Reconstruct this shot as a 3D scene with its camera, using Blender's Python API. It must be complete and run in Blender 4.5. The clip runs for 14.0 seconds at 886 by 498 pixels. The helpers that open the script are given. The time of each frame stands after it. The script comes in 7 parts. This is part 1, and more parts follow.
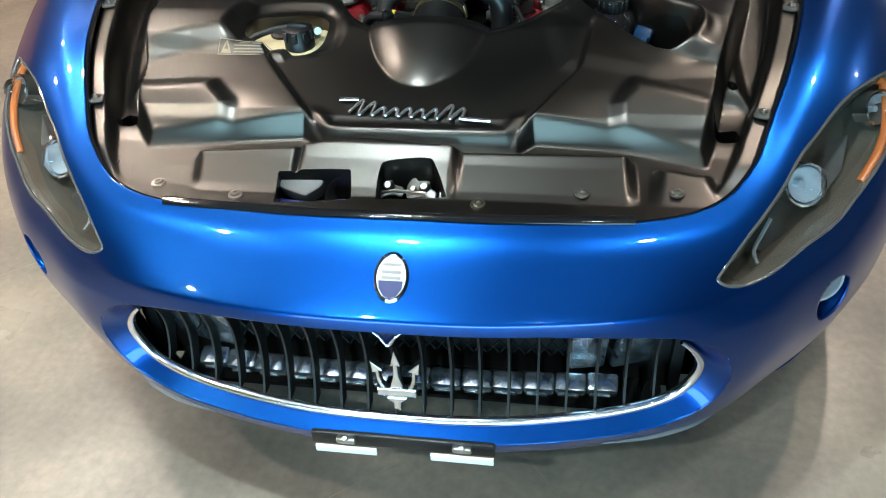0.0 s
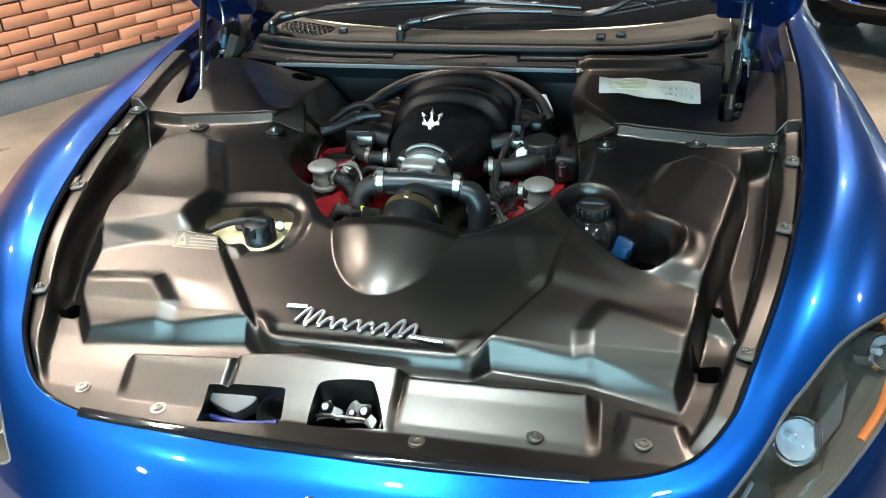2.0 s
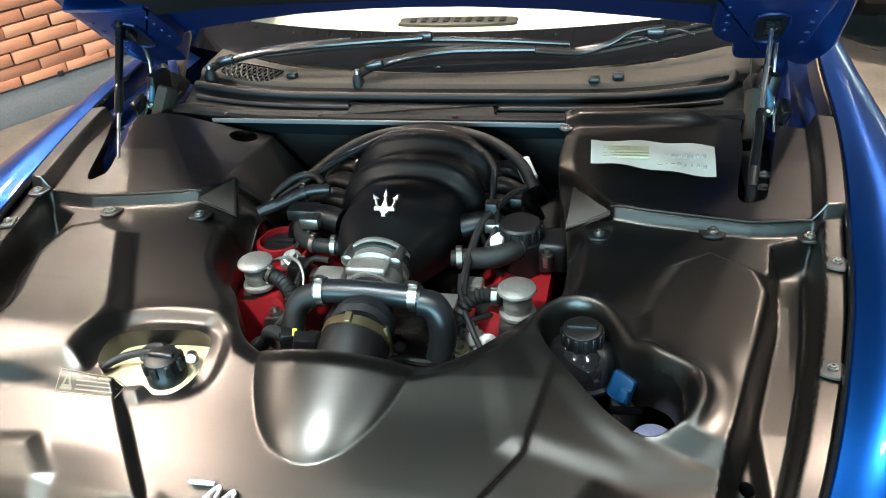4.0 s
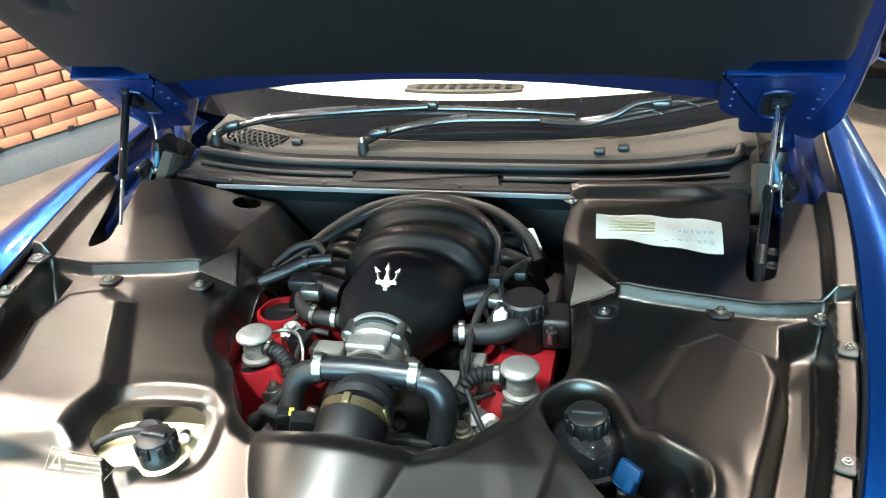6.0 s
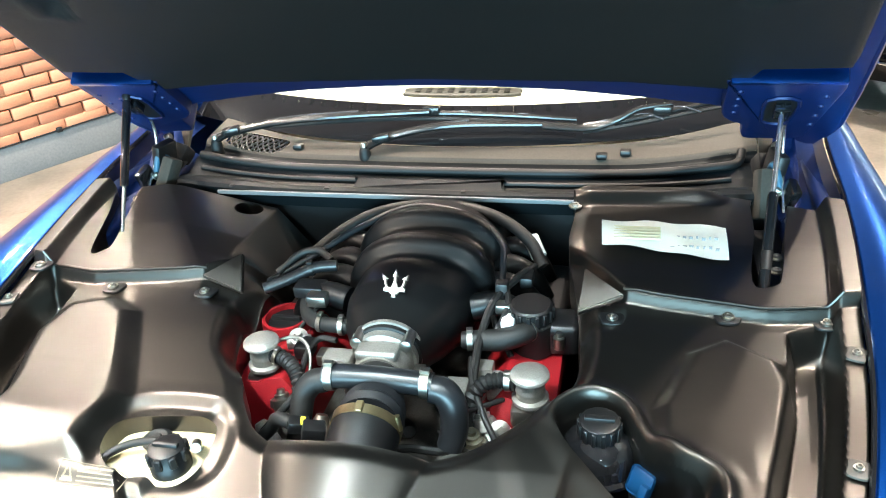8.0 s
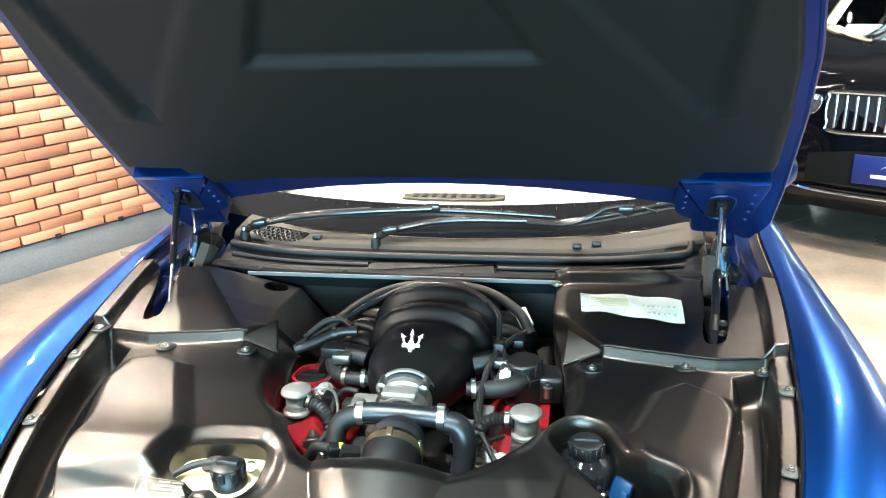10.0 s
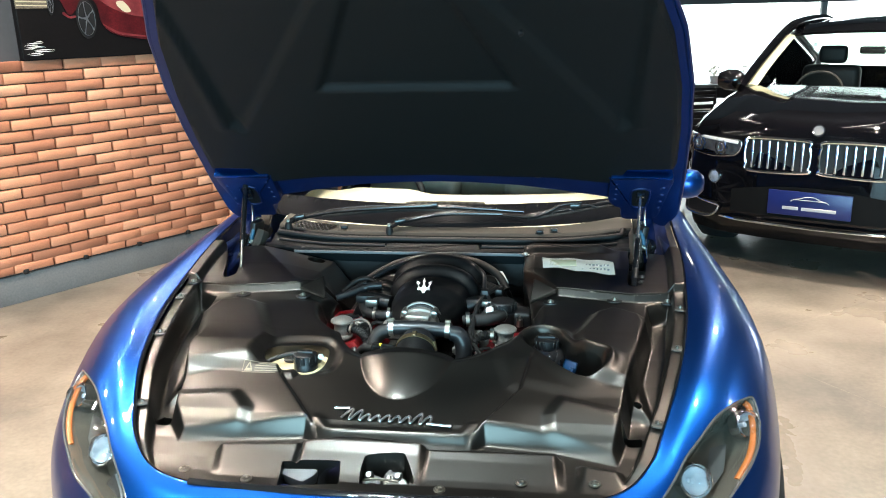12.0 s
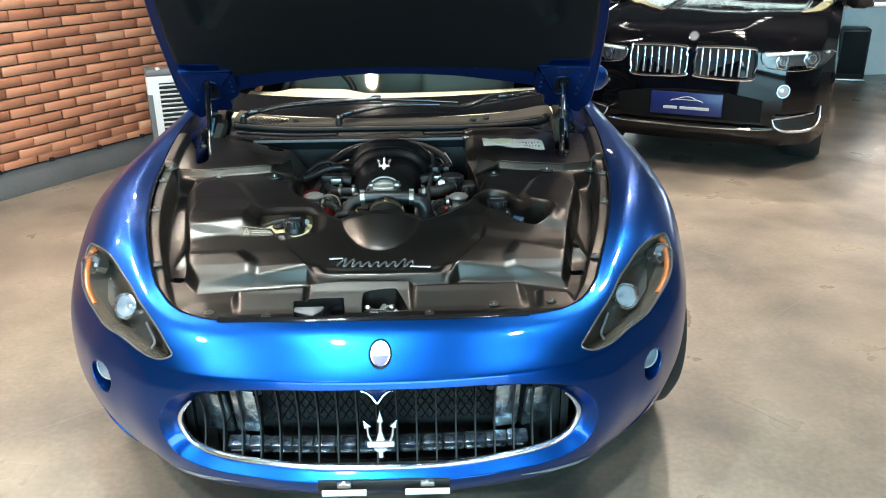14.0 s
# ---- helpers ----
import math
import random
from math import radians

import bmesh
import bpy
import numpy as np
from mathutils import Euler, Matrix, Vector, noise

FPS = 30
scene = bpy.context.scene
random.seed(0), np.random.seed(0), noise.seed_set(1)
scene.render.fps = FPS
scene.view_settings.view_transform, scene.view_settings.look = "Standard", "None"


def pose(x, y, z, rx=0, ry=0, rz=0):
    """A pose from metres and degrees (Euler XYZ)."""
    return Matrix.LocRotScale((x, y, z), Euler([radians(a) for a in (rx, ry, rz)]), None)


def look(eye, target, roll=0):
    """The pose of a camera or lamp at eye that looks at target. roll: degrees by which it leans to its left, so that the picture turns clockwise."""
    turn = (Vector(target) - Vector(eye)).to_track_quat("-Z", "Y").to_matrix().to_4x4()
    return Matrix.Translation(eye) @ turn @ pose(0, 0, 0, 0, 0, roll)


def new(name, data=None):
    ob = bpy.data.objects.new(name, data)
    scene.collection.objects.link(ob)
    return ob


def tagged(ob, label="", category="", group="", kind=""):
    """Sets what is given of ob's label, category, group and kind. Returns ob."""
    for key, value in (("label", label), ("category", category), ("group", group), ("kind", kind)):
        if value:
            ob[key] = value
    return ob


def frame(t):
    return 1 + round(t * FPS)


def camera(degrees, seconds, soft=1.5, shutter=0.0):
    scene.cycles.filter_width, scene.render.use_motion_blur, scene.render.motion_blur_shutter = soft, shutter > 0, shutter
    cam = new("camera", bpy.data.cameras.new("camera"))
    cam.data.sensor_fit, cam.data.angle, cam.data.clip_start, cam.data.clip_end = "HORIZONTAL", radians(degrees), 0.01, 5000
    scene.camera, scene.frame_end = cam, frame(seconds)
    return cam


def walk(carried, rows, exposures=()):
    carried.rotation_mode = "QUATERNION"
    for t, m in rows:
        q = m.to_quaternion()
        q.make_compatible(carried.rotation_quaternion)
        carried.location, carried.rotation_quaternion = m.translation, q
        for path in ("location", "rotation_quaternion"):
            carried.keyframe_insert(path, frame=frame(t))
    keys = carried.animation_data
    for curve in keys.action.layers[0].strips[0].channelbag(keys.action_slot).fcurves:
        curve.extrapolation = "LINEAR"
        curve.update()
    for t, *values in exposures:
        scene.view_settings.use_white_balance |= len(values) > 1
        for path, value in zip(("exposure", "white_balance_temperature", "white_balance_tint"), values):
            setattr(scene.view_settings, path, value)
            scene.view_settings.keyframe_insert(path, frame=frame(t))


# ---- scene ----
cam = camera(57.6, 14.0, 1.0)
PATH = [
    (0, (0.29, -0.821, 1.523), (-0.001, 0.671, 0.223), -4.4),
    (0.5, (0.298, -0.801, 1.532), (-0.003, 0.77, 0.33), -3.1),
    (1, (0.335, -0.746, 1.54), (0.012, 0.88, 0.422), -3.4),
    (1.5, (0.407, -0.67, 1.559), (0.017, 1.001, 0.531), -3.6),
    (2, (0.427, -0.587, 1.561), (-0.006, 1.068, 0.524), -3.6),
    (2.5, (0.363, -0.432, 1.545), (-0.001, 1.226, 0.488), -2.4),
    (3, (0.313, -0.338, 1.536), (-0.058, 1.328, 0.492), -3.3),
    (3.5, (0.388, -0.272, 1.548), (-0.002, 1.383, 0.494), -3.2),
    (4, (0.434, -0.171, 1.59), (-0.023, 1.449, 0.51), -5.7),
    (4.2, (0.445, -0.144, 1.614), (-0.024, 1.472, 0.533), -6.4),
    (6.3, (0.432, -0.128, 1.617), (-0.048, 1.555, 0.649), -5.0),
    (6.5, (0.437, -0.129, 1.639), (-0.048, 1.543, 0.655), -5.2),
    (7, (0.437, -0.129, 1.641), (-0.055, 1.542, 0.658), -5.3),
    (7.2, (0.433, -0.125, 1.634), (-0.046, 1.549, 0.65), -5.4),
    (9.3, (0.34, -0.249, 1.64), (-0.04, 1.507, 0.762), -2.9),
    (9.5, (0.343, -0.291, 1.65), (-0.023, 1.502, 0.842), -2.6),
    (10, (0.359, -0.473, 1.667), (0.009, 1.367, 0.966), -2.4),
    (10.5, (0.378, -0.682, 1.686), (0.028, 1.174, 1.027), -2.2),
    (11, (0.358, -0.942, 1.682), (0.093, 0.946, 1.078), -3.0),
    (11.5, (0.352, -1.128, 1.693), (0.111, 0.782, 1.153), -1.4),
    (12, (0.376, -1.246, 1.669), (0.11, 0.655, 1.11), -1.3),
    (12.5, (0.386, -1.385, 1.653), (0.098, 0.474, 0.974), -2.6),
    (13, (0.357, -1.475, 1.648), (0.164, 0.392, 0.957), -1.8),
    (13.5, (0.236, -1.57, 1.637), (0.162, 0.293, 0.913), -2.2),
    (14, (0.148, -1.674, 1.633), (0.182, 0.185, 0.896), -0.7),
]
walk(cam, [(t, look(eye, target, roll)) for t, eye, target, roll in PATH], exposures=[(0.0, -0.55), (0.5, -0.32), (1.0, -0.15), (2.0, 0.1), (4.0, 0.36), (6.5, 1.04), (9.5, 1.15), (10.2, 1.15), (11.0, 0.74), (11.5, 0.42), (12.5, 0.0), (14.0, -0.2)])

# ---- world and lights ----
world = bpy.data.worlds.new("world")
scene.world = world
world.use_nodes = True
world.node_tree.nodes["Background"].inputs[0].default_value = (0.75, 0.85, 1.0, 1)
world.node_tree.nodes["Background"].inputs[1].default_value = 0.35


def disk_lamp(x, y, z, power, size=0.11, spread=115, color=(1, 0.865, 0.75)):
    d = bpy.data.lights.new("downlight_lamp", "AREA")
    d.shape, d.size, d.energy, d.color, d.spread = "DISK", size, power, color, radians(spread)
    o = new("downlight_lamp", d)
    o.location = (x, y, z)
    return o


CEIL = 3.3
WASH = [(-2.597 + .75 * .8485 + .5293 * s, 3.587 - .75 * .5293 + .8485 * s) for s in (-2.5, -1.5, -.5, .5)]
SPOTS = [(-.45, -.2, 54), (1.15, -.35, 14), (-.85, -2.1, 92), (.9, -2.5, 26), (-2.9, -1.6, 60), (-1.95, -.5, 50), (1.45, 1.2, 32), (-1.9, 1.2, 52), (1.95, 3.3, 65), (2.6, 4.9, 75), (-.3, 2.35, 40), (-.9, -4.4, 50), (.9, -4.8, 26), (3.6, 1.8, 70), (4.6, 3.6, 50), (3.4, -1.2, 4), (-3.0, -4.2, 40)]
LAMP_SPOTS = WASH + [p[:2] for p in SPOTS]
for lx, ly in WASH:
    disk_lamp(lx, ly, CEIL - 0.075, 36, spread=165)
for lx, ly, power in SPOTS:
    disk_lamp(lx, ly, CEIL - 0.075, power, color=(0.80, 0.97, 1.0) if abs(lx) < 1.2 and -3 < ly < 0 else (1, 0.865, 0.75))
sky_lamp = bpy.data.lights.new("window_daylight", "AREA")
sky_lamp.shape, sky_lamp.size, sky_lamp.size_y, sky_lamp.energy, sky_lamp.color = "RECTANGLE", 8.0, 0.9, 120, (0.86, 0.93, 1.0)
sky_ob = new("window_daylight", sky_lamp)
sky_ob.matrix_world = look((5.0, 10.35, 1.25), (4.0, 0, 0.9))
front_lamp = bpy.data.lights.new("front_daylight", "AREA")
front_lamp.shape, front_lamp.size, front_lamp.size_y, front_lamp.energy, front_lamp.color = "RECTANGLE", 9.0, 2.7, 1500, (0.42, 0.81, 1.0)
front_ob = new("front_daylight", front_lamp)
front_ob.matrix_world = look((0.0, -8.95, 1.80), (0, 0, 1.2))

# ---- materials ----


def material(name, color, rough=0.5, metal=0.0, vary=0.0, scale=8.0, fine=0.0, bump=0.0, bump_scale=200.0, coat=0.0, tint=None, spec=0.5, stain=0.0):
    """Principled surface with a broad colour variation, a fine grain and a fine relief."""
    m = bpy.data.materials.new(name)
    m.use_nodes = True
    nt = m.node_tree
    b = nt.nodes["Principled BSDF"]
    b.inputs["Base Color"].default_value = (*color, 1)
    b.inputs["Roughness"].default_value = rough
    b.inputs["Metallic"].default_value = metal
    b.inputs["Specular IOR Level"].default_value = spec
    if coat:
        b.inputs["Coat Weight"].default_value = coat
        b.inputs["Coat Roughness"].default_value = 0.03
    tc = nt.nodes.new("ShaderNodeTexCoord")
    if vary or fine:
        n1 = nt.nodes.new("ShaderNodeTexNoise")
        n1.inputs["Scale"].default_value, n1.inputs["Detail"].default_value = scale, 6
        n2 = nt.nodes.new("ShaderNodeTexNoise")
        n2.inputs["Scale"].default_value, n2.inputs["Detail"].default_value = scale * 22, 3
        nt.links.new(tc.outputs["Object"], n1.inputs["Vector"])
        nt.links.new(tc.outputs["Object"], n2.inputs["Vector"])
        mix1 = nt.nodes.new("ShaderNodeMix")
        mix1.data_type = "RGBA"
        other = tint or tuple(c * 0.55 for c in color)
        mix1.inputs["A"].default_value = (*color, 1)
        mix1.inputs["B"].default_value = (*other, 1)
        r1 = nt.nodes.new("ShaderNodeMapRange")
        r1.inputs["From Min"].default_value, r1.inputs["From Max"].default_value = 0.35, 0.7
        r1.inputs["To Max"].default_value = vary
        nt.links.new(n1.outputs["Fac"], r1.inputs["Value"])
        nt.links.new(r1.outputs["Result"], mix1.inputs["Factor"])
        mix2 = nt.nodes.new("ShaderNodeMix")
        mix2.data_type, mix2.blend_type = "RGBA", "MULTIPLY"
        r2 = nt.nodes.new("ShaderNodeMapRange")
        r2.inputs["From Min"].default_value, r2.inputs["From Max"].default_value = 0.3, 0.7
        r2.inputs["To Min"].default_value, r2.inputs["To Max"].default_value = 1 - fine, 1 + fine * 0.4
        nt.links.new(n2.outputs["Fac"], r2.inputs["Value"])
        mix2.inputs["Factor"].default_value = 1
        nt.links.new(mix1.outputs["Result"], mix2.inputs["A"])
        nt.links.new(r2.outputs["Result"], mix2.inputs["B"])
        nt.links.new(mix2.outputs["Result"], b.inputs["Base Color"])
        if stain:
            r3 = nt.nodes.new("ShaderNodeMapRange")
            r3.inputs["From Min"].default_value, r3.inputs["From Max"].default_value = 0.3, 0.7
            r3.inputs["To Min"].default_value, r3.inputs["To Max"].default_value = rough - stain, rough + stain
            nt.links.new(n1.outputs["Fac"], r3.inputs["Value"])
            nt.links.new(r3.outputs["Result"], b.inputs["Roughness"])
    if bump:
        n3 = nt.nodes.new("ShaderNodeTexNoise")
        n3.inputs["Scale"].default_value, n3.inputs["Detail"].default_value = bump_scale, 3
        nt.links.new(tc.outputs["Object"], n3.inputs["Vector"])
        bp = nt.nodes.new("ShaderNodeBump")
        bp.inputs["Strength"].default_value, bp.inputs["Distance"].default_value = bump, 0.002
        nt.links.new(n3.outputs["Fac"], bp.inputs["Height"])
        nt.links.new(bp.outputs["Normal"], b.inputs["Normal"])
    return m


def glass_material(name, color=(1, 1, 1), rough=0.0, ior=1.45):
    m = bpy.data.materials.new(name)
    m.use_nodes = True
    b = m.node_tree.nodes["Principled BSDF"]
    b.inputs["Base Color"].default_value = (*color, 1)
    b.inputs["Roughness"].default_value = rough
    b.inputs["Transmission Weight"].default_value = 1
    b.inputs["IOR"].default_value = ior
    return m


def thin_glass(name, tint=(0.9, 0.95, 0.93), gloss=0.12):
    """A pane with no refraction: mostly clear, with a faint mirror on top."""
    m = bpy.data.materials.new(name)
    m.use_nodes = True
    nt = m.node_tree
    nt.nodes.clear()
    out = nt.nodes.new("ShaderNodeOutputMaterial")
    tr, gl, mx = nt.nodes.new("ShaderNodeBsdfTransparent"), nt.nodes.new("ShaderNodeBsdfGlossy"), nt.nodes.new("ShaderNodeMixShader")
    tr.inputs[0].default_value = (*tint, 1)
    gl.inputs["Roughness"].default_value = 0.02
    lw = nt.nodes.new("ShaderNodeFresnel")
    lw.inputs["IOR"].default_value = 1.1 + gloss
    nt.links.new(lw.outputs[0], mx.inputs[0])
    nt.links.new(tr.outputs[0], mx.inputs[1])
    nt.links.new(gl.outputs[0], mx.inputs[2])
    nt.links.new(mx.outputs[0], out.inputs[0])
    return m


def glow(name, color, strength):
    m = bpy.data.materials.new(name)
    m.use_nodes = True
    b = m.node_tree.nodes["Principled BSDF"]
    b.inputs["Base Color"].default_value = (*color, 1)
    b.inputs["Emission Color"].default_value = (*color, 1)
    b.inputs["Emission Strength"].default_value = strength
    return m


def car_paint(name, color, flake=0.3):
    m = bpy.data.materials.new(name)
    m.use_nodes = True
    nt = m.node_tree
    b = nt.nodes["Principled BSDF"]
    b.inputs["Base Color"].default_value = (*color, 1)
    b.inputs["Metallic"].default_value = 0.95
    b.inputs["Specular IOR Level"].default_value = 0.1
    b.inputs["Roughness"].default_value = 0.31
    b.inputs["Coat Weight"].default_value = 0.55
    b.inputs["Coat Roughness"].default_value = 0.015
    tc, n = nt.nodes.new("ShaderNodeTexCoord"), nt.nodes.new("ShaderNodeTexNoise")
    n.inputs["Scale"].default_value, n.inputs["Detail"].default_value = 900, 1
    nt.links.new(tc.outputs["Object"], n.inputs["Vector"])
    mx = nt.nodes.new("ShaderNodeMix")
    mx.data_type = "RGBA"
    mx.inputs["A"].default_value = (*[c * (1 - flake) for c in color], 1)
    mx.inputs["B"].default_value = (*[min(1, c * (1 + flake)) for c in color], 1)
    nt.links.new(n.outputs["Fac"], mx.inputs["Factor"])
    nt.links.new(mx.outputs["Result"], b.inputs["Base Color"])
    return m


M_BLUE = car_paint("blue metallic paint", (0.0030, 0.051, 0.255))
# body blue darkened to carry the shade under the bonnet and inside the wings
M_BLUE_SHADE = material("blue paint darkened for shade", (0.0008, 0.012, 0.070), 0.42, 0.3, 0.4, 6, 0.1, spec=0.35)
M_COVER = material("satin black moulded plastic", (0.0013, 0.0012, 0.0011), 0.325, 0, 0.35, 5, 0.15, 0.008, 700, tint=(0.0022, 0.002, 0.0018), stain=0.03, spec=0.8)
M_COVER.node_tree.nodes["Principled BSDF"].inputs["Specular Tint"].default_value = (1.0, 0.93, 0.84, 1)
M_PLASTIC = material("black plastic", (0.004, 0.004, 0.0045), 0.42, 0, 0.3, 14, 0.2, 0.15, 500)
M_GLOSSBLK = material("gloss black", (0.008, 0.008, 0.009), 0.08, 0, 0.2, 10, 0.1, coat=0.5)
M_RUBBER = material("black rubber", (0.003, 0.003, 0.003), 0.6, 0, 0.3, 30, 0.25, 0.2, 300)
M_CHROME = material("chrome", (0.78, 0.78, 0.80), 0.06, 1.0, 0.15, 12, 0.05)
M_ALU = material("cast aluminium", (0.36, 0.345, 0.32), 0.42, 0.65, 0.5, 22, 0.25, 0.3, 250, tint=(0.22, 0.20, 0.175))
M_STEEL = material("zinc steel", (0.40, 0.39, 0.365), 0.32, 1.0, 0.5, 40, 0.2, 0.2, 300, tint=(0.32, 0.28, 0.2))
M_BRASS = material("yellow zinc", (0.50, 0.40, 0.22), 0.35, 1.0, 0.5, 40, 0.25, tint=(0.3, 0.24, 0.15))
M_RED = material("red crackle paint", (0.25, 0.006, 0.010), 0.45, 0, 0.35, 20, 0.2, 0.5, 420, tint=(0.26, 0.006, 0.01))
M_LINER = material("felt liner", (0.0012, 0.0021, 0.0024), 0.66, 0, 0.3, 10, 0.3, 0.5, 700, spec=0.3)
M_CREAM = material("cream leather", (0.80, 0.74, 0.56), 0.5, 0, 0.15, 9, 0.06, 0.2, 350)
M_TANK = material("aged translucent tank plastic", (0.62, 0.52, 0.32), 0.45, 0, 0.5, 16, 0.15, tint=(0.42, 0.31, 0.16))
M_PAPER = material("printed paper", (0.78, 0.76, 0.68), 0.7, 0, 0.15, 20, 0.05)
M_INK = material("ink", (0.22, 0.22, 0.22), 0.7)
M_GREYLBL = material("gold label print", (0.17, 0.145, 0.10), 0.6)
M_ORANGE = material("amber plastic", (0.38, 0.11, 0.025), 0.25, 0, 0.2, 30, 0.05)
M_CYAN = material("blue bottle plastic", (0.003, 0.040, 0.115), 0.35, 0, 0.2, 20, 0.05)
M_WHITE = material("white plastic", (0.78, 0.78, 0.76), 0.4, 0, 0.12, 12, 0.04)
M_GREY = material("grey plastic", (0.16, 0.165, 0.17), 0.5, 0, 0.2, 12, 0.08)
M_GLASS = thin_glass("clear pane")
M_WSGLASS = thin_glass("windscreen pane", (0.86, 0.92, 0.88), 0.1)
M_FLOOR = material("polished concrete tile", (0.265, 0.23, 0.183), 0.33, 0, 1.0, 2.0, 0.16, 0.05, 60, tint=(0.115, 0.104, 0.088), stain=0.09)
M_CEIL = material("dark grey ceiling paint", (0.055, 0.055, 0.058), 0.8, 0, 0.2, 2, 0.05)
M_WARMW = material("off-white wall paint", (0.40, 0.385, 0.36), 0.75, 0, 0.12, 1.5, 0.05)
M_PLINTH = material("grey cement skirting", (0.17, 0.17, 0.165), 0.7, 0, 0.5, 3.5, 0.15, 0.3, 120, tint=(0.11, 0.11, 0.11))
M_MORTAR = material("dark brown mortar", (0.11, 0.058, 0.036), 0.9, 0, 0.4, 20, 0.3, 0.6, 150)
M_SUV = material("black car paint", (0.003, 0.003, 0.004), 0.05, 0, 0.2, 4, 0.05, spec=0.38)
M_TYRE = material("tyre rubber", (0.014, 0.014, 0.014), 0.7, 0, 0.3, 30, 0.2, 0.3, 200)
M_RIM = material("painted alloy", (0.42, 0.43, 0.45), 0.3, 0.9, 0.2, 20, 0.05)
M_NAVY = material("navy sign plate", (0.008, 0.016, 0.10), 0.35, 0, 0.15, 12, 0.05)
M_SILVERP = material("silver print", (0.50, 0.50, 0.50), 0.4, 0.4)
M_PLENUM = material("textured black composite", (0.0018, 0.0022, 0.0026), 0.38, 0, 0.25, 9, 0.15, 0.05, 500, spec=0.38)
M_GLOSSHOSE = material("smooth black pipe", (0.010, 0.011, 0.013), 0.36, 0, 0.25, 20, 0.1)
M_ZINC = material("dull zinc", (0.15, 0.155, 0.15), 0.4, 1.0, 0.5, 40, 0.2, tint=(0.09, 0.09, 0.085))
M_VALVE = material("stained zinc", (0.46, 0.42, 0.33), 0.4, 1.0, 0.6, 40, 0.2, tint=(0.30, 0.22, 0.11))
M_YELLOW = material("yellow plastic", (0.75, 0.55, 0.05), 0.4)
M_BRASSP = material("ochre print", (0.52, 0.45, 0.30), 0.7)
M_GREYPL = material("warm grey plastic", (0.05, 0.046, 0.04), 0.55, 0, 0.2, 12, 0.08)
M_DARKGLASS = material("tinted glass", (0.01, 0.012, 0.012), 0.04, 0, coat=1.0)
M_LOOM = material("blue taped loom", (0.03, 0.13, 0.22), 0.5, 0, 0.6, 60, 0.4)
M_TRAY = material("blue-black tray plastic", (0.0025, 0.005, 0.0066), 0.5, 0, 0.35, 7, 0.15, 0.15, 700, spec=0.2)
M_DARKCHROME = material("dark polished metal", (0.16, 0.16, 0.165), 0.2, 0.8, 0.3, 25, 0.1)
M_SUVBLACK = material("matt black trim", (0.004, 0.004, 0.004), 0.7, 0, 0.3, 20, 0.1, spec=0.1)
M_COWL = material("warm grey cowl plastic", (0.06, 0.055, 0.047), 0.7, 0, 0.25, 9, 0.1, 0.1, 600, spec=0.1)
M_SUVTRIM = material("cream pillar trim", (0.60, 0.58, 0.38), 0.6, 0, 0.15, 6, 0.05)
M_SUVDASH = material("grey-green dashboard", (0.22, 0.25, 0.22), 0.6, 0, 0.2, 8, 0.08)
M_EDGE = material("clear plastic edge", (0.10, 0.10, 0.098), 0.12, 0.2, 0.4, 30, 0.2, coat=0.5)
M_HAZE = glow("skyline glowing for haze", (0.70, 0.78, 0.82), 1.3)
M_PICPINK = material("pink print", (0.26, 0.05, 0.05), 0.4, 0, 0.9, 9, 0.2, tint=(0.10, 0.012, 0.016), spec=0.2)
M_WIPER = material("gloss black wiper paint", (0.02, 0.02, 0.02), 0.24, 0.5, 0.3, 30, 0.15, spec=0.9)
M_SUVLENS = material("smoked lens", (0.22, 0.22, 0.23), 0.15, 0.6, 0.5, 50, 0.3, coat=1.0)
# aluminium with the shade deep in the engine bay put into its colour
M_ALU_SHADE = material("shade-darkened cast aluminium", (0.09, 0.085, 0.075), 0.45, 0.5, 0.8, 30, 0.4, 0.5, 200, tint=(0.02, 0.018, 0.016))
M_LILAC = material("pale lilac plastic", (0.20, 0.20, 0.30), 0.4, 0, 0.2, 20, 0.1)
M_SUVLAMP = material("silvered lamp bowl", (0.34, 0.34, 0.35), 0.22, 0.7, 0.6, 30, 0.3, tint=(0.08, 0.08, 0.085))
M_HORN = material("pale grey plastic", (0.055, 0.057, 0.06), 0.45, 0, 0.2, 14, 0.08)
M_VIOLET = material("violet plastic", (0.10, 0.09, 0.42), 0.4)
M_PINK = material("pink card", (0.75, 0.35, 0.36), 0.6)
M_PICDARK = material("dark print", (0.006, 0.005, 0.005), 0.5, 0, 0.5, 3, 0.2, spec=0.15)
M_PICSTREET = material("street print", (0.20, 0.16, 0.11), 0.3, 0, 0.9, 5, 0.4, tint=(0.03, 0.025, 0.02))
M_PICRED = material("red print", (0.11, 0.009, 0.012), 0.45, 0, 1.0, 5, 0.3, tint=(0.015, 0.002, 0.003), spec=0.2)
M_JOINT = material("floor joint filler", (0.25, 0.22, 0.178), 0.6)
M_SATIN = material("satin silver trim", (0.80, 0.80, 0.81), 0.26, 1.0, 0.2, 20, 0.05)


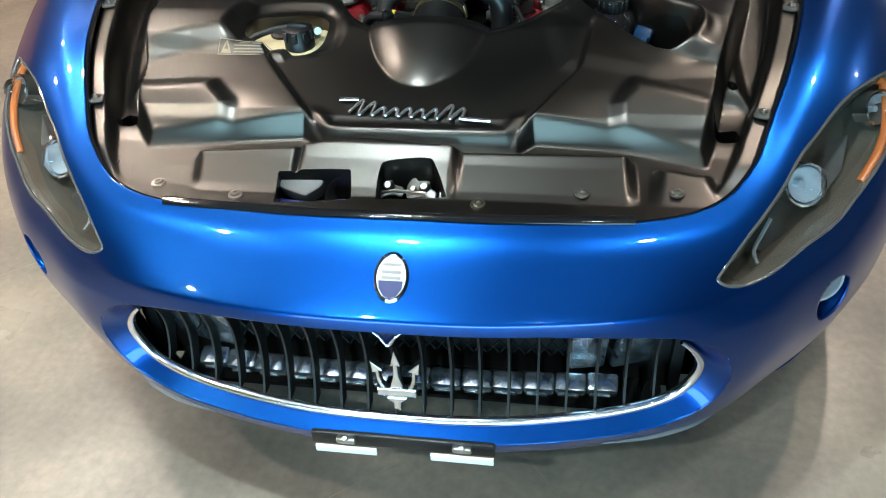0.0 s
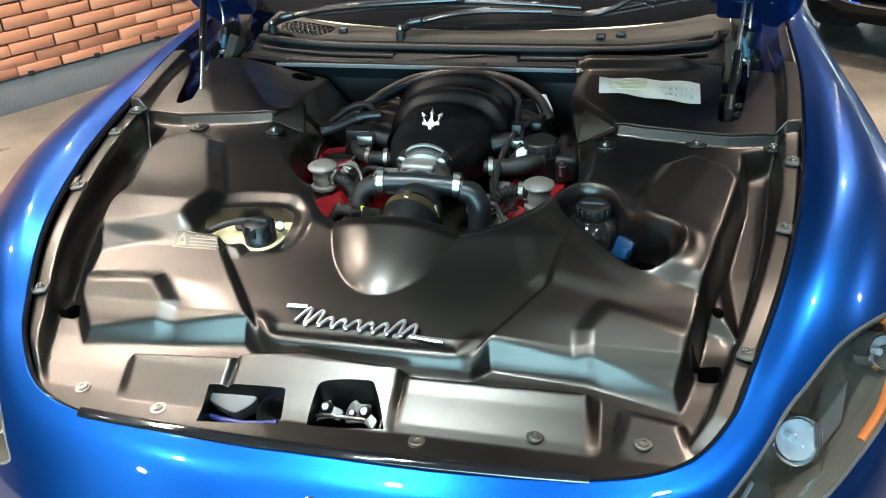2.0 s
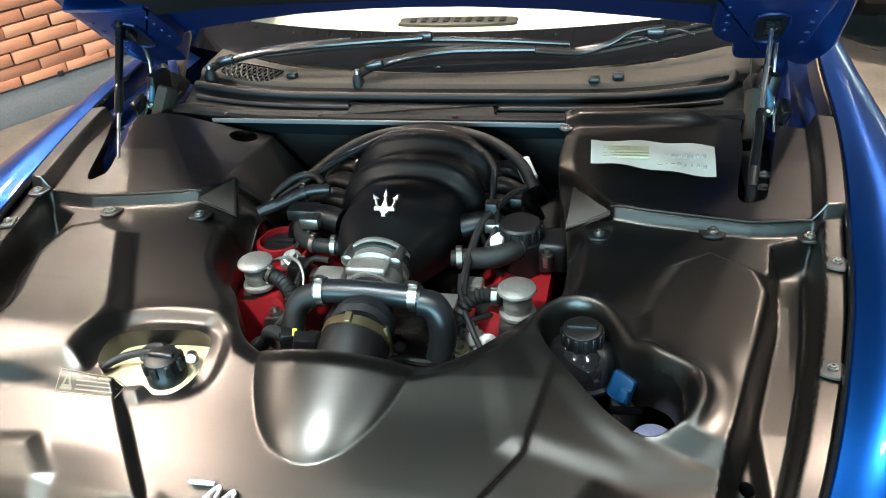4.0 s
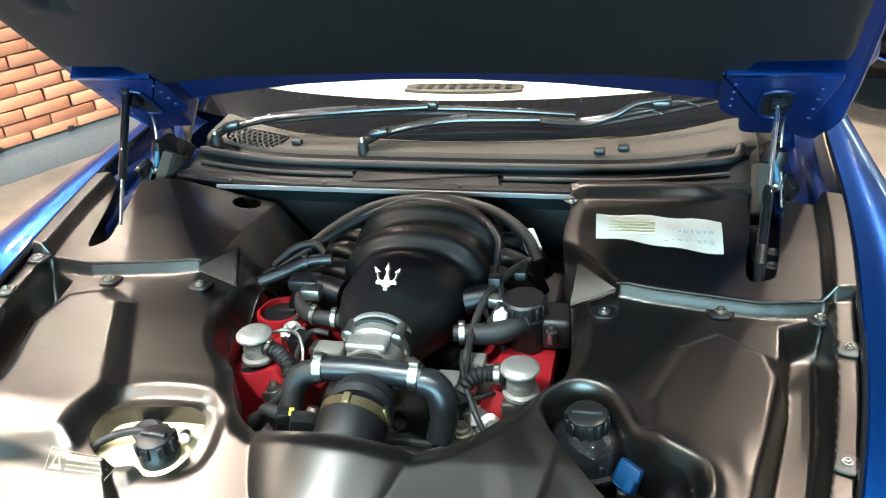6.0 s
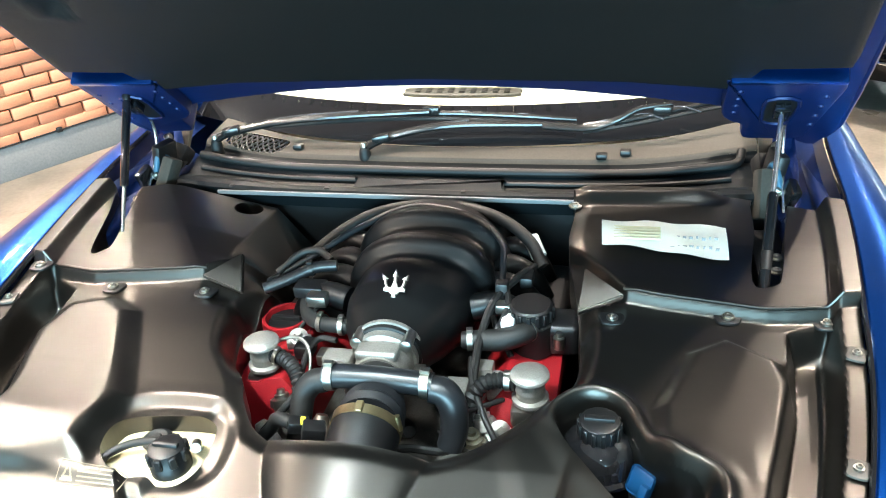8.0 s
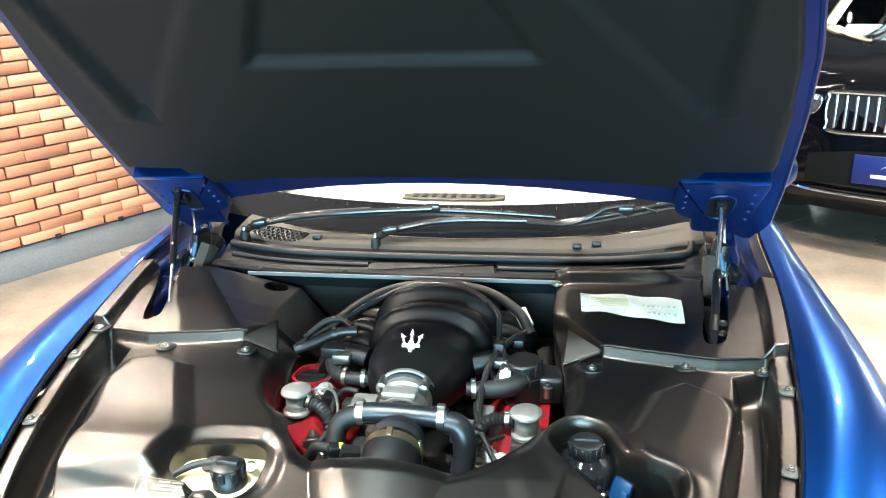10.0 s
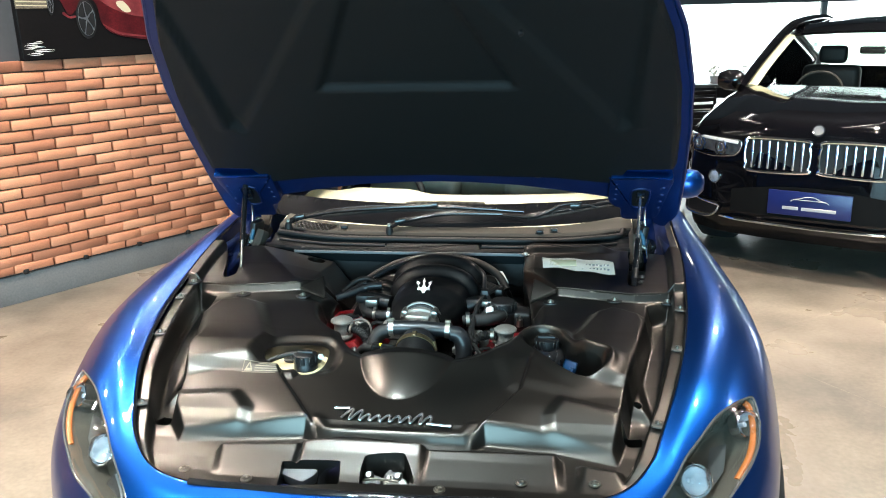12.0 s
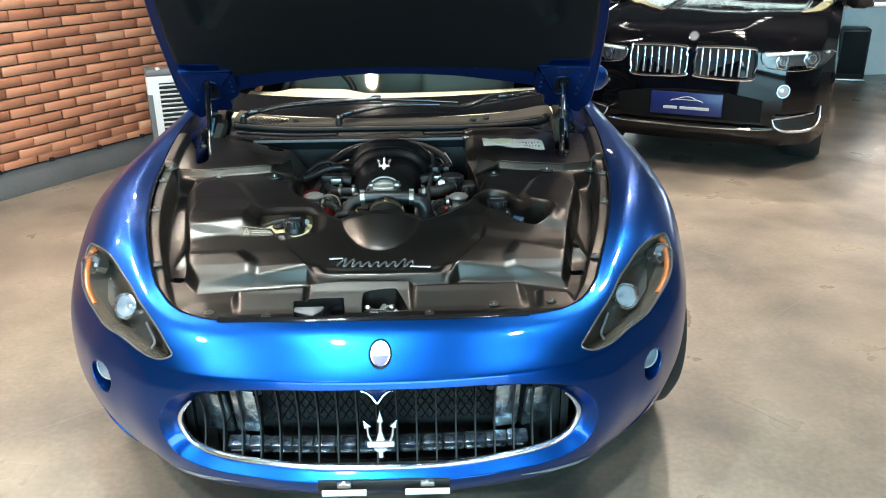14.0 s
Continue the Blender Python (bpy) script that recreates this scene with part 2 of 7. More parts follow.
def brick_material():
    m = material("red brick", (0.64, 0.275, 0.155), 0.85, 0, 0.5, 7, 0.10, 0.8, 140, tint=(0.48, 0.175, 0.088))
    nt = m.node_tree
    b = nt.nodes["Principled BSDF"]
    link = b.inputs["Base Color"].links[0]
    src = link.from_socket
    oi = nt.nodes.new("ShaderNodeObjectInfo")
    ramp = nt.nodes.new("ShaderNodeValToRGB")
    ramp.color_ramp.elements[0].color, ramp.color_ramp.elements[1].color = (0.52, 0.47, 0.45, 1), (1.2, 1.42, 1.5, 1)
    for at, col in ((0.18, (0.80, 0.76, 0.74, 1)), (0.82, (1.04, 1.04, 1.0, 1))):
        ramp.color_ramp.elements.new(at).color = col
    mx = nt.nodes.new("ShaderNodeMix")
    mx.data_type, mx.blend_type = "RGBA", "MULTIPLY"
    mx.inputs["Factor"].default_value = 1
    nt.links.new(oi.outputs["Random"], ramp.inputs["Fac"])
    nt.links.new(src, mx.inputs["A"])
    nt.links.new(ramp.outputs["Color"], mx.inputs["B"])
    nt.links.new(mx.outputs["Result"], b.inputs["Base Color"])
    return m


M_BRICK = brick_material()

# ---- mesh helpers ----


def mesh_object(name, bm, mat, smooth=True, angle=40):
    bmesh.ops.recalc_face_normals(bm, faces=bm.faces)
    me = bpy.data.meshes.new(name)
    bm.to_mesh(me)
    bm.free()
    me.materials.append(mat)
    if smooth:
        me.shade_smooth()
        me.set_sharp_from_angle(angle=radians(angle))
    return new(name, me)


def part(name, bm, mat, parent, label="", smooth=True, angle=40):
    ob = mesh_object(name, bm, mat, smooth, angle)
    ob.parent = parent
    if label:
        ob["label"] = label
    return ob


def thing(name, label, category, loc=(0, 0, 0), rz=0.0, group="", kind=""):
    e = new(name)
    e.empty_display_size = 0.1
    e.matrix_basis = pose(*loc, 0, 0, rz)
    return tagged(e, label, category, group, kind)


def box(bm, x0, x1, y0, y1, z0, z1, bevel=0.0, seg=2, m=None):
    r = bmesh.ops.create_cube(bm, size=1)
    vs = r["verts"]
    for v in vs:
        v.co = Vector((x0 + (v.co.x + 0.5) * (x1 - x0), y0 + (v.co.y + 0.5) * (y1 - y0), z0 + (v.co.z + 0.5) * (z1 - z0)))
    if bevel:
        es = list({e for v in vs for e in v.link_edges})
        r = bmesh.ops.bevel(bm, geom=es, offset=bevel, segments=seg, affect="EDGES", profile=0.5)
        vs = list({v for f in r["faces"] for v in f.verts} | {v for v in vs if v.is_valid})
    if m is not None:
        bmesh.ops.transform(bm, matrix=m, verts=[v for v in vs if v.is_valid])
    return bm


def lathe(bm, profile, m=None, seg=32, a0=0.0, a1=2 * math.pi):
    """Turn a profile of (radius, height) about z."""
    full = abs(a1 - a0 - 2 * math.pi) < 1e-6
    n = seg if full else seg + 1
    rings = []
    for r, z in profile:
        rings.append([bm.verts.new((r * math.cos(a0 + (a1 - a0) * i / seg), r * math.sin(a0 + (a1 - a0) * i / seg), z)) for i in range(n)])
    for a, b in zip(rings, rings[1:]):
        for i in range(seg):
            j = (i + 1) % n
            try:
                bm.faces.new((a[i], a[j], b[j], b[i]))
            except ValueError:
                pass
    bmesh.ops.remove_doubles(bm, verts=[v for r in rings for v in r], dist=1e-6)
    if m is not None:
        bmesh.ops.transform(bm, matrix=m, verts=[v for r in rings for v in r if v.is_valid])
    return bm


def spline(points, n=8, closed=False):
    """Catmull-Rom through points."""
    p = np.array(points, float)
    out = []
    k = len(p)
    for i in range(k if closed else k - 1):
        a, b = p[(i - 1) % k] if closed or i else 2 * p[0] - p[1], p[i]
        c = p[(i + 1) % k]
        d = p[(i + 2) % k] if closed or i + 2 < k else 2 * p[-1] - p[-2]
        for s in range(n):
            t = s / n
            out.append(0.5 * (2 * b + (c - a) * t + (2 * a - 5 * b + 4 * c - d) * t * t + (3 * b - a - 3 * c + d) * t**3))
    if not closed:
        out.append(p[-1])
    return np.array(out)


def tube(bm, points, radius, seg=10, closed=False, smooth=6, flat=1.0, ribs=0, rib=0.0):
    """A hose along a curve; radius may be one per point. ribs: how many corrugations."""
    path = spline(points, smooth, closed) if smooth else np.array(points, float)
    if ribs:
        t = np.linspace(0, len(path) - 1, ribs * 4 + 1)
        path = np.stack([np.interp(t, range(len(path)), path[:, i]) for i in range(3)], 1)
    n = len(path)
    rad = np.interp(np.linspace(0, 1, n), np.linspace(0, 1, np.size(radius)), np.atleast_1d(radius))
    if ribs:
        rad = rad * (1 + rib * np.sin(np.arange(n) * math.pi / 2))
    up = Vector((0, 0, 1))
    rings, side = [], None
    for i in range(n):
        a = path[(i - 1) % n] if closed or i else path[i]
        b = path[(i + 1) % n] if closed or i < n - 1 else path[i]
        d = Vector(b - a).normalized()
        if side is None:
            side = d.cross(up if abs(d.z) < 0.9 else Vector((1, 0, 0))).normalized()
        side = (side - d * side.dot(d)).normalized()
        nor = side.cross(d)
        c = Vector(path[i])
        rings.append([bm.verts.new(c + float(rad[i]) * (side * math.cos(q) + flat * nor * math.sin(q))) for q in (2 * math.pi * j / seg for j in range(seg))])
    for i in range(n if closed else n - 1):
        a, b = rings[i], rings[(i + 1) % n]
        for j in range(seg):
            bm.faces.new((a[j], a[(j + 1) % seg], b[(j + 1) % seg], b[j]))
    if not closed:
        bm.faces.new(rings[0])
        bm.faces.new(rings[-1][::-1])
    return bm


def tube_part(name, points, radius, mat, parent, label="", **k):
    return part(name, tube(bmesh.new(), points, radius, **k), mat, parent, label)


def prism(bm, outline, z0, z1, bevel=0.0, m=None):
    """A plate with the given outline (x, y) from z0 to z1, its upper edge rounded by shrinking."""
    pts = np.array(outline, float)
    area = np.sum(pts[:, 0] * np.roll(pts[:, 1], -1) - np.roll(pts[:, 0], -1) * pts[:, 1])
    if area < 0:
        pts = pts[::-1]
    tan = np.roll(pts, -1, 0) - np.roll(pts, 1, 0)
    nor = np.stack([tan[:, 1], -tan[:, 0]], 1) / np.maximum(np.linalg.norm(tan, axis=1)[:, None], 1e-9)
    rows = [(0, z0), (0, z1)] if not bevel else [(0, z0), (0, z1 - bevel), (bevel * 0.3, z1 - bevel * 0.3), (bevel, z1)]
    rings = [[bm.verts.new((*(p - nor[i] * d), z)) for i, p in enumerate(pts)] for d, z in rows]
    k = len(pts)
    for a, b in zip(rings, rings[1:]):
        for i in range(k):
            bm.faces.new((a[i], a[(i + 1) % k], b[(i + 1) % k], b[i]))
    bm.faces.new(rings[0][::-1])
    bm.faces.new(rings[-1])
    if m is not None:
        bmesh.ops.transform(bm, matrix=m, verts=[v for r in rings for v in r])
    return bm


def inside(px, py, poly):
    res = np.zeros(np.shape(px), bool)
    x0, y0 = poly[:, 0], poly[:, 1]
    x1, y1 = np.roll(x0, -1), np.roll(y0, -1)
    for a, b, c, d in zip(x0, y0, x1, y1):
        if b != d:
            res ^= ((b > py) != (d > py)) & (px < (c - a) * (py - b) / (d - b) + a)
    return res


def nearest(px, py, poly):
    """The nearest point of the polygon's edge, and its distance."""
    best = np.full(np.shape(px), 1e9)
    bx, by = np.zeros(np.shape(px)), np.zeros(np.shape(px))
    q = np.roll(poly, -1, 0)
    for (a, b), (c, d) in zip(poly, q):
        l2 = (c - a) ** 2 + (d - b) ** 2 + 1e-12
        t = np.clip(((px - a) * (c - a) + (py - b) * (d - b)) / l2, 0, 1)
        x, y = a + t * (c - a), b + t * (d - b)
        dd = (px - x) ** 2 + (py - y) ** 2
        m = dd < best
        best, bx, by = np.where(m, dd, best), np.where(m, x, bx), np.where(m, y, by)
    return bx, by, np.sqrt(best)


def depth_in(px, py, poly):
    """Signed distance to a polygon, positive inside."""
    d = nearest(px, py, poly)[2]
    return np.where(inside(px, py, poly), d, -d)


def step(v, lo, hi):
    t = np.clip((v - lo) / (hi - lo), 0, 1)
    return t * t * (3 - 2 * t)


def sheet(fn, a, b, holes=(), keep=None, skirt=None):
    """A surface fn(A, B) -> X, Y, Z over the grid a x b, with smooth-edged holes and outline; skirt: how far its edges turn down."""
    A, B = np.meshgrid(a, b, indexing="ij")
    A, B = A.copy(), B.copy()
    gone = np.zeros(A.shape, bool)
    for poly in holes:
        lo, hi = poly.min(0) - 0.001, poly.max(0) + 0.001
        near = (A > lo[0]) & (A < hi[0]) & (B > lo[1]) & (B < hi[1]) & ~gone
        ids = np.where(near)
        ins = inside(A[ids], B[ids], poly)
        ids = tuple(i[ins] for i in ids)
        x, y, _ = nearest(A[ids], B[ids], poly)
        A[ids], B[ids] = x, y
        gone[ids] = True
    if keep is not None:
        ids = np.where(~inside(A, B, keep))
        x, y, _ = nearest(A[ids], B[ids], keep)
        A[ids], B[ids] = x, y
        gone[ids] = True
    X, Y, Z = fn(A, B)
    ni, nj = A.shape
    bm = bmesh.new()
    cell = ~(gone[:-1, :-1] & gone[1:, :-1] & gone[:-1, 1:] & gone[1:, 1:])
    used = np.zeros(A.shape, bool)
    used[:-1, :-1] |= cell
    used[1:, :-1] |= cell
    used[:-1, 1:] |= cell
    used[1:, 1:] |= cell
    verts = {}
    for i, j in zip(*np.where(used)):
        verts[i, j] = bm.verts.new((X[i, j], Y[i, j], Z[i, j]))
    for i, j in zip(*np.where(cell)):
        bm.faces.new((verts[i, j], verts[i + 1, j], verts[i + 1, j + 1], verts[i, j + 1]))
    bmesh.ops.dissolve_degenerate(bm, edges=bm.edges, dist=1e-5)
    if skirt is not None:
        edges = [e for e in bm.edges if e.is_boundary]
        r = bmesh.ops.extrude_edge_only(bm, edges=edges)
        for v in r["geom"]:
            if isinstance(v, bmesh.types.BMVert):
                v.co += Vector(skirt)
    return bm


def bolt(parent, x, y, z, r=0.011, mat=None):
    """A washer with a recessed round head."""
    bm = lathe(bmesh.new(), [(0, 0.004), (r * 0.3, 0.004), (r * 0.35, 0.0065), (r * 0.62, 0.0065), (r * 0.66, 0.003), (r, 0.003), (r, 0)], pose(x, y, z), 18)
    return part("bolt", bm, mat or M_STEEL, parent)

# ---- the room ----
floor_bm = bmesh.new()
box(floor_bm, -9, 11, -9, 10.5, -0.12, 0)
tagged(mesh_object("floor", floor_bm, M_FLOOR, False), "beige-grey polished concrete floor with faint joints", "floor", kind="structure")
ceil_bm = bmesh.new()
box(ceil_bm, -9, 11, -9, 10.7, CEIL, CEIL + 0.12)
tagged(mesh_object("ceiling", ceil_bm, M_CEIL, False), "dark grey painted ceiling with round downlights", "ceiling", kind="structure")
for nm, dims in (("wall_west", (-9.2, -9, -9, 10.7, 0, CEIL)), ("wall_east", (11, 11.2, -9, 10.7, 0, CEIL))):
    bm = bmesh.new()
    box(bm, *dims)
    tagged(mesh_object(nm, bm, M_WARMW, False), "plain off-white showroom wall", "wall", kind="structure")

# shop front behind the walk: a wide window onto daylight
south = thing("wall_south", "off-white wall with a wide shop window", "wall", (0, -9.1, 0), kind="structure")
for nm, dims in (("wall_below", (-9, 11, -.1, .1, 0, .38)), ("wall_above", (-9, 11, -.1, .1, 3.22, CEIL)), ("wall_side", (-9, -4.55, -.1, .1, .38, 3.22)), ("wall_side", (4.55, 11, -.1, .1, .38, 3.22))):
    bm = bmesh.new()
    box(bm, *dims)
    part(nm, bm, M_WARMW, south, "", False)
shop = thing("window_2", "wide shop window in dark frames", "window", (0, -9.1, .38), kind="structure")
for i in range(5):
    bm = bmesh.new()
    box(bm, -4.55 + i * 2.25, -4.45 + i * 2.25, -.05, .05, 0, 2.84, .004)
    part("window_frame", bm, M_GREY, shop)
for i in range(4):
    bm = bmesh.new()
    box(bm, -4.45 + i * 2.25, -2.30 + i * 2.25, -.004, .004, 0, 2.84)
    part("pane", bm, M_GLASS, shop, "", False).visible_shadow = False

# ceiling lights: a shallow ring round each lamp
for lx, ly in LAMP_SPOTS:
    e = thing("ceiling_light", "round recessed white downlight in the dark ceiling", "ceiling light", (lx, ly, CEIL), group="ceiling lights")
    part("ring", lathe(bmesh.new(), [(0.088, 0), (0.088, -0.055), (0.11, -0.06), (0.125, -0.045), (0.125, 0)], None, 32), M_WHITE, e)
    part("backing", lathe(bmesh.new(), [(0, -0.02), (0.086, -0.02)], None, 32), M_GREY, e)

# three rows of small spots along the ceiling, one of them beside the brick wall
M_SPOT = glow("lit spot lens", (1.0, 0.93, 0.82), 45)
ROWS = [(2.25 + .27 * k, 4.75 + .50 * k) for k in range(12)] + [(1.1 + .17 * k, 5.4 + .50 * k) for k in range(10)]
ROWS += [(-4.2 + .2647 * k, 1.75 + .4242 * k) for k in range(9)]
for lx, ly in ROWS:
    e = thing("track_spot", "small lit ceiling spot in a white ring", "spotlight", (lx, ly, CEIL), group="row of ceiling spots")
    part("ring", lathe(bmesh.new(), [(0.042, 0), (0.042, -0.02), (0.055, -0.022), (0.06, 0)], None, 20), M_WHITE, e)
    part("lens", lathe(bmesh.new(), [(0, -0.012), (0.041, -0.012)], None, 20), M_SPOT, e)

# ---- brick wall, with the car standing at an angle to it ----
WALL_O = Vector((-2.597, 3.587, 0))
WALL_ANG = math.degrees(math.atan2(0.84846, 0.52926))
wall = thing("wall_brick", "red brick wall with dark joints on a grey cement skirting", "wall", WALL_O, WALL_ANG, kind="structure")
# local x runs along the wall, local y away from the room
bm = bmesh.new()
box(bm, -7.0, 4.2, 0.014, 0.25, 0.178, 1.44)
part("mortar_bed", bm, M_MORTAR, wall)
bm = bmesh.new()
box(bm, -7.0, 4.2, 0.018, 0.25, 1.44, CEIL - 0.002)
part("upper_wall", bm, M_CEIL, wall, "dark painted band over the bricks", False)
bm = bmesh.new()
box(bm, -7.0, 4.2, -0.012, 0.25, 0, 0.178, 0.004)
part("skirting", bm, M_PLINTH, wall, "grey cement skirting")

# ---- sports car: nose and wings as one shell ----
car = thing("sports_car", "metallic blue sports coupe with its bonnet raised", "car")
SHAPE = [
    [(0, .198, .694), (0, .158, .676), (0, .108, .642), (0, .054, .600), (0, .045, .555), (0, .032, .45), (0, .032, .345), (0, .050, .275), (0, .12, .225)],
    [(.2, .200, .693), (.203, .162, .675), (.206, .116, .641), (.208, .063, .599), (.21, .055, .554), (.21, .042, .45), (.21, .042, .345), (.2, .060, .272), (.2, .13, .222)],
    [(.4, .222, .691), (.41, .188, .672), (.42, .147, .637), (.425, .102, .597), (.43, .093, .552), (.432, .082, .45), (.425, .085, .345), (.41, .108, .268), (.385, .17, .22)],
    [(.52, .262, .70), (.54, .228, .68), (.56, .194, .645), (.575, .168, .60), (.588, .150, .55), (.592, .144, .45), (.575, .150, .345), (.55, .175, .265), (.51, .24, .22)],
    [(.59, .335, .727), (.62, .302, .709), (.65, .268, .673), (.68, .243, .62), (.70, .226, .555), (.702, .222, .45), (.68, .235, .345), (.645, .262, .262), (.60, .32, .22)],
    [(.628, .415, .757), (.668, .386, .744), (.716, .352, .705), (.766, .326, .64), (.798, .313, .565), (.800, .312, .45), (.775, .328, .345), (.738, .355, .26), (.69, .40, .22)],
    [(.685, .58, .82), (.738, .56, .818), (.800, .53, .787), (.864, .50, .72), (.903, .485, .615), (.905, .48, .47), (.88, .49, .345), (.845, .50, .25), (.80, .53, .21)],
    [(.735, .8, .862), (.795, .795, .872), (.865, .785, .85), (.930, .77, .785), (.962, .76, .67), (.962, .75, .5), (.94, .745, .36), (.90, .74, .24), (.86, .74, .19)],
    [(.762, 1.0, .888), (.82, 1.0, .897), (.885, 1.0, .878), (.945, 1.0, .815), (.972, 1.0, .70), (.974, 1.0, .5), (.955, 1.0, .36), (.92, 1.0, .24), (.88, 1, .18)],
    [(.785, 1.25, .918), (.832, 1.25, .920), (.885, 1.25, .895), (.938, 1.25, .83), (.963, 1.25, .70), (.965, 1.25, .5), (.95, 1.25, .36), (.92, 1.25, .24), (.88, 1.25, .18)],
    [(.79, 1.5, .945), (.83, 1.5, .941), (.875, 1.5, .91), (.915, 1.5, .84), (.938, 1.5, .7), (.942, 1.5, .5), (.93, 1.5, .36), (.91, 1.5, .24), (.88, 1.5, .18)],
    [(.80, 1.8, .955), (.835, 1.8, .95), (.87, 1.8, .915), (.90, 1.8, .84), (.925, 1.8, .7), (.93, 1.8, .5), (.92, 1.8, .36), (.90, 1.8, .24), (.87, 1.8, .18)],
    [(.78, 2.6, .96), (.82, 2.6, .95), (.86, 2.6, .91), (.89, 2.6, .84), (.915, 2.6, .7), (.92, 2.6, .5), (.91, 2.6, .36), (.89, 2.6, .24), (.86, 2.6, .18)],
    [(.74, 3.7, .99), (.82, 3.7, .97), (.90, 3.7, .92), (.95, 3.7, .85), (.965, 3.7, .7), (.965, 3.7, .5), (.95, 3.7, .36), (.92, 3.7, .24), (.88, 3.7, .18)],
    [(.62, 4.75, .96), (.70, 4.80, .95), (.77, 4.84, .90), (.82, 4.88, .82), (.84, 4.9, .7), (.84, 4.9, .5), (.83, 4.88, .36), (.80, 4.86, .26), (.76, 4.82, .2)],
]
SHAPE = np.array(SHAPE)


def cr(table, u):
    """Catmull-Rom along the first axis of table at the (flat) positions u; mirrored before the start."""
    k = len(table)
    i = np.clip(np.floor(u).astype(int), 0, k - 2)
    t = (u - i)
    g = lambda n: table[np.clip(n, 0, k - 1)]
    first = table[1] * np.array([-1, 1, 1])
    a = np.where((i == 0)[:, None], first[None] if table.ndim == 2 else 0, g(i - 1)) if table.ndim == 2 else g(i - 1)
    b, c, d = g(i), g(i + 1), g(i + 2)
    t = t[:, None]
    return 0.5 * (2 * b + (c - a) * t + (2 * a - 5 * b + 4 * c - d) * t * t + (3 * b - a - 3 * c + d) * t**3)


def body_at(u, v):
    """Point of the body shell: u round the car from the nose (0) back along one side (minus: the other), v from the bonnet opening (0) down (8)."""
    shape = np.shape(u)
    u, v = np.ravel(np.asarray(u, float)), np.ravel(np.asarray(v, float))
    au = np.abs(u)
    rows = np.stack([cr(SHAPE[:, n], au) for n in range(9)], 1)
    i = np.clip(np.floor(v).astype(int), 0, 7)
    t = (v - i)[:, None]
    idx = np.arange(len(u))
    b, c = rows[idx, i], rows[idx, i + 1]
    a = np.where((i > 0)[:, None], rows[idx, np.maximum(i - 1, 0)], 2 * b - c)
    d = np.where((i < 7)[:, None], rows[idx, np.minimum(i + 2, 8)], 2 * c - b)
    p = 0.5 * (2 * b + (c - a) * t + (2 * a - 5 * b + 4 * c - d) * t * t + (3 * b - a - 3 * c + d) * t**3)
    lin = b + (c - b) * t
    p = p + (lin - p) * (.75 * step(3.9 - au, 0, 1.0) * ((i == 2) | (i == 3)))[:, None]
    p[:, 0] *= np.where(u < 0, -1, 1)
    p[:, 0] += .010 * step(5.5 - au, 0, 2.5)
    p = p.reshape(*shape, 3)
    return p[..., 0], p[..., 1], p[..., 2]


def body_point(u, v, out=0.0):
    """One point of the shell, moved outwards by out."""
    e = 0.01
    p = np.array(body_at([u, u + e, u], [v, v, v + e])).T
    n = np.cross(p[1] - p[0], p[2] - p[0])
    n /= np.linalg.norm(n) + 1e-12
    if np.dot(n, p[0] - np.array((0, 1.0, 0.4))) < 0:
        n = -n
    return Vector(p[0] + n * out)


# grille mouth: rounded oval with a point hanging from its upper edge
GR_HALF = [(0, 4.22), (.07, 4.02), (.15, 3.80), (.30, 3.68), (.65, 3.66), (1.0, 3.68), (1.45, 3.78), (2.05, 4.08), (2.46, 4.42), (2.72, 4.95), (2.72, 5.42), (2.55, 5.8), (2.12, 6.04), (1.35, 6.14), (.5, 6.19)]
gr = GR_HALF + [(0, 6.19)] + [(-a, b) for a, b in GR_HALF[:0:-1]]
GRILLE = spline(gr, 5, True)
mouth_c = np.array((0.0, 5.0))
GRILLE_OUT = mouth_c + (GRILLE - mouth_c) * np.array((1.05, 1.15))
GRILLE_OUT[:, 1] = np.where(np.abs(GRILLE_OUT[:, 0]) < .42, np.minimum(np.maximum(GRILLE_OUT[:, 1], 3.44), 6.5), np.minimum(GRILLE_OUT[:, 1], 6.5))
low = (np.abs(GRILLE_OUT[:, 0]) < .42) & (GRILLE_OUT[:, 1] < 4.6)
GRILLE_OUT[low, 1] = 3.45
# headlamp outline on one side
HL = [(2.76, 2.15), (2.72, 2.45), (2.95, 2.74), (3.4, 2.80), (3.95, 2.76), (4.6, 2.78), (5.15, 2.85), (5.7, 2.98), (6.02, 2.9), (6.25, 2.6), (6.18, 2.35), (5.72, 1.72), (5.25, 1.42), (4.78, 1.22), (4.0, 1.24), (3.25, 1.48)]
HLP = spline(HL, 6, True)
FOG = np.array([(4.5 + 0.34 * math.cos(a), 4.42 + 0.42 * math.sin(a)) for a in np.linspace(0, 2 * math.pi, 28, endpoint=False)])
mirror_uv = lambda p: np.stack([-p[::-1, 0], p[::-1, 1]], 1)
us = np.concatenate([np.linspace(-14, -8, 40)[:-1], np.linspace(-8, -2.8, 190)[:-1], np.linspace(-2.8, 2.8, 230)[:-1], np.linspace(2.8, 8, 190)[:-1], np.linspace(8, 14, 40)])
vs = np.linspace(0, 8, 110)
shell = sheet(body_at, us, vs, [GRILLE_OUT, HLP, mirror_uv(HLP), FOG, mirror_uv(FOG)])
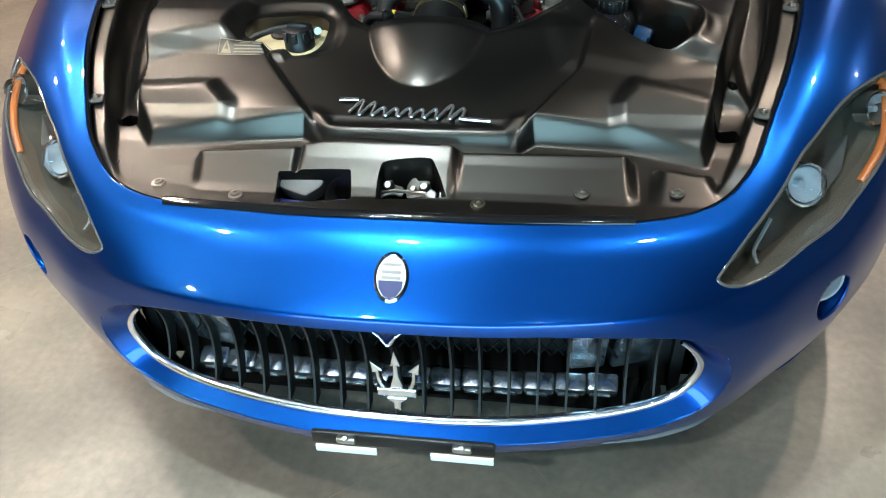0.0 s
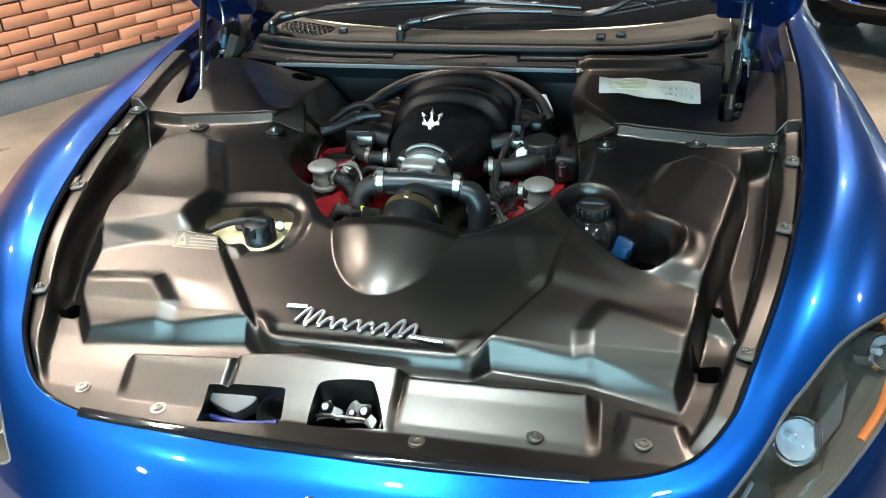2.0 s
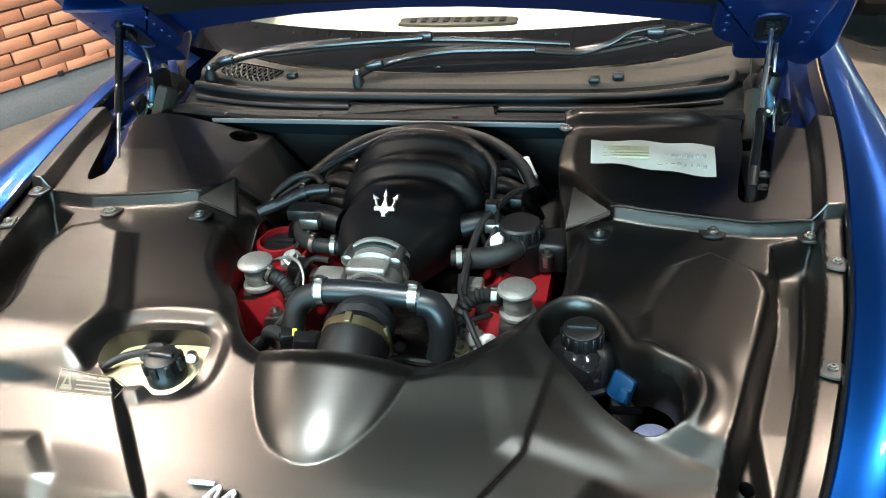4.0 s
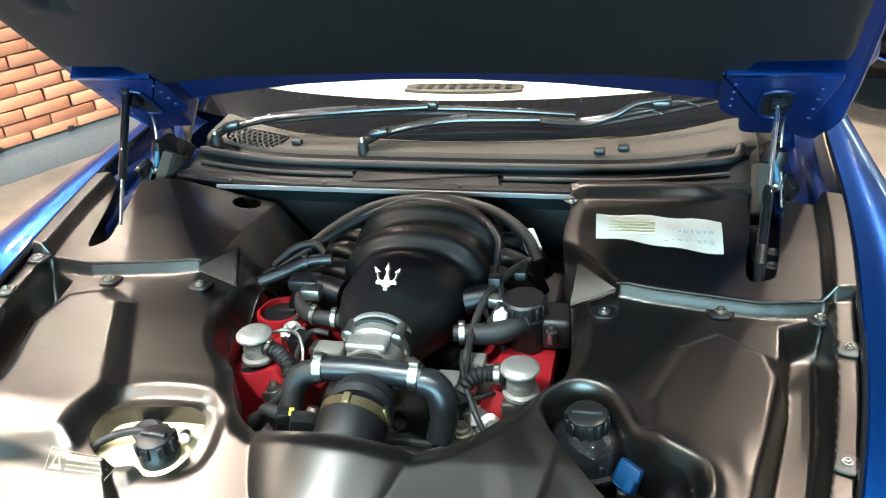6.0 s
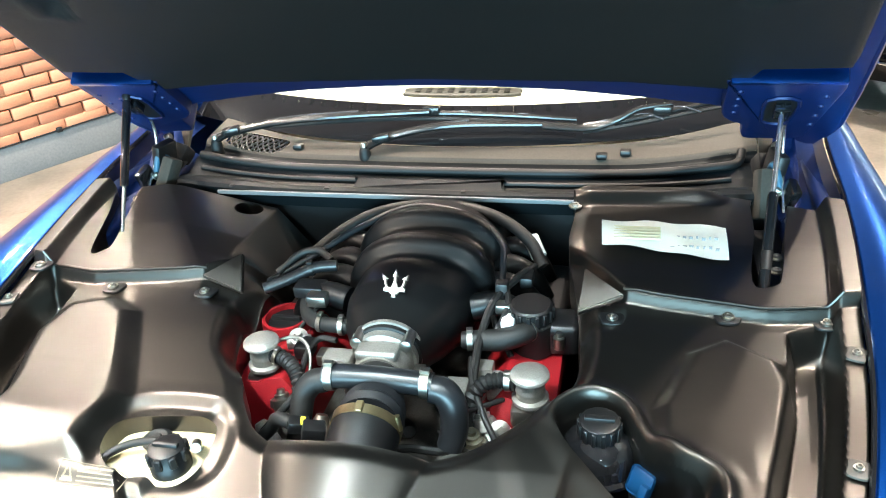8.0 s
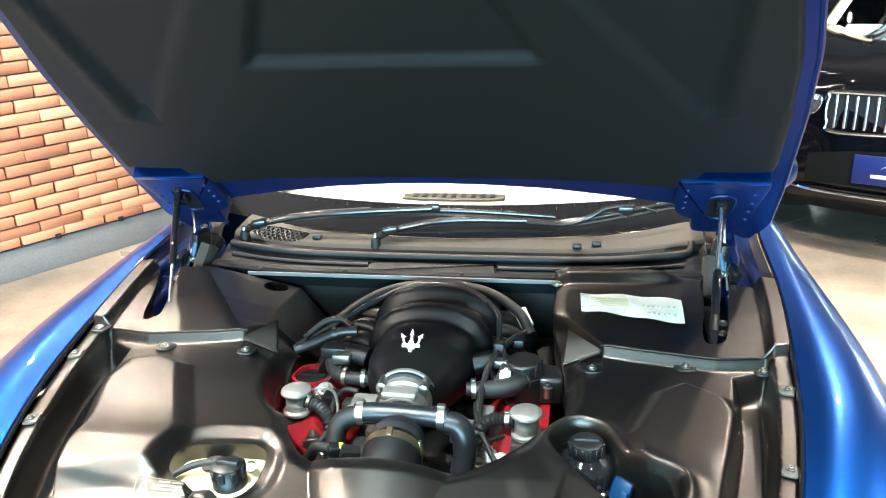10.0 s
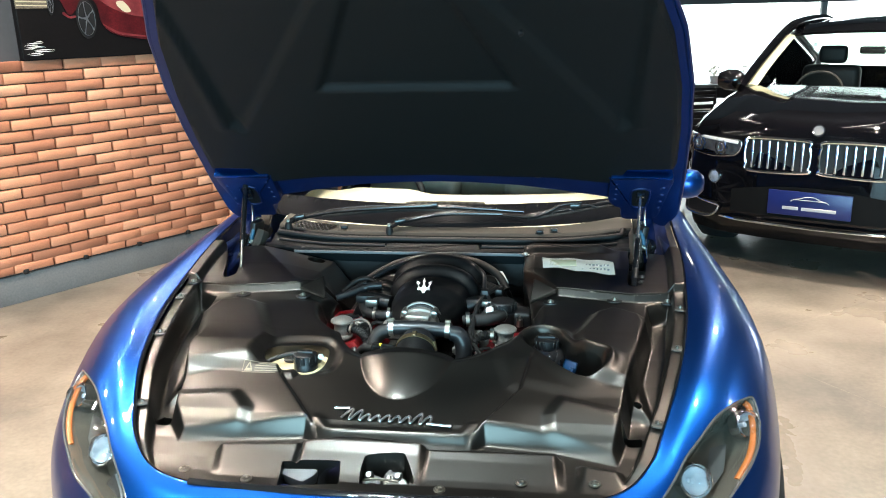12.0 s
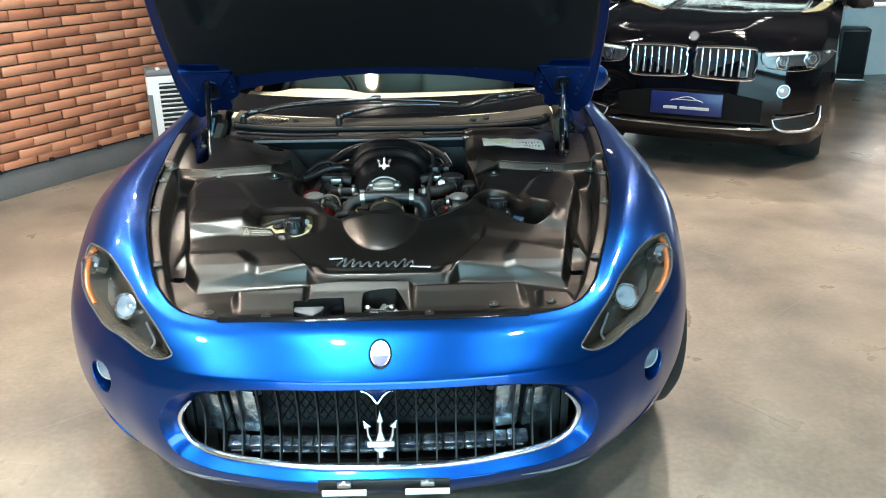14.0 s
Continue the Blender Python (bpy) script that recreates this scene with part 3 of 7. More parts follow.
# wheel arches
cut = [f for f in shell.faces if abs(f.calc_center_median().x) > 0.7 and min((f.calc_center_median().y - 0.96) ** 2, (f.calc_center_median().y - 3.84) ** 2) + (f.calc_center_median().z - 0.335) ** 2 < 0.365**2]
bmesh.ops.delete(shell, geom=cut, context="FACES")
body = part("body_shell", shell, M_BLUE, car, "glossy metallic blue nose and wings", angle=60)
mod = body.modifiers.new("thickness", "SOLIDIFY")
mod.thickness, mod.offset = 0.006, 0

# ---- bonnet opening edge ----
def edge(u):
    return np.array(body_at(np.atleast_1d(float(u)), np.atleast_1d(0.0))).T[0]


rim_pts = [edge(u) + np.array((0, 0, -0.004)) for u in np.linspace(-10.4, 10.4, 90)]
tube_part("opening_seal", rim_pts, 0.0065, M_GLOSSBLK, car, "thin black seal along the bonnet opening", smooth=2, seg=8)
for s in (-1, 1):
    def flange(A, B, s=s):
        x, y, z = body_at(A, np.zeros(A.shape))
        return s * (np.abs(x) - .004 - .062 * B), y, z - .006 - .030 * step(B, 0, .25) - .022 * step(B, .25, 1)
    part("wing_flange", sheet(flange, np.linspace(8.9, 10.9, 30), np.linspace(0, 1, 10)), M_BLUE_SHADE, car, "blue painted flange inside the wing", angle=50)
OPEN = np.array([edge(u)[:2] for u in np.linspace(-10.4, 10.4, 160)])
EDGE_Y = np.array([edge(u) for u in np.linspace(2, 11, 120)])


def rail_z(y):
    return np.interp(y, EDGE_Y[:, 1], EDGE_Y[:, 2]) - 0.016


def rail_x(y):
    return np.interp(y, EDGE_Y[:, 1], EDGE_Y[:, 0])


# ---- moulded engine bay cover ----
P = lambda *pts: np.array(pts, float)
PANEL = P((-.500, .392), (-.36, .408), (-.20, .424), (-.165, .404), (-.13, .397), (.165, .397), (.20, .402), (.23, .426), (.387, .417), (.525, .384), (.545, .45), (.565, .56), (.60, .69), (.645, .87), (.66, 1.0), (.72, 1.03), (.77, 1.06), (.78, 1.5), (-.78, 1.5), (-.78, 1.06), (-.72, 1.03), (-.66, 1.0), (-.645, .87), (-.60, .69), (-.565, .56), (-.545, .45))
PLATE = P((-.155, .398), (.185, .398), (.30, .57), (.33, .74), (-.34, .74), (-.31, .60))
BLOCK_L = P((-.545, .37), (-.352, .39), (-.352, .452), (-.40, .497), (-.545, .485))
BLOCK_R = P((.378, .39), (.545, .37), (.545, .478), (.406, .518), (.374, .465))
SHELF_L = P((-.60, .582), (-.275, .578), (-.20, .80), (-.60, .80))
SHELF_R = P((.27, .574), (.433, .532), (.60, .54), (.60, .80), (.2, .80))
MOUND_L = P((-.60, .55), (-.598, .716), (-.64, .867), (-.622, .955), (-.552, .978), (-.485, .945), (-.385, .74), (-.385, .62), (-.47, .60))
MOUND_R = P((.455, .60), (.62, .55), (.607, .694), (.645, .871), (.63, .925), (.555, .972), (.50, .935), (.448, .811))
CUPREC = spline([(-.40, .62), (-.396, .70), (-.345, .748), (-.225, .752), (-.182, .71), (-.192, .62), (-.30, .588)], 6, True)
BOX_L = P((-.388, .358), (-.19, .370), (-.19, .235), (-.36, .235))
BOX_C = P((-.19, .370), (-.08, .390), (.10, .376), (.10, .235), (-.19, .235))
BOX_R = P((.10, .370), (.398, .374), (.408, .24), (.10, .235))
BOX_E = P((.45, .356), (.53, .345), (.56, .25), (.44, .25))
CUP = spline([(-.372, .640), (-.375, .690), (-.352, .712), (-.300, .722), (-.235, .727), (-.212, .705), (-.214, .650), (-.235, .614), (-.262, .606), (-.285, .613), (-.330, .606)], 5, True)
RES = spline([(.298, .785), (.318, .818), (.358, .834), (.402, .815), (.435, .752), (.477, .712), (.522, .680), (.528, .636), (.503, .600), (.455, .592), (.395, .642), (.325, .733)], 6, True)
RES_C = RES.mean(0)
RES_IN = RES_C + (RES - RES_C) * .89 + np.array((-.006, -.006))
WIN1 = spline([(-.222, .309), (-.215, .315), (-.095, .320), (-.087, .314), (-.080, .268), (-.085, .262), (-.205, .247), (-.215, .252)], 4, True)
WIN2 = spline([(-.036, .322), (-.022, .338), (.045, .345), (.062, .334), (.086, .284), (.078, .276), (-.025, .268), (-.036, .274)], 4, True)
ENGINE_HOLE = spline([(-.262, 1.40), (-.275, 1.22), (-.292, 1.08), (-.300, 1.0), (-.275, .90), (-.215, .815), (-.190, .765), (-.150, .715), (-.08, .684), (.02, .678), (.12, .690), (.19, .720), (.26, .785), (.318, .87), (.328, .96), (.318, 1.06), (.29, 1.2), (.268, 1.40), (.0, 1.46)], 8, True)
SLOT_L = spline([(-.665, 1.095), (-.638, 1.10), (-.632, 1.13), (-.665, 1.26), (-.70, 1.37), (-.755, 1.37), (-.70, 1.22)], 4, True)
SLOT_R = spline([(.605, 1.10), (.640, 1.093), (.655, 1.12), (.675, 1.25), (.69, 1.37), (.63, 1.37), (.622, 1.25)], 4, True)
CLIP_R = P((.541, .474), (.594, .490), (.596, .444), (.584, .436), (.560, .434), (.548, .444))
CLIP_L = P((-.594, .490), (-.541, .474), (-.548, .444), (-.560, .434), (-.584, .436), (-.596, .444))
ring_hole = lambda x, y, r: np.array([(x + r * math.cos(a), y + r * math.sin(a)) for a in np.linspace(0, 2 * math.pi, 24, endpoint=False)])


def bar_y(x):
    """Where the rear panels step up from the front ones."""
    return np.interp(np.abs(x), [0, .393, .45, .62, .66, .8], [1.064, 1.064, 1.052, 1.030, 1.034, 1.055])


def cover(x, y):
    hi = np.interp(y, [.1, .36, .41, .44, .50, .58, .68, .8, .92, 1.03, 1.1, 1.2, 1.4], [.725, .727, .736, .753, .768, .786, .809, .825, .837, .846, .858, .872, .885])
    lo = np.interp(y, [.1, .29, .34, .40, .44, .50, .58, .68, .8, 1.03, 1.2, 1.4], [.683, .683, .688, .700, .713, .730, .752, .778, .798, .822, .85, .87])
    dp = depth_in(x, y, PANEL)
    m = 0.8 * np.clip((dp + 0.010) / 0.020, 0, 1) + 0.2 * step(dp, -0.014, 0.014)
    hi = hi - 0.022 * step(np.abs(x), .20, .44) * step(y, .50, .40)
    z = lo + (hi - lo) * m
    ax = np.abs(x)
    # side rails climb to the bonnet opening
    e = rail_x(y) - ax
    ramp = step(e, 0.034, 0.050)
    zr = rail_z(y)
    z = z + (zr + (z - zr) * ramp - z) * step(y, .27, .36)
    # deep gap between the panel and the side rails
    z = z - 0.034 * (1 - m) * step(e, .038, .054) * step(y, .42, .52) * step(y, 1.05, .99) * step(ax, .50, .55)
    # centre plate between two grooves
    d = depth_in(x, y, PLATE)
    front = step(y, .74, .60)
    z = z + m * front * 0.018 * (step(-d, 0.0, 0.016) - 1) + m * front * 0.008
    z = z + m * 0.010 * np.exp(-((d - 0.012) / 0.014) ** 2) * step(y, .47, .41)
    z = z + m * 0.014 * step(depth_in(x, y, BLOCK_L), -0.020, 0.022) * step(y, .385, .425)
    z = z + m * 0.014 * step(depth_in(x, y, BLOCK_R), -0.020, 0.022) * step(y, .385, .425)
    z = z + 0.011 * step(depth_in(x, y, SHELF_L), 0.0, 0.022) * step(y, .80, .66)
    z = z + 0.006 * step(depth_in(x, y, SHELF_R), -0.01, 0.030) * step(y, .80, .66)
    z = z + 0.021 * step(depth_in(x, y, MOUND_L), -0.018, 0.026)
    z = z + 0.020 * step(depth_in(x, y, MOUND_R), -0.012, 0.020)
    z = z - 0.012 * step(depth_in(x, y, CUPREC), -0.014, 0.018) * step(y, .57, .66)
    # raised lip round the reservoir opening
    d = depth_in(x, y, RES)
    far = step((x - RES_C[0]) * .6 + (y - RES_C[1]) * .8, -.045, .015)
    z = z + 0.012 * far * np.exp(-((d + 0.004) / 0.009) ** 2) * (d < 0) + 0.006 * step(d, -0.04, 0) + np.where(d >= 0, far * .0099 - 0.040 * step(d, 0, .018), 0)
    # bulge for the air duct
    q = 1 - (np.abs(x - .003) / (.128 + .05 * (y - .70))) ** 2 - (np.maximum(.735 - y, 0) / .215) ** 2
    z = z + 0.042 * np.clip(q, 0, 1) ** 0.8
    # front bar with its boxes
    for poly, h in ((BOX_L, .030), (BOX_C, .035), (BOX_R, .028), (BOX_E, .020)):
        z = np.maximum(z, lo + (h * np.clip((y - .262) / .095, 0, 1.1) + (y - .34) * 0.05) * step(depth_in(x, y, poly), -0.015, 0.013) - step(y, .42, .50) * .2)
    # step to the rear panels, with a three-cornered chamfer at its inner end, and the slope into the engine's well
    wide = np.clip(.400 - ax, 0, .12)
    y_lo, y_hi = bar_y(x) - .006 + .30 * wide, bar_y(x) + .006 + 1.1 * wide
    z = z + 0.022 * np.clip((y - y_lo) / (y_hi - y_lo), 0, 1) - 0.30 * wide * step(y, .98, 1.03) * step(y, y_hi + .006, y_hi - .012)
    # turned-up rear edge of the panel under the paper
    z = z + 0.020 * step(y - 1.318 - .06 * (x - .28), 0, .030) * step(x, .22, .27) * step(x, .60, .52)
    dh = -depth_in(x, y, ENGINE_HOLE)
    fall = np.where(y > 0.80, step(y, .80, .93), 0) * step(y, 1.10, 1.02)
    z = z - fall * (0.030 * step(dh, 0.034, 0.0) + np.where(x < 0, 0.035, 0.01) * step(dh, 0.022, 0.0))
    z = z - 0.28 * np.maximum((x + .405) * .80 + (y - 1.064) * .60, 0) * (x < 0) * step(y, 1.05, 1.12)
    z = z - 1.1 * np.maximum(x + .375, 0) * (x < 0) * step(y, 1.10, 1.17)
    z = z - (1 - fall) * 0.010 * step(dh, 0.030, 0.0)
    return x, y, z


inset = np.array([edge(u)[:2] for u in np.linspace(-9.3, 9.3, 200)])
cen = np.array((0, 0.8))
nrm = inset - cen
inset = inset - 0.007 * nrm / np.linalg.norm(nrm, axis=1)[:, None]
inset[:, 1] = np.maximum(inset[:, 1], 0.2)
KEEP = np.concatenate([inset, [(0.6, 1.37), (0, 1.37), (-0.6, 1.37)]])
KEEP[:, 1] = np.minimum(KEEP[:, 1], 1.37)
holes = [CUP, RES_IN, WIN1, WIN2, ENGINE_HOLE, SLOT_L, SLOT_R, CLIP_R, CLIP_L, ring_hole(-.428, 1.336, .031), ring_hole(.592, .583, .0105), ring_hole(-.592, .588, .0105)]
cov = sheet(cover, np.linspace(-.80, .80, 520), np.linspace(.185, 1.38, 390), holes, KEEP, skirt=(0, 0, -0.07))
bay_cover = thing("engine_bay_cover", "satin black moulded plastic cover over the engine bay", "engine cover")
part("panel", cov, M_COVER, bay_cover, angle=50)
cover_z = lambda x, y: float(cover(np.array([x]), np.array([y]))[2][0])

# dark inner panels under the cover
for nm, dims in (("bay_floor", (-.55, .55, .25, 1.45, .30, .31)), ("bay_side", (-.56, -.55, .25, 1.45, .30, .69)), ("bay_side", (.55, .56, .25, 1.45, .30, .69)), ("firewall", (-.69, .69, 1.40, 1.43, .31, .885)), ("bay_front", (-.50, .50, .24, .25, .31, .64))):
    bm = bmesh.new()
    box(bm, *dims)
    part(nm, bm, M_PLASTIC, car, "", False)

# ---- raised bonnet ----
HOOD_O = Vector((0, 1.337, 1.167))
HOOD_D = Vector((0, -0.7252, 0.6886))
HOOD_N = Vector((0, -0.6886, -0.7252))
HW_S = [-.33, -.25, -.1, 0, .25, .45, .67, .85, .95, 1.03, 1.08]
HW_W = [.775, .80, .795, .788, .768, .742, .692, .625, .56, .46, .36]


def hood_half(s):
    return np.interp(s, HW_S, HW_W)


def hood_rear(x):
    """Rear edge: swept forward in the middle, with a heel at each hinge."""
    a = np.abs(x)
    return np.interp(a, [0, .1, .25, .4, .52, .60, .66, .72, .80], [-.045, -.048, -.065, -.10, -.135, -.19, -.28, -.33, -.335])


def hood_point(x, s, off):
    """off: towards the underside."""
    crown = -0.05 * np.clip((s - .3) / .8, 0, 1) ** 2
    p = HOOD_O + HOOD_D * s + HOOD_N * (off - crown)
    return np.array((x, p.y, p.z))


def hood_sheet(lo, hi, off, rel, nx=90, ns=90, edge_drop=0.0):
    bm = bmesh.new()
    grid = []
    for i in range(nx + 1):
        row = []
        for j in range(ns + 1):
            a = -1 + 2 * i / nx
            t = j / ns
            s1 = hi
            x_mid = a * 0.74
            s0 = hood_rear(x_mid) + lo
            s = s0 + (s1 - s0) * t
            x = a * (hood_half(s) - rel)
            o = off + edge_drop * (abs(a) ** 18)
            row.append(bm.verts.new(hood_point(x, s, o(x, s) if callable(off) else o)))
        grid.append(row)
    for i in range(nx):
        for j in range(ns):
            bm.faces.new((grid[i][j], grid[i + 1][j], grid[i + 1][j + 1], grid[i][j + 1]))
    return bm


bonnet = thing("bonnet", "blue bonnet standing open with a black felt liner under it", "car bonnet", (0, 1.49, 0.95))
inv = bonnet.matrix_basis.inverted()


def hood_part(name, bm, mat, label="", **k):
    bmesh.ops.transform(bm, matrix=inv, verts=bm.verts)
    return part(name, bm, mat, bonnet, label, **k)


outer = hood_sheet(0, 1.07, -0.02, 0)
o1 = hood_part("outer_panel", outer, M_BLUE, "glossy blue outer skin", angle=60)
mod = o1.modifiers.new("thickness", "SOLIDIFY")
mod.thickness, mod.offset = 0.012, -1
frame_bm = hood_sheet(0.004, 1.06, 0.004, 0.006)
f1 = hood_part("inner_frame", frame_bm, M_BLUE_SHADE, "blue painted inner frame", angle=60)
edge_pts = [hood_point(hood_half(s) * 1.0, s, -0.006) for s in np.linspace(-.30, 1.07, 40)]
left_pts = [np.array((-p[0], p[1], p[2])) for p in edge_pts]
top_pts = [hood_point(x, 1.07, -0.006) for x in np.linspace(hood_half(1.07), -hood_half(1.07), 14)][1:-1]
hood_part("rim", tube(bmesh.new(), edge_pts + top_pts + left_pts[::-1], 0.0075, 8, smooth=2), M_BLUE_SHADE, "rounded blue edge")


def liner_off(x, s):
    """Relief of the felt liner: ribs and pockets pressed into it."""
    ax = abs(x)
    o = 0.026
    # centre pocket, a trapezium that narrows upwards
    half = .275 - (s - .47) * .42
    d = min(s - .47, half - ax, 1.0)
    o -= 0.018 * float(step(np.array(d), -0.006, 0.012))
    # side pockets
    inner = .30 + (.68 - s) * .66
    d2 = min(s - .285, ax - inner, .60 - ax, .95 - s)
    o -= 0.016 * float(step(np.array(d2), -0.006, 0.014))
    # long grooves near the sides
    d3 = abs(ax - (.640 - .05 * s))
    o += 0.004 * math.exp(-(d3 / 0.012) ** 2) * (1 if .28 < s < .8 else 0)
    return o


lin = bmesh.new()
nx, ns = 110, 100
grid = []
for i in range(nx + 1):
    row = []
    a = -1 + 2 * i / nx
    for j in range(ns + 1):
        t = j / ns
        s0 = 0.012 + 0.0 * a + float(np.interp(abs(a), [0, .5, .75, .80, 1], [.012, -.002, -.035, .045, .05]))
        s = s0 + (.93 - s0) * t
        x = a * (hood_half(s) - 0.026)
        o = liner_off(x, s)
        if i in (0, nx) or j in (0, ns):
            o = 0.003
        row.append(lin.verts.new(hood_point(x, s, o)))
    grid.append(row)
for i in range(nx):
    for j in range(ns):
        lin.faces.new((grid[i][j], grid[i + 1][j], grid[i + 1][j + 1], grid[i][j + 1]))
hood_part("liner", lin, M_LINER, "black felt heat liner with pressed pockets", angle=60)
for x, s in ((-.69, .087), (-.521, .0), (-.306, .018), (.015, .032), (.329, .006), (.60, .09), (-.112, .36), (.145, .36), (-.42, .44), (.45, .42), (-.62, .45), (.62, .45), (-.64, .2), (.64, .2), (-.28, .69), (.29, .69), (0, .9), (-.4, .86), (.4, .86)):
    p = hood_point(x, s, 0.021 if s > .05 else 0.012)
    rot = HOOD_N.to_track_quat("Z", "Y").to_matrix().to_4x4()
    bm = lathe(bmesh.new(), [(0, 0.004), (0.006, 0.0035), (0.010, 0.001), (0.010, -0.01)], Matrix.Translation(p) @ rot, 14)
    hood_part("liner_clip", bm, M_PLASTIC)

# ---- front details ----
# housing lightened and warmed to carry the hazy reflections of its cover glass
M_HOUSING = material("lamp housing", (0.13, 0.118, 0.098), 0.26, 0.3, 0.5, 9, 0.1, tint=(0.045, 0.042, 0.034))
M_LAMPGLASS = thin_glass("lamp cover", (0.86, 0.86, 0.84), 0.35)
M_BALL = thin_glass("projector lens", (0.86, 0.89, 0.92), 0.5)
M_BULB = material("lens glass", (0.70, 0.74, 0.78), 0.13, 0.55, 0.3, 60, 0.1, coat=1.0)


def shell_offset(U, V, off):
    """The shell moved inwards by off (positive) along its normal."""
    e = 0.01
    p = np.stack(body_at(U, V), -1)
    du = np.stack(body_at(U + e, V), -1) - p
    dv = np.stack(body_at(U, V + e), -1) - p
    n = np.cross(du, dv)
    n = n / (np.linalg.norm(n, axis=-1, keepdims=True) + 1e-12)
    flip = np.sum(n * (p - np.array((0, 1.2, 0.3))), -1, keepdims=True) < 0
    n = np.where(flip, -n, n)
    p = p - n * off[..., None]
    return p[..., 0], p[..., 1], p[..., 2]


def outline3(poly, out):
    U, V = poly[:, 0], poly[:, 1]
    return np.stack(shell_offset(U, V, np.full(U.shape, -out)), 1)


def headlamp(side):
    poly = HLP if side > 0 else mirror_uv(HLP)
    lamp = part("headlamp", tube(bmesh.new(), outline3(poly, 0.001)[::2], 0.0034, 8, closed=True, smooth=2), M_EDGE, car, "smoked headlamp under a clear cover")
    lo, hi = poly.min(0), poly.max(0)
    a, b = np.linspace(lo[0], hi[0], 70), np.linspace(lo[1], hi[1], 60)

    def bowl(U, V):
        d = nearest(U, V, poly)[2]
        return shell_offset(U, V, 0.003 + 0.085 * step(d, 0.0, 0.17))

    part("housing", sheet(bowl, a, b, (), poly), M_HOUSING, lamp, "dark grey reflector housing", angle=60)

    def cover_glass(U, V):
        d = nearest(U, V, poly)[2]
        return shell_offset(U, V, -0.0015 - 0.006 * step(d, 0.0, 0.5))

    g = part("cover_glass", sheet(cover_glass, a, b, (), poly), M_LAMPGLASS, lamp, "clear lamp cover", angle=60)
    g.visible_shadow = False
    s = side
    # main projector: bezel, bowl and lens
    for name, c, aim, r in (("main_beam", (.700, .376, .668), (.25, -.75, .48), .036), ("high_beam", (.836, .517, .738), (.35, -.70, .48), .031)):
        d = Vector((aim[0] * s, aim[1], aim[2])).normalized()
        m = Matrix.Translation((c[0] * s, c[1], c[2])) @ d.to_track_quat("Z", "Y").to_matrix().to_4x4()
        p = part(name, lathe(bmesh.new(), [(r * .86, -.03), (r * .9, .0), (r, .006), (r * 1.08, .004), (r * 1.1, -.004), (r * 1.1, -.03)], m, 40), M_CHROME, lamp, "chrome lamp bezel")
        part("lens", lathe(bmesh.new(), [(r * .86, .0), (r * .8, .013), (r * .55, .026), (r * .25, .032), (0, .033)], m, 40), M_BALL, p, "clear bulging lens").visible_shadow = False
        part("reflector", lathe(bmesh.new(), [(r * .87, .0), (r * .80, -.012), (r * .5, -.026), (r * .2, -.031), (r * .19, -.012), (0, -.010)], m, 32), M_BULB, p)
    # turn lamp strip along the outer edge
    ids = [i for i, q in enumerate(HLP) if q[0] > 5.35 and q[1] > 2.4]
    strip = HLP[ids]
    strip = strip[np.argsort(strip[:, 0] - strip[:, 1] * 0.2)]
    inner = np.stack([strip[:, 0] - .07, strip[:, 1] - .06], 1)
    if s < 0:
        inner = np.stack([-inner[:, 0], inner[:, 1]], 1)
    pts = np.stack(shell_offset(inner[:, 0], inner[:, 1], np.full(len(inner), 0.010)), 1)
    part("turn_lamp", tube(bmesh.new(), pts[::3], 0.0070, 10, smooth=3, flat=0.4), M_ORANGE, lamp, "amber turn signal strip")
    q = np.array([(5.15, 2.0), (5.0, 2.25), (4.95, 2.45), (5.18, 2.2)])
    q = q if s > 0 else np.stack([-q[:, 0], q[:, 1]], 1)
    pp = np.stack(shell_offset(q[:, 0], q[:, 1], np.full(4, 0.022)), 1)
    bm = bmesh.new()
    bm.faces.new([bm.verts.new(v) for v in pp])
    bmesh.ops.solidify(bm, geom=bm.faces[:], thickness=0.004)
    part("side_reflector", bm, M_SATIN, lamp, "", False)
    for q, off, mt in ((((4.55, 1.62), (3.9, 1.72), (3.55, 2.15), (3.7, 2.62), (4.35, 2.62), (4.3, 2.2)), .060, M_EDGE), (((5.5, 2.05), (5.2, 2.3), (5.05, 2.62), (5.45, 2.72), (5.72, 2.45)), .050, M_EDGE)):
        q = np.array(q) if s > 0 else np.array(q) * (-1, 1)
        pp = np.stack(shell_offset(q[:, 0], q[:, 1], np.full(len(q), off)), 1)
        bm = bmesh.new()
        bm.faces.new([bm.verts.new(v) for v in pp])
        bmesh.ops.solidify(bm, geom=bm.faces[:], thickness=0.003)
        part("inner_bezel", bm, mt, lamp, "", False)
    rib = np.array([(3.9, 1.7), (3.75, 2.0), (3.5, 2.3), (3.4, 2.6)])
    rib = rib if s > 0 else np.stack([-rib[:, 0], rib[:, 1]], 1)
    pp = np.stack(shell_offset(rib[:, 0], rib[:, 1], np.array([.03, .045, .045, .03])), 1)
    part("housing_rib", tube(bmesh.new(), pp, 0.0035, 6), M_GREY, lamp)
    # fog lamp in its pocket
    fp = FOG if s > 0 else mirror_uv(FOG)
    pocket = np.concatenate([outline3(fp, 0.0)[:, None], outline3(fp, -0.05)[:, None]], 1)
    bm = bmesh.new()
    k = len(fp)
    v0 = [bm.verts.new(x) for x in pocket[:, 0]]
    v1 = [bm.verts.new(x) for x in pocket[:, 1]]
    for i in range(k):
        bm.faces.new((v0[i], v0[(i + 1) % k], v1[(i + 1) % k], v1[i]))
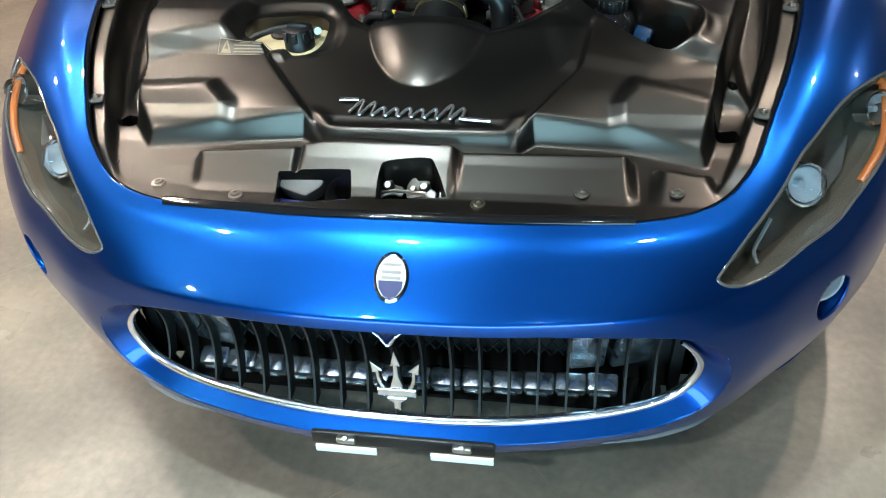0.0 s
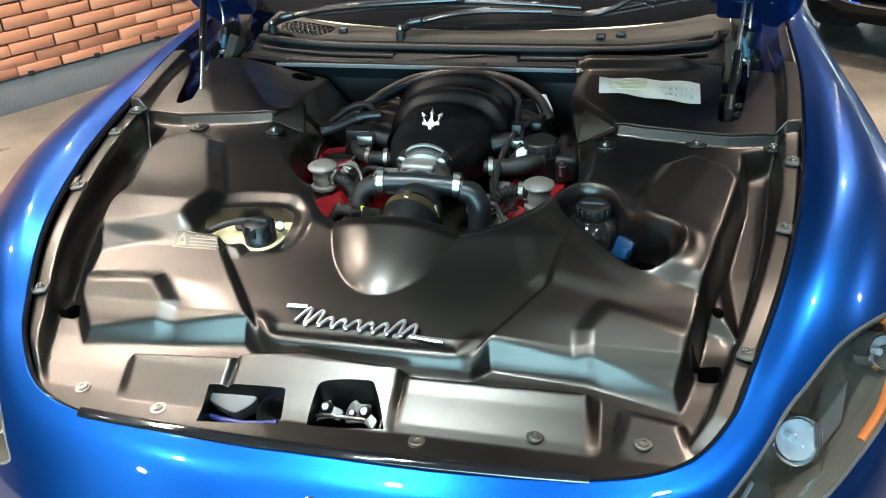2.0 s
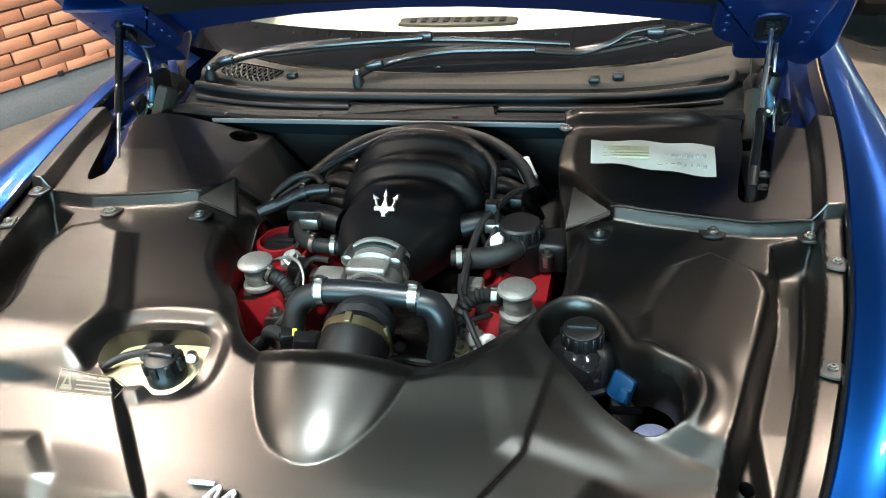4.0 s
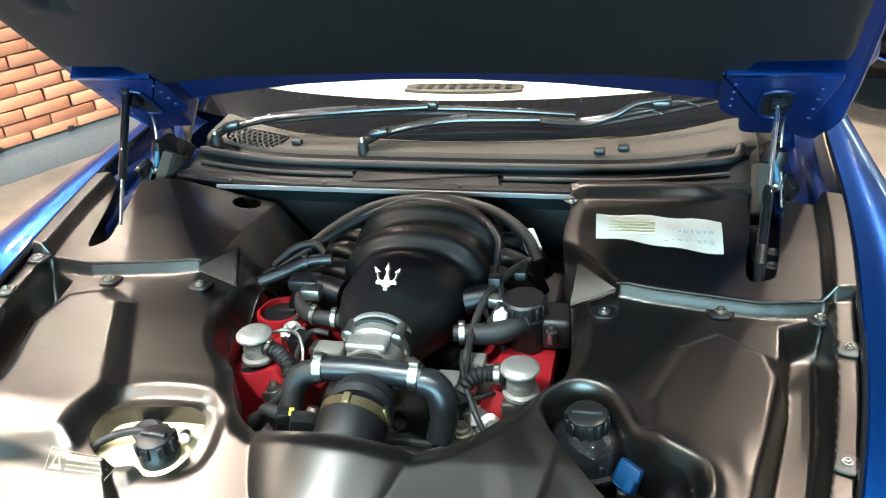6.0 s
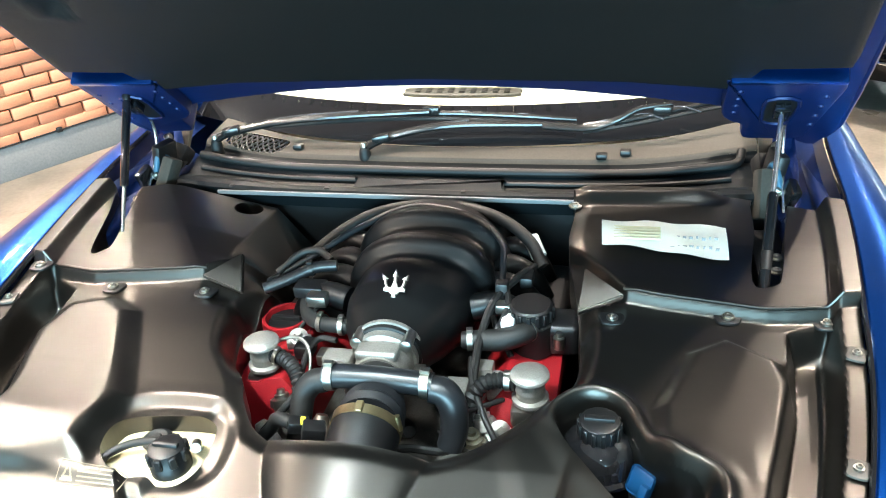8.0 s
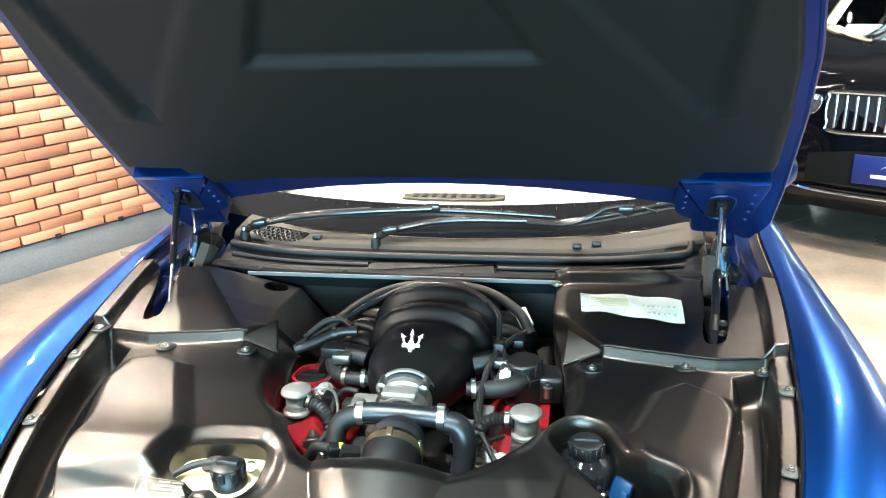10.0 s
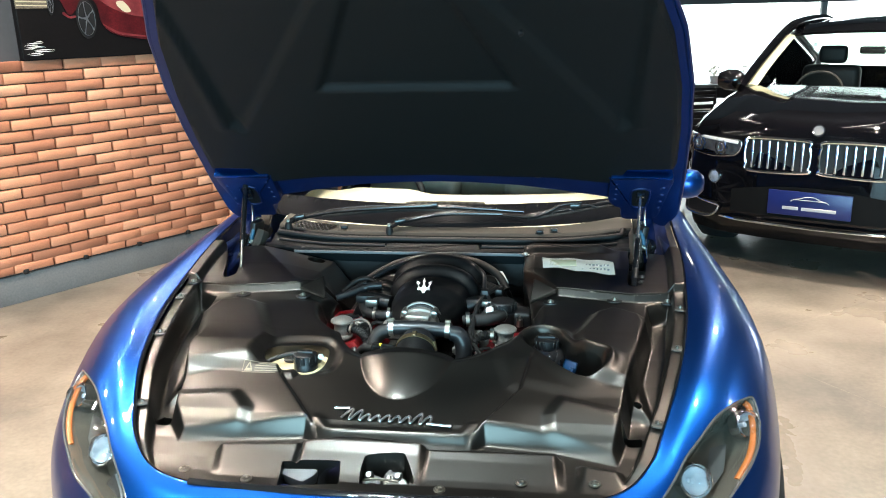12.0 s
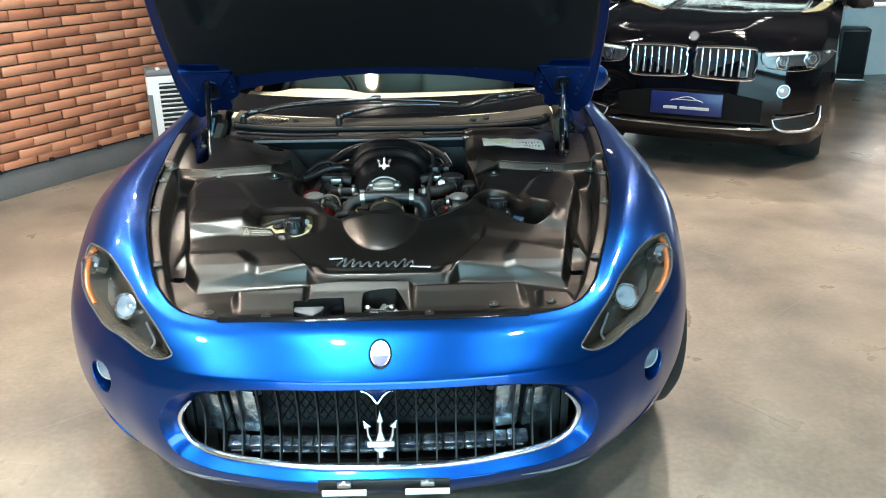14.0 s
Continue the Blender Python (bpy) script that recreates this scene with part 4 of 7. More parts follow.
    bm.faces.new(v1)
    fog = part("fog_lamp", bm, M_BLUE, car, "round fog lamp in a blue pocket")
    c = body_point(4.52 * s, 4.22, -0.026)
    d = Vector((.35 * s, -.9, .25)).normalized()
    m = Matrix.Translation(c) @ d.to_track_quat("Z", "Y").to_matrix().to_4x4()
    part("bowl", lathe(bmesh.new(), [(.041, .002), (.040, .005), (.036, .004), (.030, -.012), (.018, -.022), (.008, -.025), (.007, -.008), (0, -.006)], m, 28), M_BULB, fog, "silvered fog lamp bowl")
    part("lens", lathe(bmesh.new(), [(.036, .004), (.030, .010), (.015, .014), (0, .015)], m, 28), M_BALL, fog, "clear fog lamp lens").visible_shadow = False
    # lower slit in the bumper corner, and the parking sensor lines
    slit = [body_point(u * s, v, 0.0015) for u, v in ((5.3, 5.75), (5.0, 6.15), (4.6, 6.4), (4.2, 6.6))]
    part("corner_blade", tube(bmesh.new(), slit, [.002, .006, .006, .002], 8, flat=0.5), M_BLUE, car)
    vent = [body_point(u * s, v, 0.002) for u, v in ((3.1, 6.75), (2.7, 6.72), (2.2, 6.68), (1.75, 6.62))]
    part("lip_vent", tube(bmesh.new(), vent, [.004, .010, .010, .004], 8, flat=0.35), M_GREY, car, "fine grey mesh slot in the lip")
    seam = [body_point(u * s, v, 0.0006) for u, v in ((5.0, 0.0), (5.02, .3), (5.05, .7), (5.12, 1.05), (5.2, 1.38))]
    part("panel_gap", tube(bmesh.new(), seam, 0.0023, 6), M_GLOSSBLK, car)
    tow = [body_point(u * s, v, 0.0006) for u, v in ((4.25, 3.62), (3.9, 3.5), (3.82, 3.7), (3.9, 4.05), (4.0, 4.2))]
    part("panel_gap", tube(bmesh.new(), tow, 0.0012, 6), M_GLOSSBLK, car)


headlamp(1)
headlamp(-1)

M_RIMCHROME = material("bright chrome", (0.88, 0.88, 0.90), 0.17, 1.0, 0.1, 12, 0.03)
M_BEAM = material("bright aluminium foil", (0.55, 0.60, 0.64), 0.25, 0.9, 0.9, 38, 0.25, 0.6, 90, tint=(0.05, 0.06, 0.075))
# grille: blue throat, chrome rim, blades, mesh, beam
gc = np.array((0.0, 5.05))
throat = [outline3(GRILLE_OUT, 0.0), outline3(GRILLE_OUT * .88 + GRILLE * .12, -0.004), outline3(GRILLE_OUT * .35 + GRILLE * .65, -0.020), outline3(GRILLE, -0.030), outline3(gc + (GRILLE - gc) * 0.965, -0.042)]
bm = bmesh.new()
rings = [[bm.verts.new(p) for p in r] for r in throat]
k = len(GRILLE)
for r0, r1 in zip(rings, rings[1:]):
    for i in range(k):
        bm.faces.new((r0[i], r0[(i + 1) % k], r1[(i + 1) % k], r1[i]))
grille = part("grille", bm, M_BLUE, car, "oval chrome-rimmed grille with dark upright blades", angle=28)
rim = outline3(gc + (GRILLE - gc) * 0.962, -0.034)
low_rim = [i for i in range(k) if GRILLE[i, 1] > 4.34]
start = next(i for i in low_rim if (i - 1) % k not in low_rim)
arc = [rim[(start + i) % k] for i in range(len(low_rim))]
part("chrome_rim", tube(bmesh.new(), arc[::2], [.004] + [.0095] * 12 + [.004], 10, smooth=2), M_RIMCHROME, grille, "polished chrome rim")
lip = outline3(GRILLE, -0.028)
tip = [lip[i % k] + np.array((0, -.003, -.001)) for i in range(-12, 13)]
part("chrome_tip", tube(bmesh.new(), tip, [.001, .0025, .004, .0025, .001], 8, smooth=2), M_RIMCHROME, grille)


def mouth(x):
    """Lower and upper z and front y of the mouth at x."""
    pts = rim
    out = []
    for i in range(len(pts)):
        p, q = pts[i], pts[(i + 1) % len(pts)]
        if (p[0] - x) * (q[0] - x) <= 0 and p[0] != q[0]:
            t = (x - p[0]) / (q[0] - p[0])
            out.append(p + (q - p) * t)
    zs = sorted(out, key=lambda p: p[2])
    return zs[0], zs[-1]


for i in range(-9, 10):
    x = 0.004 + i * 0.0512
    if abs(x - .008) > .475:
        continue
    lo, hi = mouth(x)
    if hi[2] - lo[2] < .12:
        continue
    bm = bmesh.new()
    rows = []
    for j in range(11):
        t = j / 10
        z = lo[2] + (hi[2] - lo[2]) * t
        y = lo[1] + (hi[1] - lo[1]) * t + 0.030 * math.sin(math.pi * t) + 0.004
        rows.append([bm.verts.new((x + sx, y + sy, z)) for sx, sy in ((-.0022, 0), (.0022, 0), (.0022, .030), (-.0022, .030))])
    for r0, r1 in zip(rows, rows[1:]):
        for n in range(4):
            bm.faces.new((r0[n], r0[(n + 1) % 4], r1[(n + 1) % 4], r1[n]))
    part("blade", bm, M_RUBBER, grille)
# upper mesh of crossed wires
bm = bmesh.new()
for i in range(-26, 27):
    for sgn in (-1, 1):
        x = i * 0.0235
        a, b = np.array((x - sgn * .045, .165 + .06 * x * x, .42)), np.array((x + sgn * .045, .165 + .06 * x * x, .56))
        if max(abs(a[0]), abs(b[0])) < .40:
            tube(bm, [a, b], 0.0022, 4, smooth=0)
mesh = part("mesh_screen", bm, M_PLASTIC, grille, "black diamond wire mesh")
mesh["kind"] = "stuff"
bm = bmesh.new()
box(bm, -.52, .52, .235, .245, .28, .57)
part("mesh_backing", bm, M_RUBBER, grille, "", False)
bm = bmesh.new()
box(bm, -.48, .49, .16, .25, .285, .295)
part("grille_floor", bm, M_RUBBER, grille, "", False)
bm = bmesh.new()
box(bm, -.45, .46, .14, .23, .560, .570)
part("grille_roof", bm, M_RUBBER, grille, "", False)
for sx in (-1, 1):
    bm = bmesh.new()
    box(bm, min(sx * .50, sx * .52), max(sx * .50, sx * .52), .21, .32, .295, .560)
    part("grille_side", bm, M_RUBBER, grille, "", False)
# aluminium beam in lengths, with a duct at each end
for i in range(14):
    x0 = -.40 + i * .0575
    bm = bmesh.new()
    y0 = .108 + .10 * (x0 + .025) ** 2
    box(bm, x0, x0 + .0568, -.016, .020, -.020, .020, .006, 2, pose(0, y0 + .042, .350, 24))
    box(bm, x0 + .006, x0 + .044, -.020, -.014, -.010, -.002, .001, 1, pose(0, y0 + .042, .350, 24))
    part("beam_rib", bm, M_BEAM, grille)
for sx in (-1, 1):
    bm = bmesh.new()
    box(bm, -.035, .035, -.01, .01, -.075, .075, .008, 2, Matrix.Translation((sx * .345, .170, .455)) @ pose(0, 0, 0, 12, 0, sx * 10))
    part("duct_panel", bm, M_BEAM, grille)
    bm = bmesh.new()
    box(bm, -.040, .040, -.01, .01, -.07, .07, .008, 2, Matrix.Translation((sx * .430, .195, .440)) @ pose(0, 0, 0, 14, 0, sx * 20))
    part("duct_panel", bm, M_BEAM, grille)
    bm = lathe(bmesh.new(), [(0, 0), (.011, 0), (.013, .004), (.013, .012)], Matrix.Translation((sx * .30, .135, .53)) @ pose(0, 0, 0, 90), 20)
    part("parking_sensor", bm, M_PLASTIC, grille)


EMBLEM = (
    [(0, 1.0), (.08, .74), (.035, .77), (.045, .55), (.11, .36), (-.11, .36), (-.045, .55), (-.035, .77), (-.08, .74)],
    [(.17, .36), (.25, .36), (.30, .48), (.315, .64), (.36, .62), (.385, .82), (.20, .67), (.255, .65), (.245, .52), (.215, .43)],
    [(-.30, .23), (.30, .23), (.31, .30), (.30, .37), (-.30, .37), (-.31, .30)],
    [(-.15, .23), (-.11, .15), (-.06, .13), (-.06, .02), (.06, .02), (.06, .13), (.11, .15), (.15, .23)],
)


def emblem(name, m, height, parent, thick, label, mat=None, wide=1.0):
    """A plain three-pronged emblem: spear, two hooked prongs, bar and foot."""
    bm = bmesh.new()
    for n, poly in enumerate(EMBLEM):
        for s in ((1, -1) if n == 1 else (1,)):
            q = [(x * s * height * wide, y * height) for x, y in poly]
            prism(bm, q, 0, thick * (1.0 + .12 * n), thick * .25)
    bmesh.ops.transform(bm, matrix=m, verts=bm.verts)
    return part(name, bm, mat or M_SATIN, parent, label, False)


emblem("grille_emblem", Matrix.Translation((.014, .073, .366)) @ pose(0, 0, 0, 81), .134, grille, .012, "chrome three-pronged emblem", None, .86)
bm = bmesh.new()
box(bm, -.010, .038, .080, .105, .395, .407, .002)
part("emblem_bracket", bm, M_GLOSSBLK, grille)

# oval badge on the nose
c = body_point(.05, 1.95, 0.001)
d = (body_point(.05, 1.95, .05) - c).normalized()
m = Matrix.Translation(c) @ d.to_track_quat("Z", "Y").to_matrix().to_4x4()
m = m @ Matrix.Diagonal((0.72, 1.05, 1, 1))
badge = part("nose_badge", lathe(bmesh.new(), [(.034, 0), (.039, .001), (.040, .004), (.036, .006), (.034, .005)], m, 40), M_CHROME, car, "oval chrome nose badge with a blue lower field")
part("badge_field", lathe(bmesh.new(), [(0, .0045), (.035, .0045)], m, 36), M_RIM, badge)
bm = bmesh.new()
prism(bm, [(-.028, -.006), (.028, -.006), (.026, -.018), (.014, -.030), (0, -.034), (-.014, -.030), (-.026, -.018)], .004, .0062, 0, m)
part("badge_blue", bm, M_NAVY, badge)
for yy in (.02, .008, -.001):
    bm = bmesh.new()
    box(bm, -.022, .022, yy - .002, yy + .002, .004, .0062, 0, 1, m)
    part("badge_bar", bm, M_INK, badge)

# number plate carrier under the lip
bm = bmesh.new()
box(bm, -.150, .190, .030, .040, .290, .322, .003)
carrier = part("plate_carrier", bm, M_PLASTIC, car, "black plate carrier with two white strips")
for x in (-.081, .132):
    bm = bmesh.new()
    box(bm, x - .057, x + .057, .012, .018, .290, .306, .001)
    part("white_strip", bm, M_WHITE, carrier, "white paper strip")
    bm = bmesh.new()
    box(bm, x - .018, x + .018, .016, .030, .310, .324, .004)
    part("clamp", bm, M_STEEL, carrier)
    part("screw", lathe(bmesh.new(), [(0, .004), (.004, .004), (.006, .002), (.006, 0)], Matrix.Translation((x, .018, .326)) @ pose(0, 0, 0, 30), 14), M_STEEL, carrier)

# ---- fittings on the cover ----
strip_pts = [(x, .208 + .10 * x * x, .690 + .004) for x in np.linspace(-.405, .405, 12)]
part("front_seal", tube(bmesh.new(), strip_pts, 0.0105, 10, flat=0.75), M_GLOSSBLK, bay_cover, "glossy rubber seal strip")
for x, y in ((.320, .293), (.145, .262), (-.447, .288), (.477, .303), (-.29, .262)):
    bolt(bay_cover, x, y, cover_z(x, y), 0.013)
for x, y in ((.377, 1.018), (.563, 1.030), (.715, 1.035), (-.381, 1.022), (-.57, 1.012), (-.734, 1.028)):
    z = cover_z(x, y)
    e = part("tab", prism(bmesh.new(), spline([(-.020, .016), (.020, .016), (.018, -.010), (.008, -.016), (-.008, -.016), (-.018, -.010)], 3, True), 0, .0045, .0015, pose(x, y, z + .001)), M_PLASTIC, bay_cover)
    bolt(bay_cover, x, y, z + .006, 0.010)
bolt(bay_cover, .292, 1.327, cover_z(.292, 1.327) + .001, .013)
for s in (-1, 1):
    for yy in (.455, .72, .93, 1.13, 1.28):
        x = (rail_x(yy) - .019) * s
        p = part("rail_clip", prism(bmesh.new(), spline([(-.012, -.016), (.012, -.016), (.013, 0), (.012, .016), (-.012, .016), (-.013, 0)], 3, True), 0, .004, .0015, pose(x, yy, float(rail_z(yy)) + .001, 0, 0, -18 * s)), M_GREYPL, bay_cover)
        bolt(bay_cover, x, yy, float(rail_z(yy)) + .005, .007)
# chrome lettering stand-in: a slanted flourish with an overline and an underline
zs = cover_z(0, .44) + .002
slope = math.degrees(math.atan2(cover_z(0, .465) - cover_z(0, .43), .035))
m = Matrix.Translation((.006, .436, zs + .001)) @ pose(0, 0, 0, slope, 0, -2.2)


def stroke(pts, r, name="stroke", parent=None, label=""):
    bm = tube(bmesh.new(), [(x, y, .002) for x, y in pts], r, 6, smooth=5, flat=0.7)
    bmesh.ops.transform(bm, matrix=m, verts=bm.verts)
    return part(name, bm, M_SATIN, parent, label)


wave = []
for i in range(9):
    x = -.122 + i * .0245
    top = (.033, .030, .018, .017, .019, .017, .019, .030, .024)[i]
    wave += [(x + .3 * q, q) if p == 0 else (x + p + .4 * q, q) for p, q in ((0, .001), (.004, top * .75), (.009, top), (.014, top * .8), (.017, top * .35), (.020, .001))]
flour = stroke(wave, .0038, "chrome_flourish", bay_cover, "chrome script-like flourish")
stroke([(-.146, .034), (-.128, .035), (-.108, .036)], .0040, parent=flour)
stroke([(.088, .001), (.115, -.001), (.146, -.002)], .0042, parent=flour)
# warning label printed on the left shelf
def surface_bar(x0, x1, y0, y1, lift, n=6):
    """A thin strip that lies on the cover."""
    bm = bmesh.new()
    rows = []
    for i in range(n + 1):
        x = x0 + (x1 - x0) * i / n
        lo, hi = (x, y0, cover_z(x, y0)), (x, y1, cover_z(x, y1))
        rows.append([bm.verts.new((p[0], p[1], p[2] + d)) for p, d in ((lo, 0), (lo, lift), (hi, lift), (hi, 0))])
    for r0, r1 in zip(rows, rows[1:]):
        for k in range(3):
            bm.faces.new((r0[k], r0[k + 1], r1[k + 1], r1[k]))
    return bm


LX, LY = -.36, .592
label = part("warning_label", surface_bar(LX - .052, LX + .052, LY - .015, LY - .0138, .0009), M_GREYLBL, bay_cover, "small gold-printed warning label", False)
for x0, x1, y0, y1 in ((-.052, .052, .0138, .015), (-.052, -.0508, -.015, .015), (.0508, .052, -.015, .015), (-.010, .012, .0065, .010), (.015, .036, .0065, .010), (-.02, .046, .001, .0024), (-.02, .040, -.004, -.0026), (-.02, .044, -.009, -.0076)):
    part("print_bar", surface_bar(LX + x0, LX + x1, LY + y0, LY + y1, .0009), M_GREYLBL, label, "", False)
for k in range(7):
    w = .0105 * (1 - k / 7)
    if 1 < k < 6:
        for x0 in (-w, w - .0035):
            part("print_triangle", surface_bar(LX - .036 + x0, LX - .036 + x0 + .0035, LY - .010 + k * .003, LY - .007 + k * .003, .0009, 1), M_GREYLBL, label, "", False)
    else:
        part("print_triangle", surface_bar(LX - .036 - w, LX - .036 + w, LY - .010 + k * .003, LY - .007 + k * .003, .0009, 2), M_GREYLBL, label, "", False)

# lip along the step to the rear panels
for s in (-1, 1):
    pts = [(s * x, float(bar_y(np.array(x))) + .006, cover_z(s * x, float(bar_y(np.array(x))) + .010) + .001) for x in np.linspace(.394, .735, 18)]
    part("rear_lip", tube(bmesh.new(), pts, .0042, 8, smooth=2, flat=.7), M_COVER, bay_cover)
for s in (-1, 1):
    a, b, c = (Vector((.396, 1.050, .872)), Vector((.326, 1.103, .891)), Vector((.318, 1.040, .838))) if s > 0 else (Vector((-.402, 1.055, .862)), Vector((-.337, 1.113, .882)), Vector((-.318, 1.042, .838)))
    d = Vector((-s * .002, .004, -.012))
    bm = bmesh.new()
    top = [bm.verts.new(p) for p in (a, b, c)]
    low = [bm.verts.new(p + d) for p in (a, b, c)]
    bm.faces.new(top)
    bm.faces.new(low[::-1])
    for k in range(3):
        bm.faces.new((top[k], top[(k + 1) % 3], low[(k + 1) % 3], low[k]))
    bmesh.ops.bevel(bm, geom=bm.edges[:], offset=.002, segments=2, affect="EDGES")
    part("corner_gusset", bm, M_COVER, bay_cover, "three-cornered facet beside the engine's well", False)
bolt(bay_cover, -.420, 1.345, .800, .020)

# ---- engine ----
engine = thing("engine", "car engine with black intake plenum, silver throttle and red cam covers", "engine", (0, 1.0, 0.3))
einv = engine.matrix_basis.inverted()


def ep(name, bm, mat, label="", parent=None, **k):
    bmesh.ops.transform(bm, matrix=einv, verts=bm.verts)
    return part(name, bm, mat, parent or engine, label, **k)


def hose(name, pts, r, mat=None, label="", **k):
    return ep(name, tube(bmesh.new(), pts, r, **k), mat or M_RUBBER, label)


def along(p, q):
    """Matrix with z from p towards q, at p."""
    d = Vector(q) - Vector(p)
    return Matrix.Translation(p) @ d.to_track_quat("Z", "Y").to_matrix().to_4x4()


def clamp(p, q, r, mat=None, w=0.010):
    """A hose clip with its screw housing."""
    m = along(p, q)
    bm = lathe(bmesh.new(), [(r, -w / 2), (r + .0015, -w / 2), (r + .0015, w / 2), (r, w / 2)], m, 24)
    box(bm, -.006, .006, r, r + .007, -w * .6, w * .6, .0015, 1, m)
    return ep("hose_clip", bm, mat or M_STEEL)


# intake plenum: an egg with two arched ribs, its nose to the throttle
def plenum(A, B):
    t = A
    y = .935 + .46 * t
    w = np.interp(t, [0, .06, .15, .26, .38, .5, .75, .93, 1], [.062, .076, .100, .116, .121, .126, .134, .134, .12])
    h = np.interp(t, [0, .06, .15, .26, .38, .5, .75, .93, 1], [.052, .060, .074, .084, .087, .088, .088, .086, .075])
    q = t - .05 * np.cos(B)
    rib = .028 * step(q, .385, .44) - .022 * step(q, .475, .56) + .030 * step(q, .60, .655) - .022 * step(q, .69, .775)
    c, s = np.cos(B), np.sin(B)
    zc = .795 - .01 * t
    x = .012 * step(t, .1, .5) + (w + .8 * rib) * np.sign(s) * np.abs(s) ** .85
    z = zc + (h + rib) * np.sign(c) * np.abs(c) ** .9
    return x, y, z


bm = sheet(plenum, np.linspace(0, 1, 70), np.linspace(-math.pi, math.pi, 73))
bmesh.ops.remove_doubles(bm, verts=bm.verts, dist=1e-5)
ep("plenum", bm, M_PLENUM, "black ribbed intake plenum", angle=60)
nrm = Vector((0, -.55, .83)).normalized()
rot = nrm.to_track_quat("Z", "Y").to_matrix().to_4x4()
zt = plenum(np.array([.19]), np.array([0.0]))
e_m = Matrix.Translation((-.002, float(zt[1][0]) - .014, float(zt[2][0]) - .006)) @ pose(0, 0, 0, 47)
em = emblem("plenum_emblem", einv @ e_m, .052, engine, .006, "small chrome three-pronged emblem", M_STEEL, 1.2)
# throttle body
T0, T1 = Vector((0, .945, .80)), Vector((.004, .865, .795))
ep("plenum_collar", lathe(bmesh.new(), [(.058, -.006), (.0635, -.005), (.0645, -.001), (.0635, .003), (.058, .004)], along(T0, T1), 40), M_ALU, "machined aluminium collar")
ep("throttle_seal", lathe(bmesh.new(), [(.056, .003), (.0605, .005), (.0605, .013), (.056, .015)], along(T0, T1), 40), M_RUBBER)
bm = lathe(bmesh.new(), [(.050, .010), (.056, .014), (.056, .030), (.049, .034), (.047, .055), (.044, .075), (.036, .076)], along(T0, T1), 40)
box(bm, -.036, .036, .872, .905, .828, .846, .006, 3)
ep("throttle_body", bm, M_ALU, "cast aluminium throttle body")
bm = bmesh.new()
box(bm, -.052, .052, .905, .920, .765, .838, .014, 3)
ep("throttle_flange", bm, M_ALU)
for x, z in ((-.043, .838), (.043, .838), (-.043, .772), (.043, .772)):
    ep("throttle_bolt", lathe(bmesh.new(), [(0, -.03), (.010, -.03), (.011, .01), (.007, .012), (0, .012)], along((x, .915, z), (x, .86, z)), 16), M_STEEL)
bm = bmesh.new()
box(bm, -.105, -.052, .885, .925, .765, .815, .008, 2)
ep("throttle_motor", bm, M_ALU)
bm = bmesh.new()
box(bm, .055, .075, .89, .915, .775, .80, .004, 2)
ep("throttle_sensor", bm, M_STEEL)
# cross pipe with its two branches and the bellows towards the air duct
hose("cross_pipe", [(-.078, .836, .822), (0, .838, .824), (.104, .840, .818)], .0200, M_GLOSSHOSE, "black plastic cross pipe", seg=18)
for p, q, r in (((-.066, .836, .822), (0, .838, .824), .0225), ((.092, .840, .819), (0, .838, .824), .0225)):
    clamp(p, q, r, M_STEEL, .014)
hose("branch_hose", [(-.074, .834, .815), (-.096, .832, .810), (-.112, .822, .792), (-.116, .806, .765), (-.122, .785, .72)], [.020, .021, .020, .019, .019], M_RUBBER, "", seg=14)
hose("branch_hose", [(.100, .838, .811), (.122, .838, .805), (.136, .832, .782), (.138, .822, .745), (.130, .81, .715)], [.022, .024, .024, .023, .021], M_GLOSSHOSE, "", seg=14)
hose("throttle_hose", [(.004, .885, .795), (.005, .86, .792), (.006, .835, .788)], .042, M_RUBBER, "", seg=24)
hose("air_hose", [(.006, .850, .775), (.009, .825, .779), (.012, .800, .783), (.014, .770, .785)], [.040, .046, .051, .052], M_GLOSSHOSE, "black bellows hose", seg=32, ribs=4, rib=.06)
hose("air_duct", [(.014, .766, .790), (.014, .74, .782), (.013, .66, .748), (.013, .60, .72)], [.053, .055, .056, .056], M_PLASTIC, "matt black air duct", seg=32)
clamp((.014, .760, .788), (.014, .73, .780), .0550, M_BRASS, .016)
ep("clip_screw", lathe(bmesh.new(), [(0, -.012), (.006, -.012), (.006, .012), (0, .012)], along((.066, .760, .804), (.070, .755, .784)), 10), M_BRASS)
# sensor plug at the duct
bm = bmesh.new()
box(bm, -.018, .018, -.014, .014, -.014, .014, .004, 2, Matrix.Translation((-.060, .728, .800)) @ pose(0, 0, 0, 0, 15, 20))
ep("air_sensor", bm, M_PLASTIC)
bm = bmesh.new()
box(bm, -.016, .016, -.012, .012, -.010, .010, .003, 2, Matrix.Translation((-.088, .738, .802)) @ pose(0, 0, 0, 0, 15, 20))
plug = ep("plug", bm, M_PLASTIC)
bm = bmesh.new()
box(bm, -.004, .004, -.009, .009, .009, .012, .001, 1, Matrix.Translation((-.080, .735, .803)) @ pose(0, 0, 0, 0, 15, 20))
ep("plug_lock", bm, M_YELLOW, "yellow plug lock")
hose("wire", [(-.10, .742, .80), (-.135, .76, .79), (-.16, .78, .75), (-.20, .80, .70)], .011, M_RUBBER)

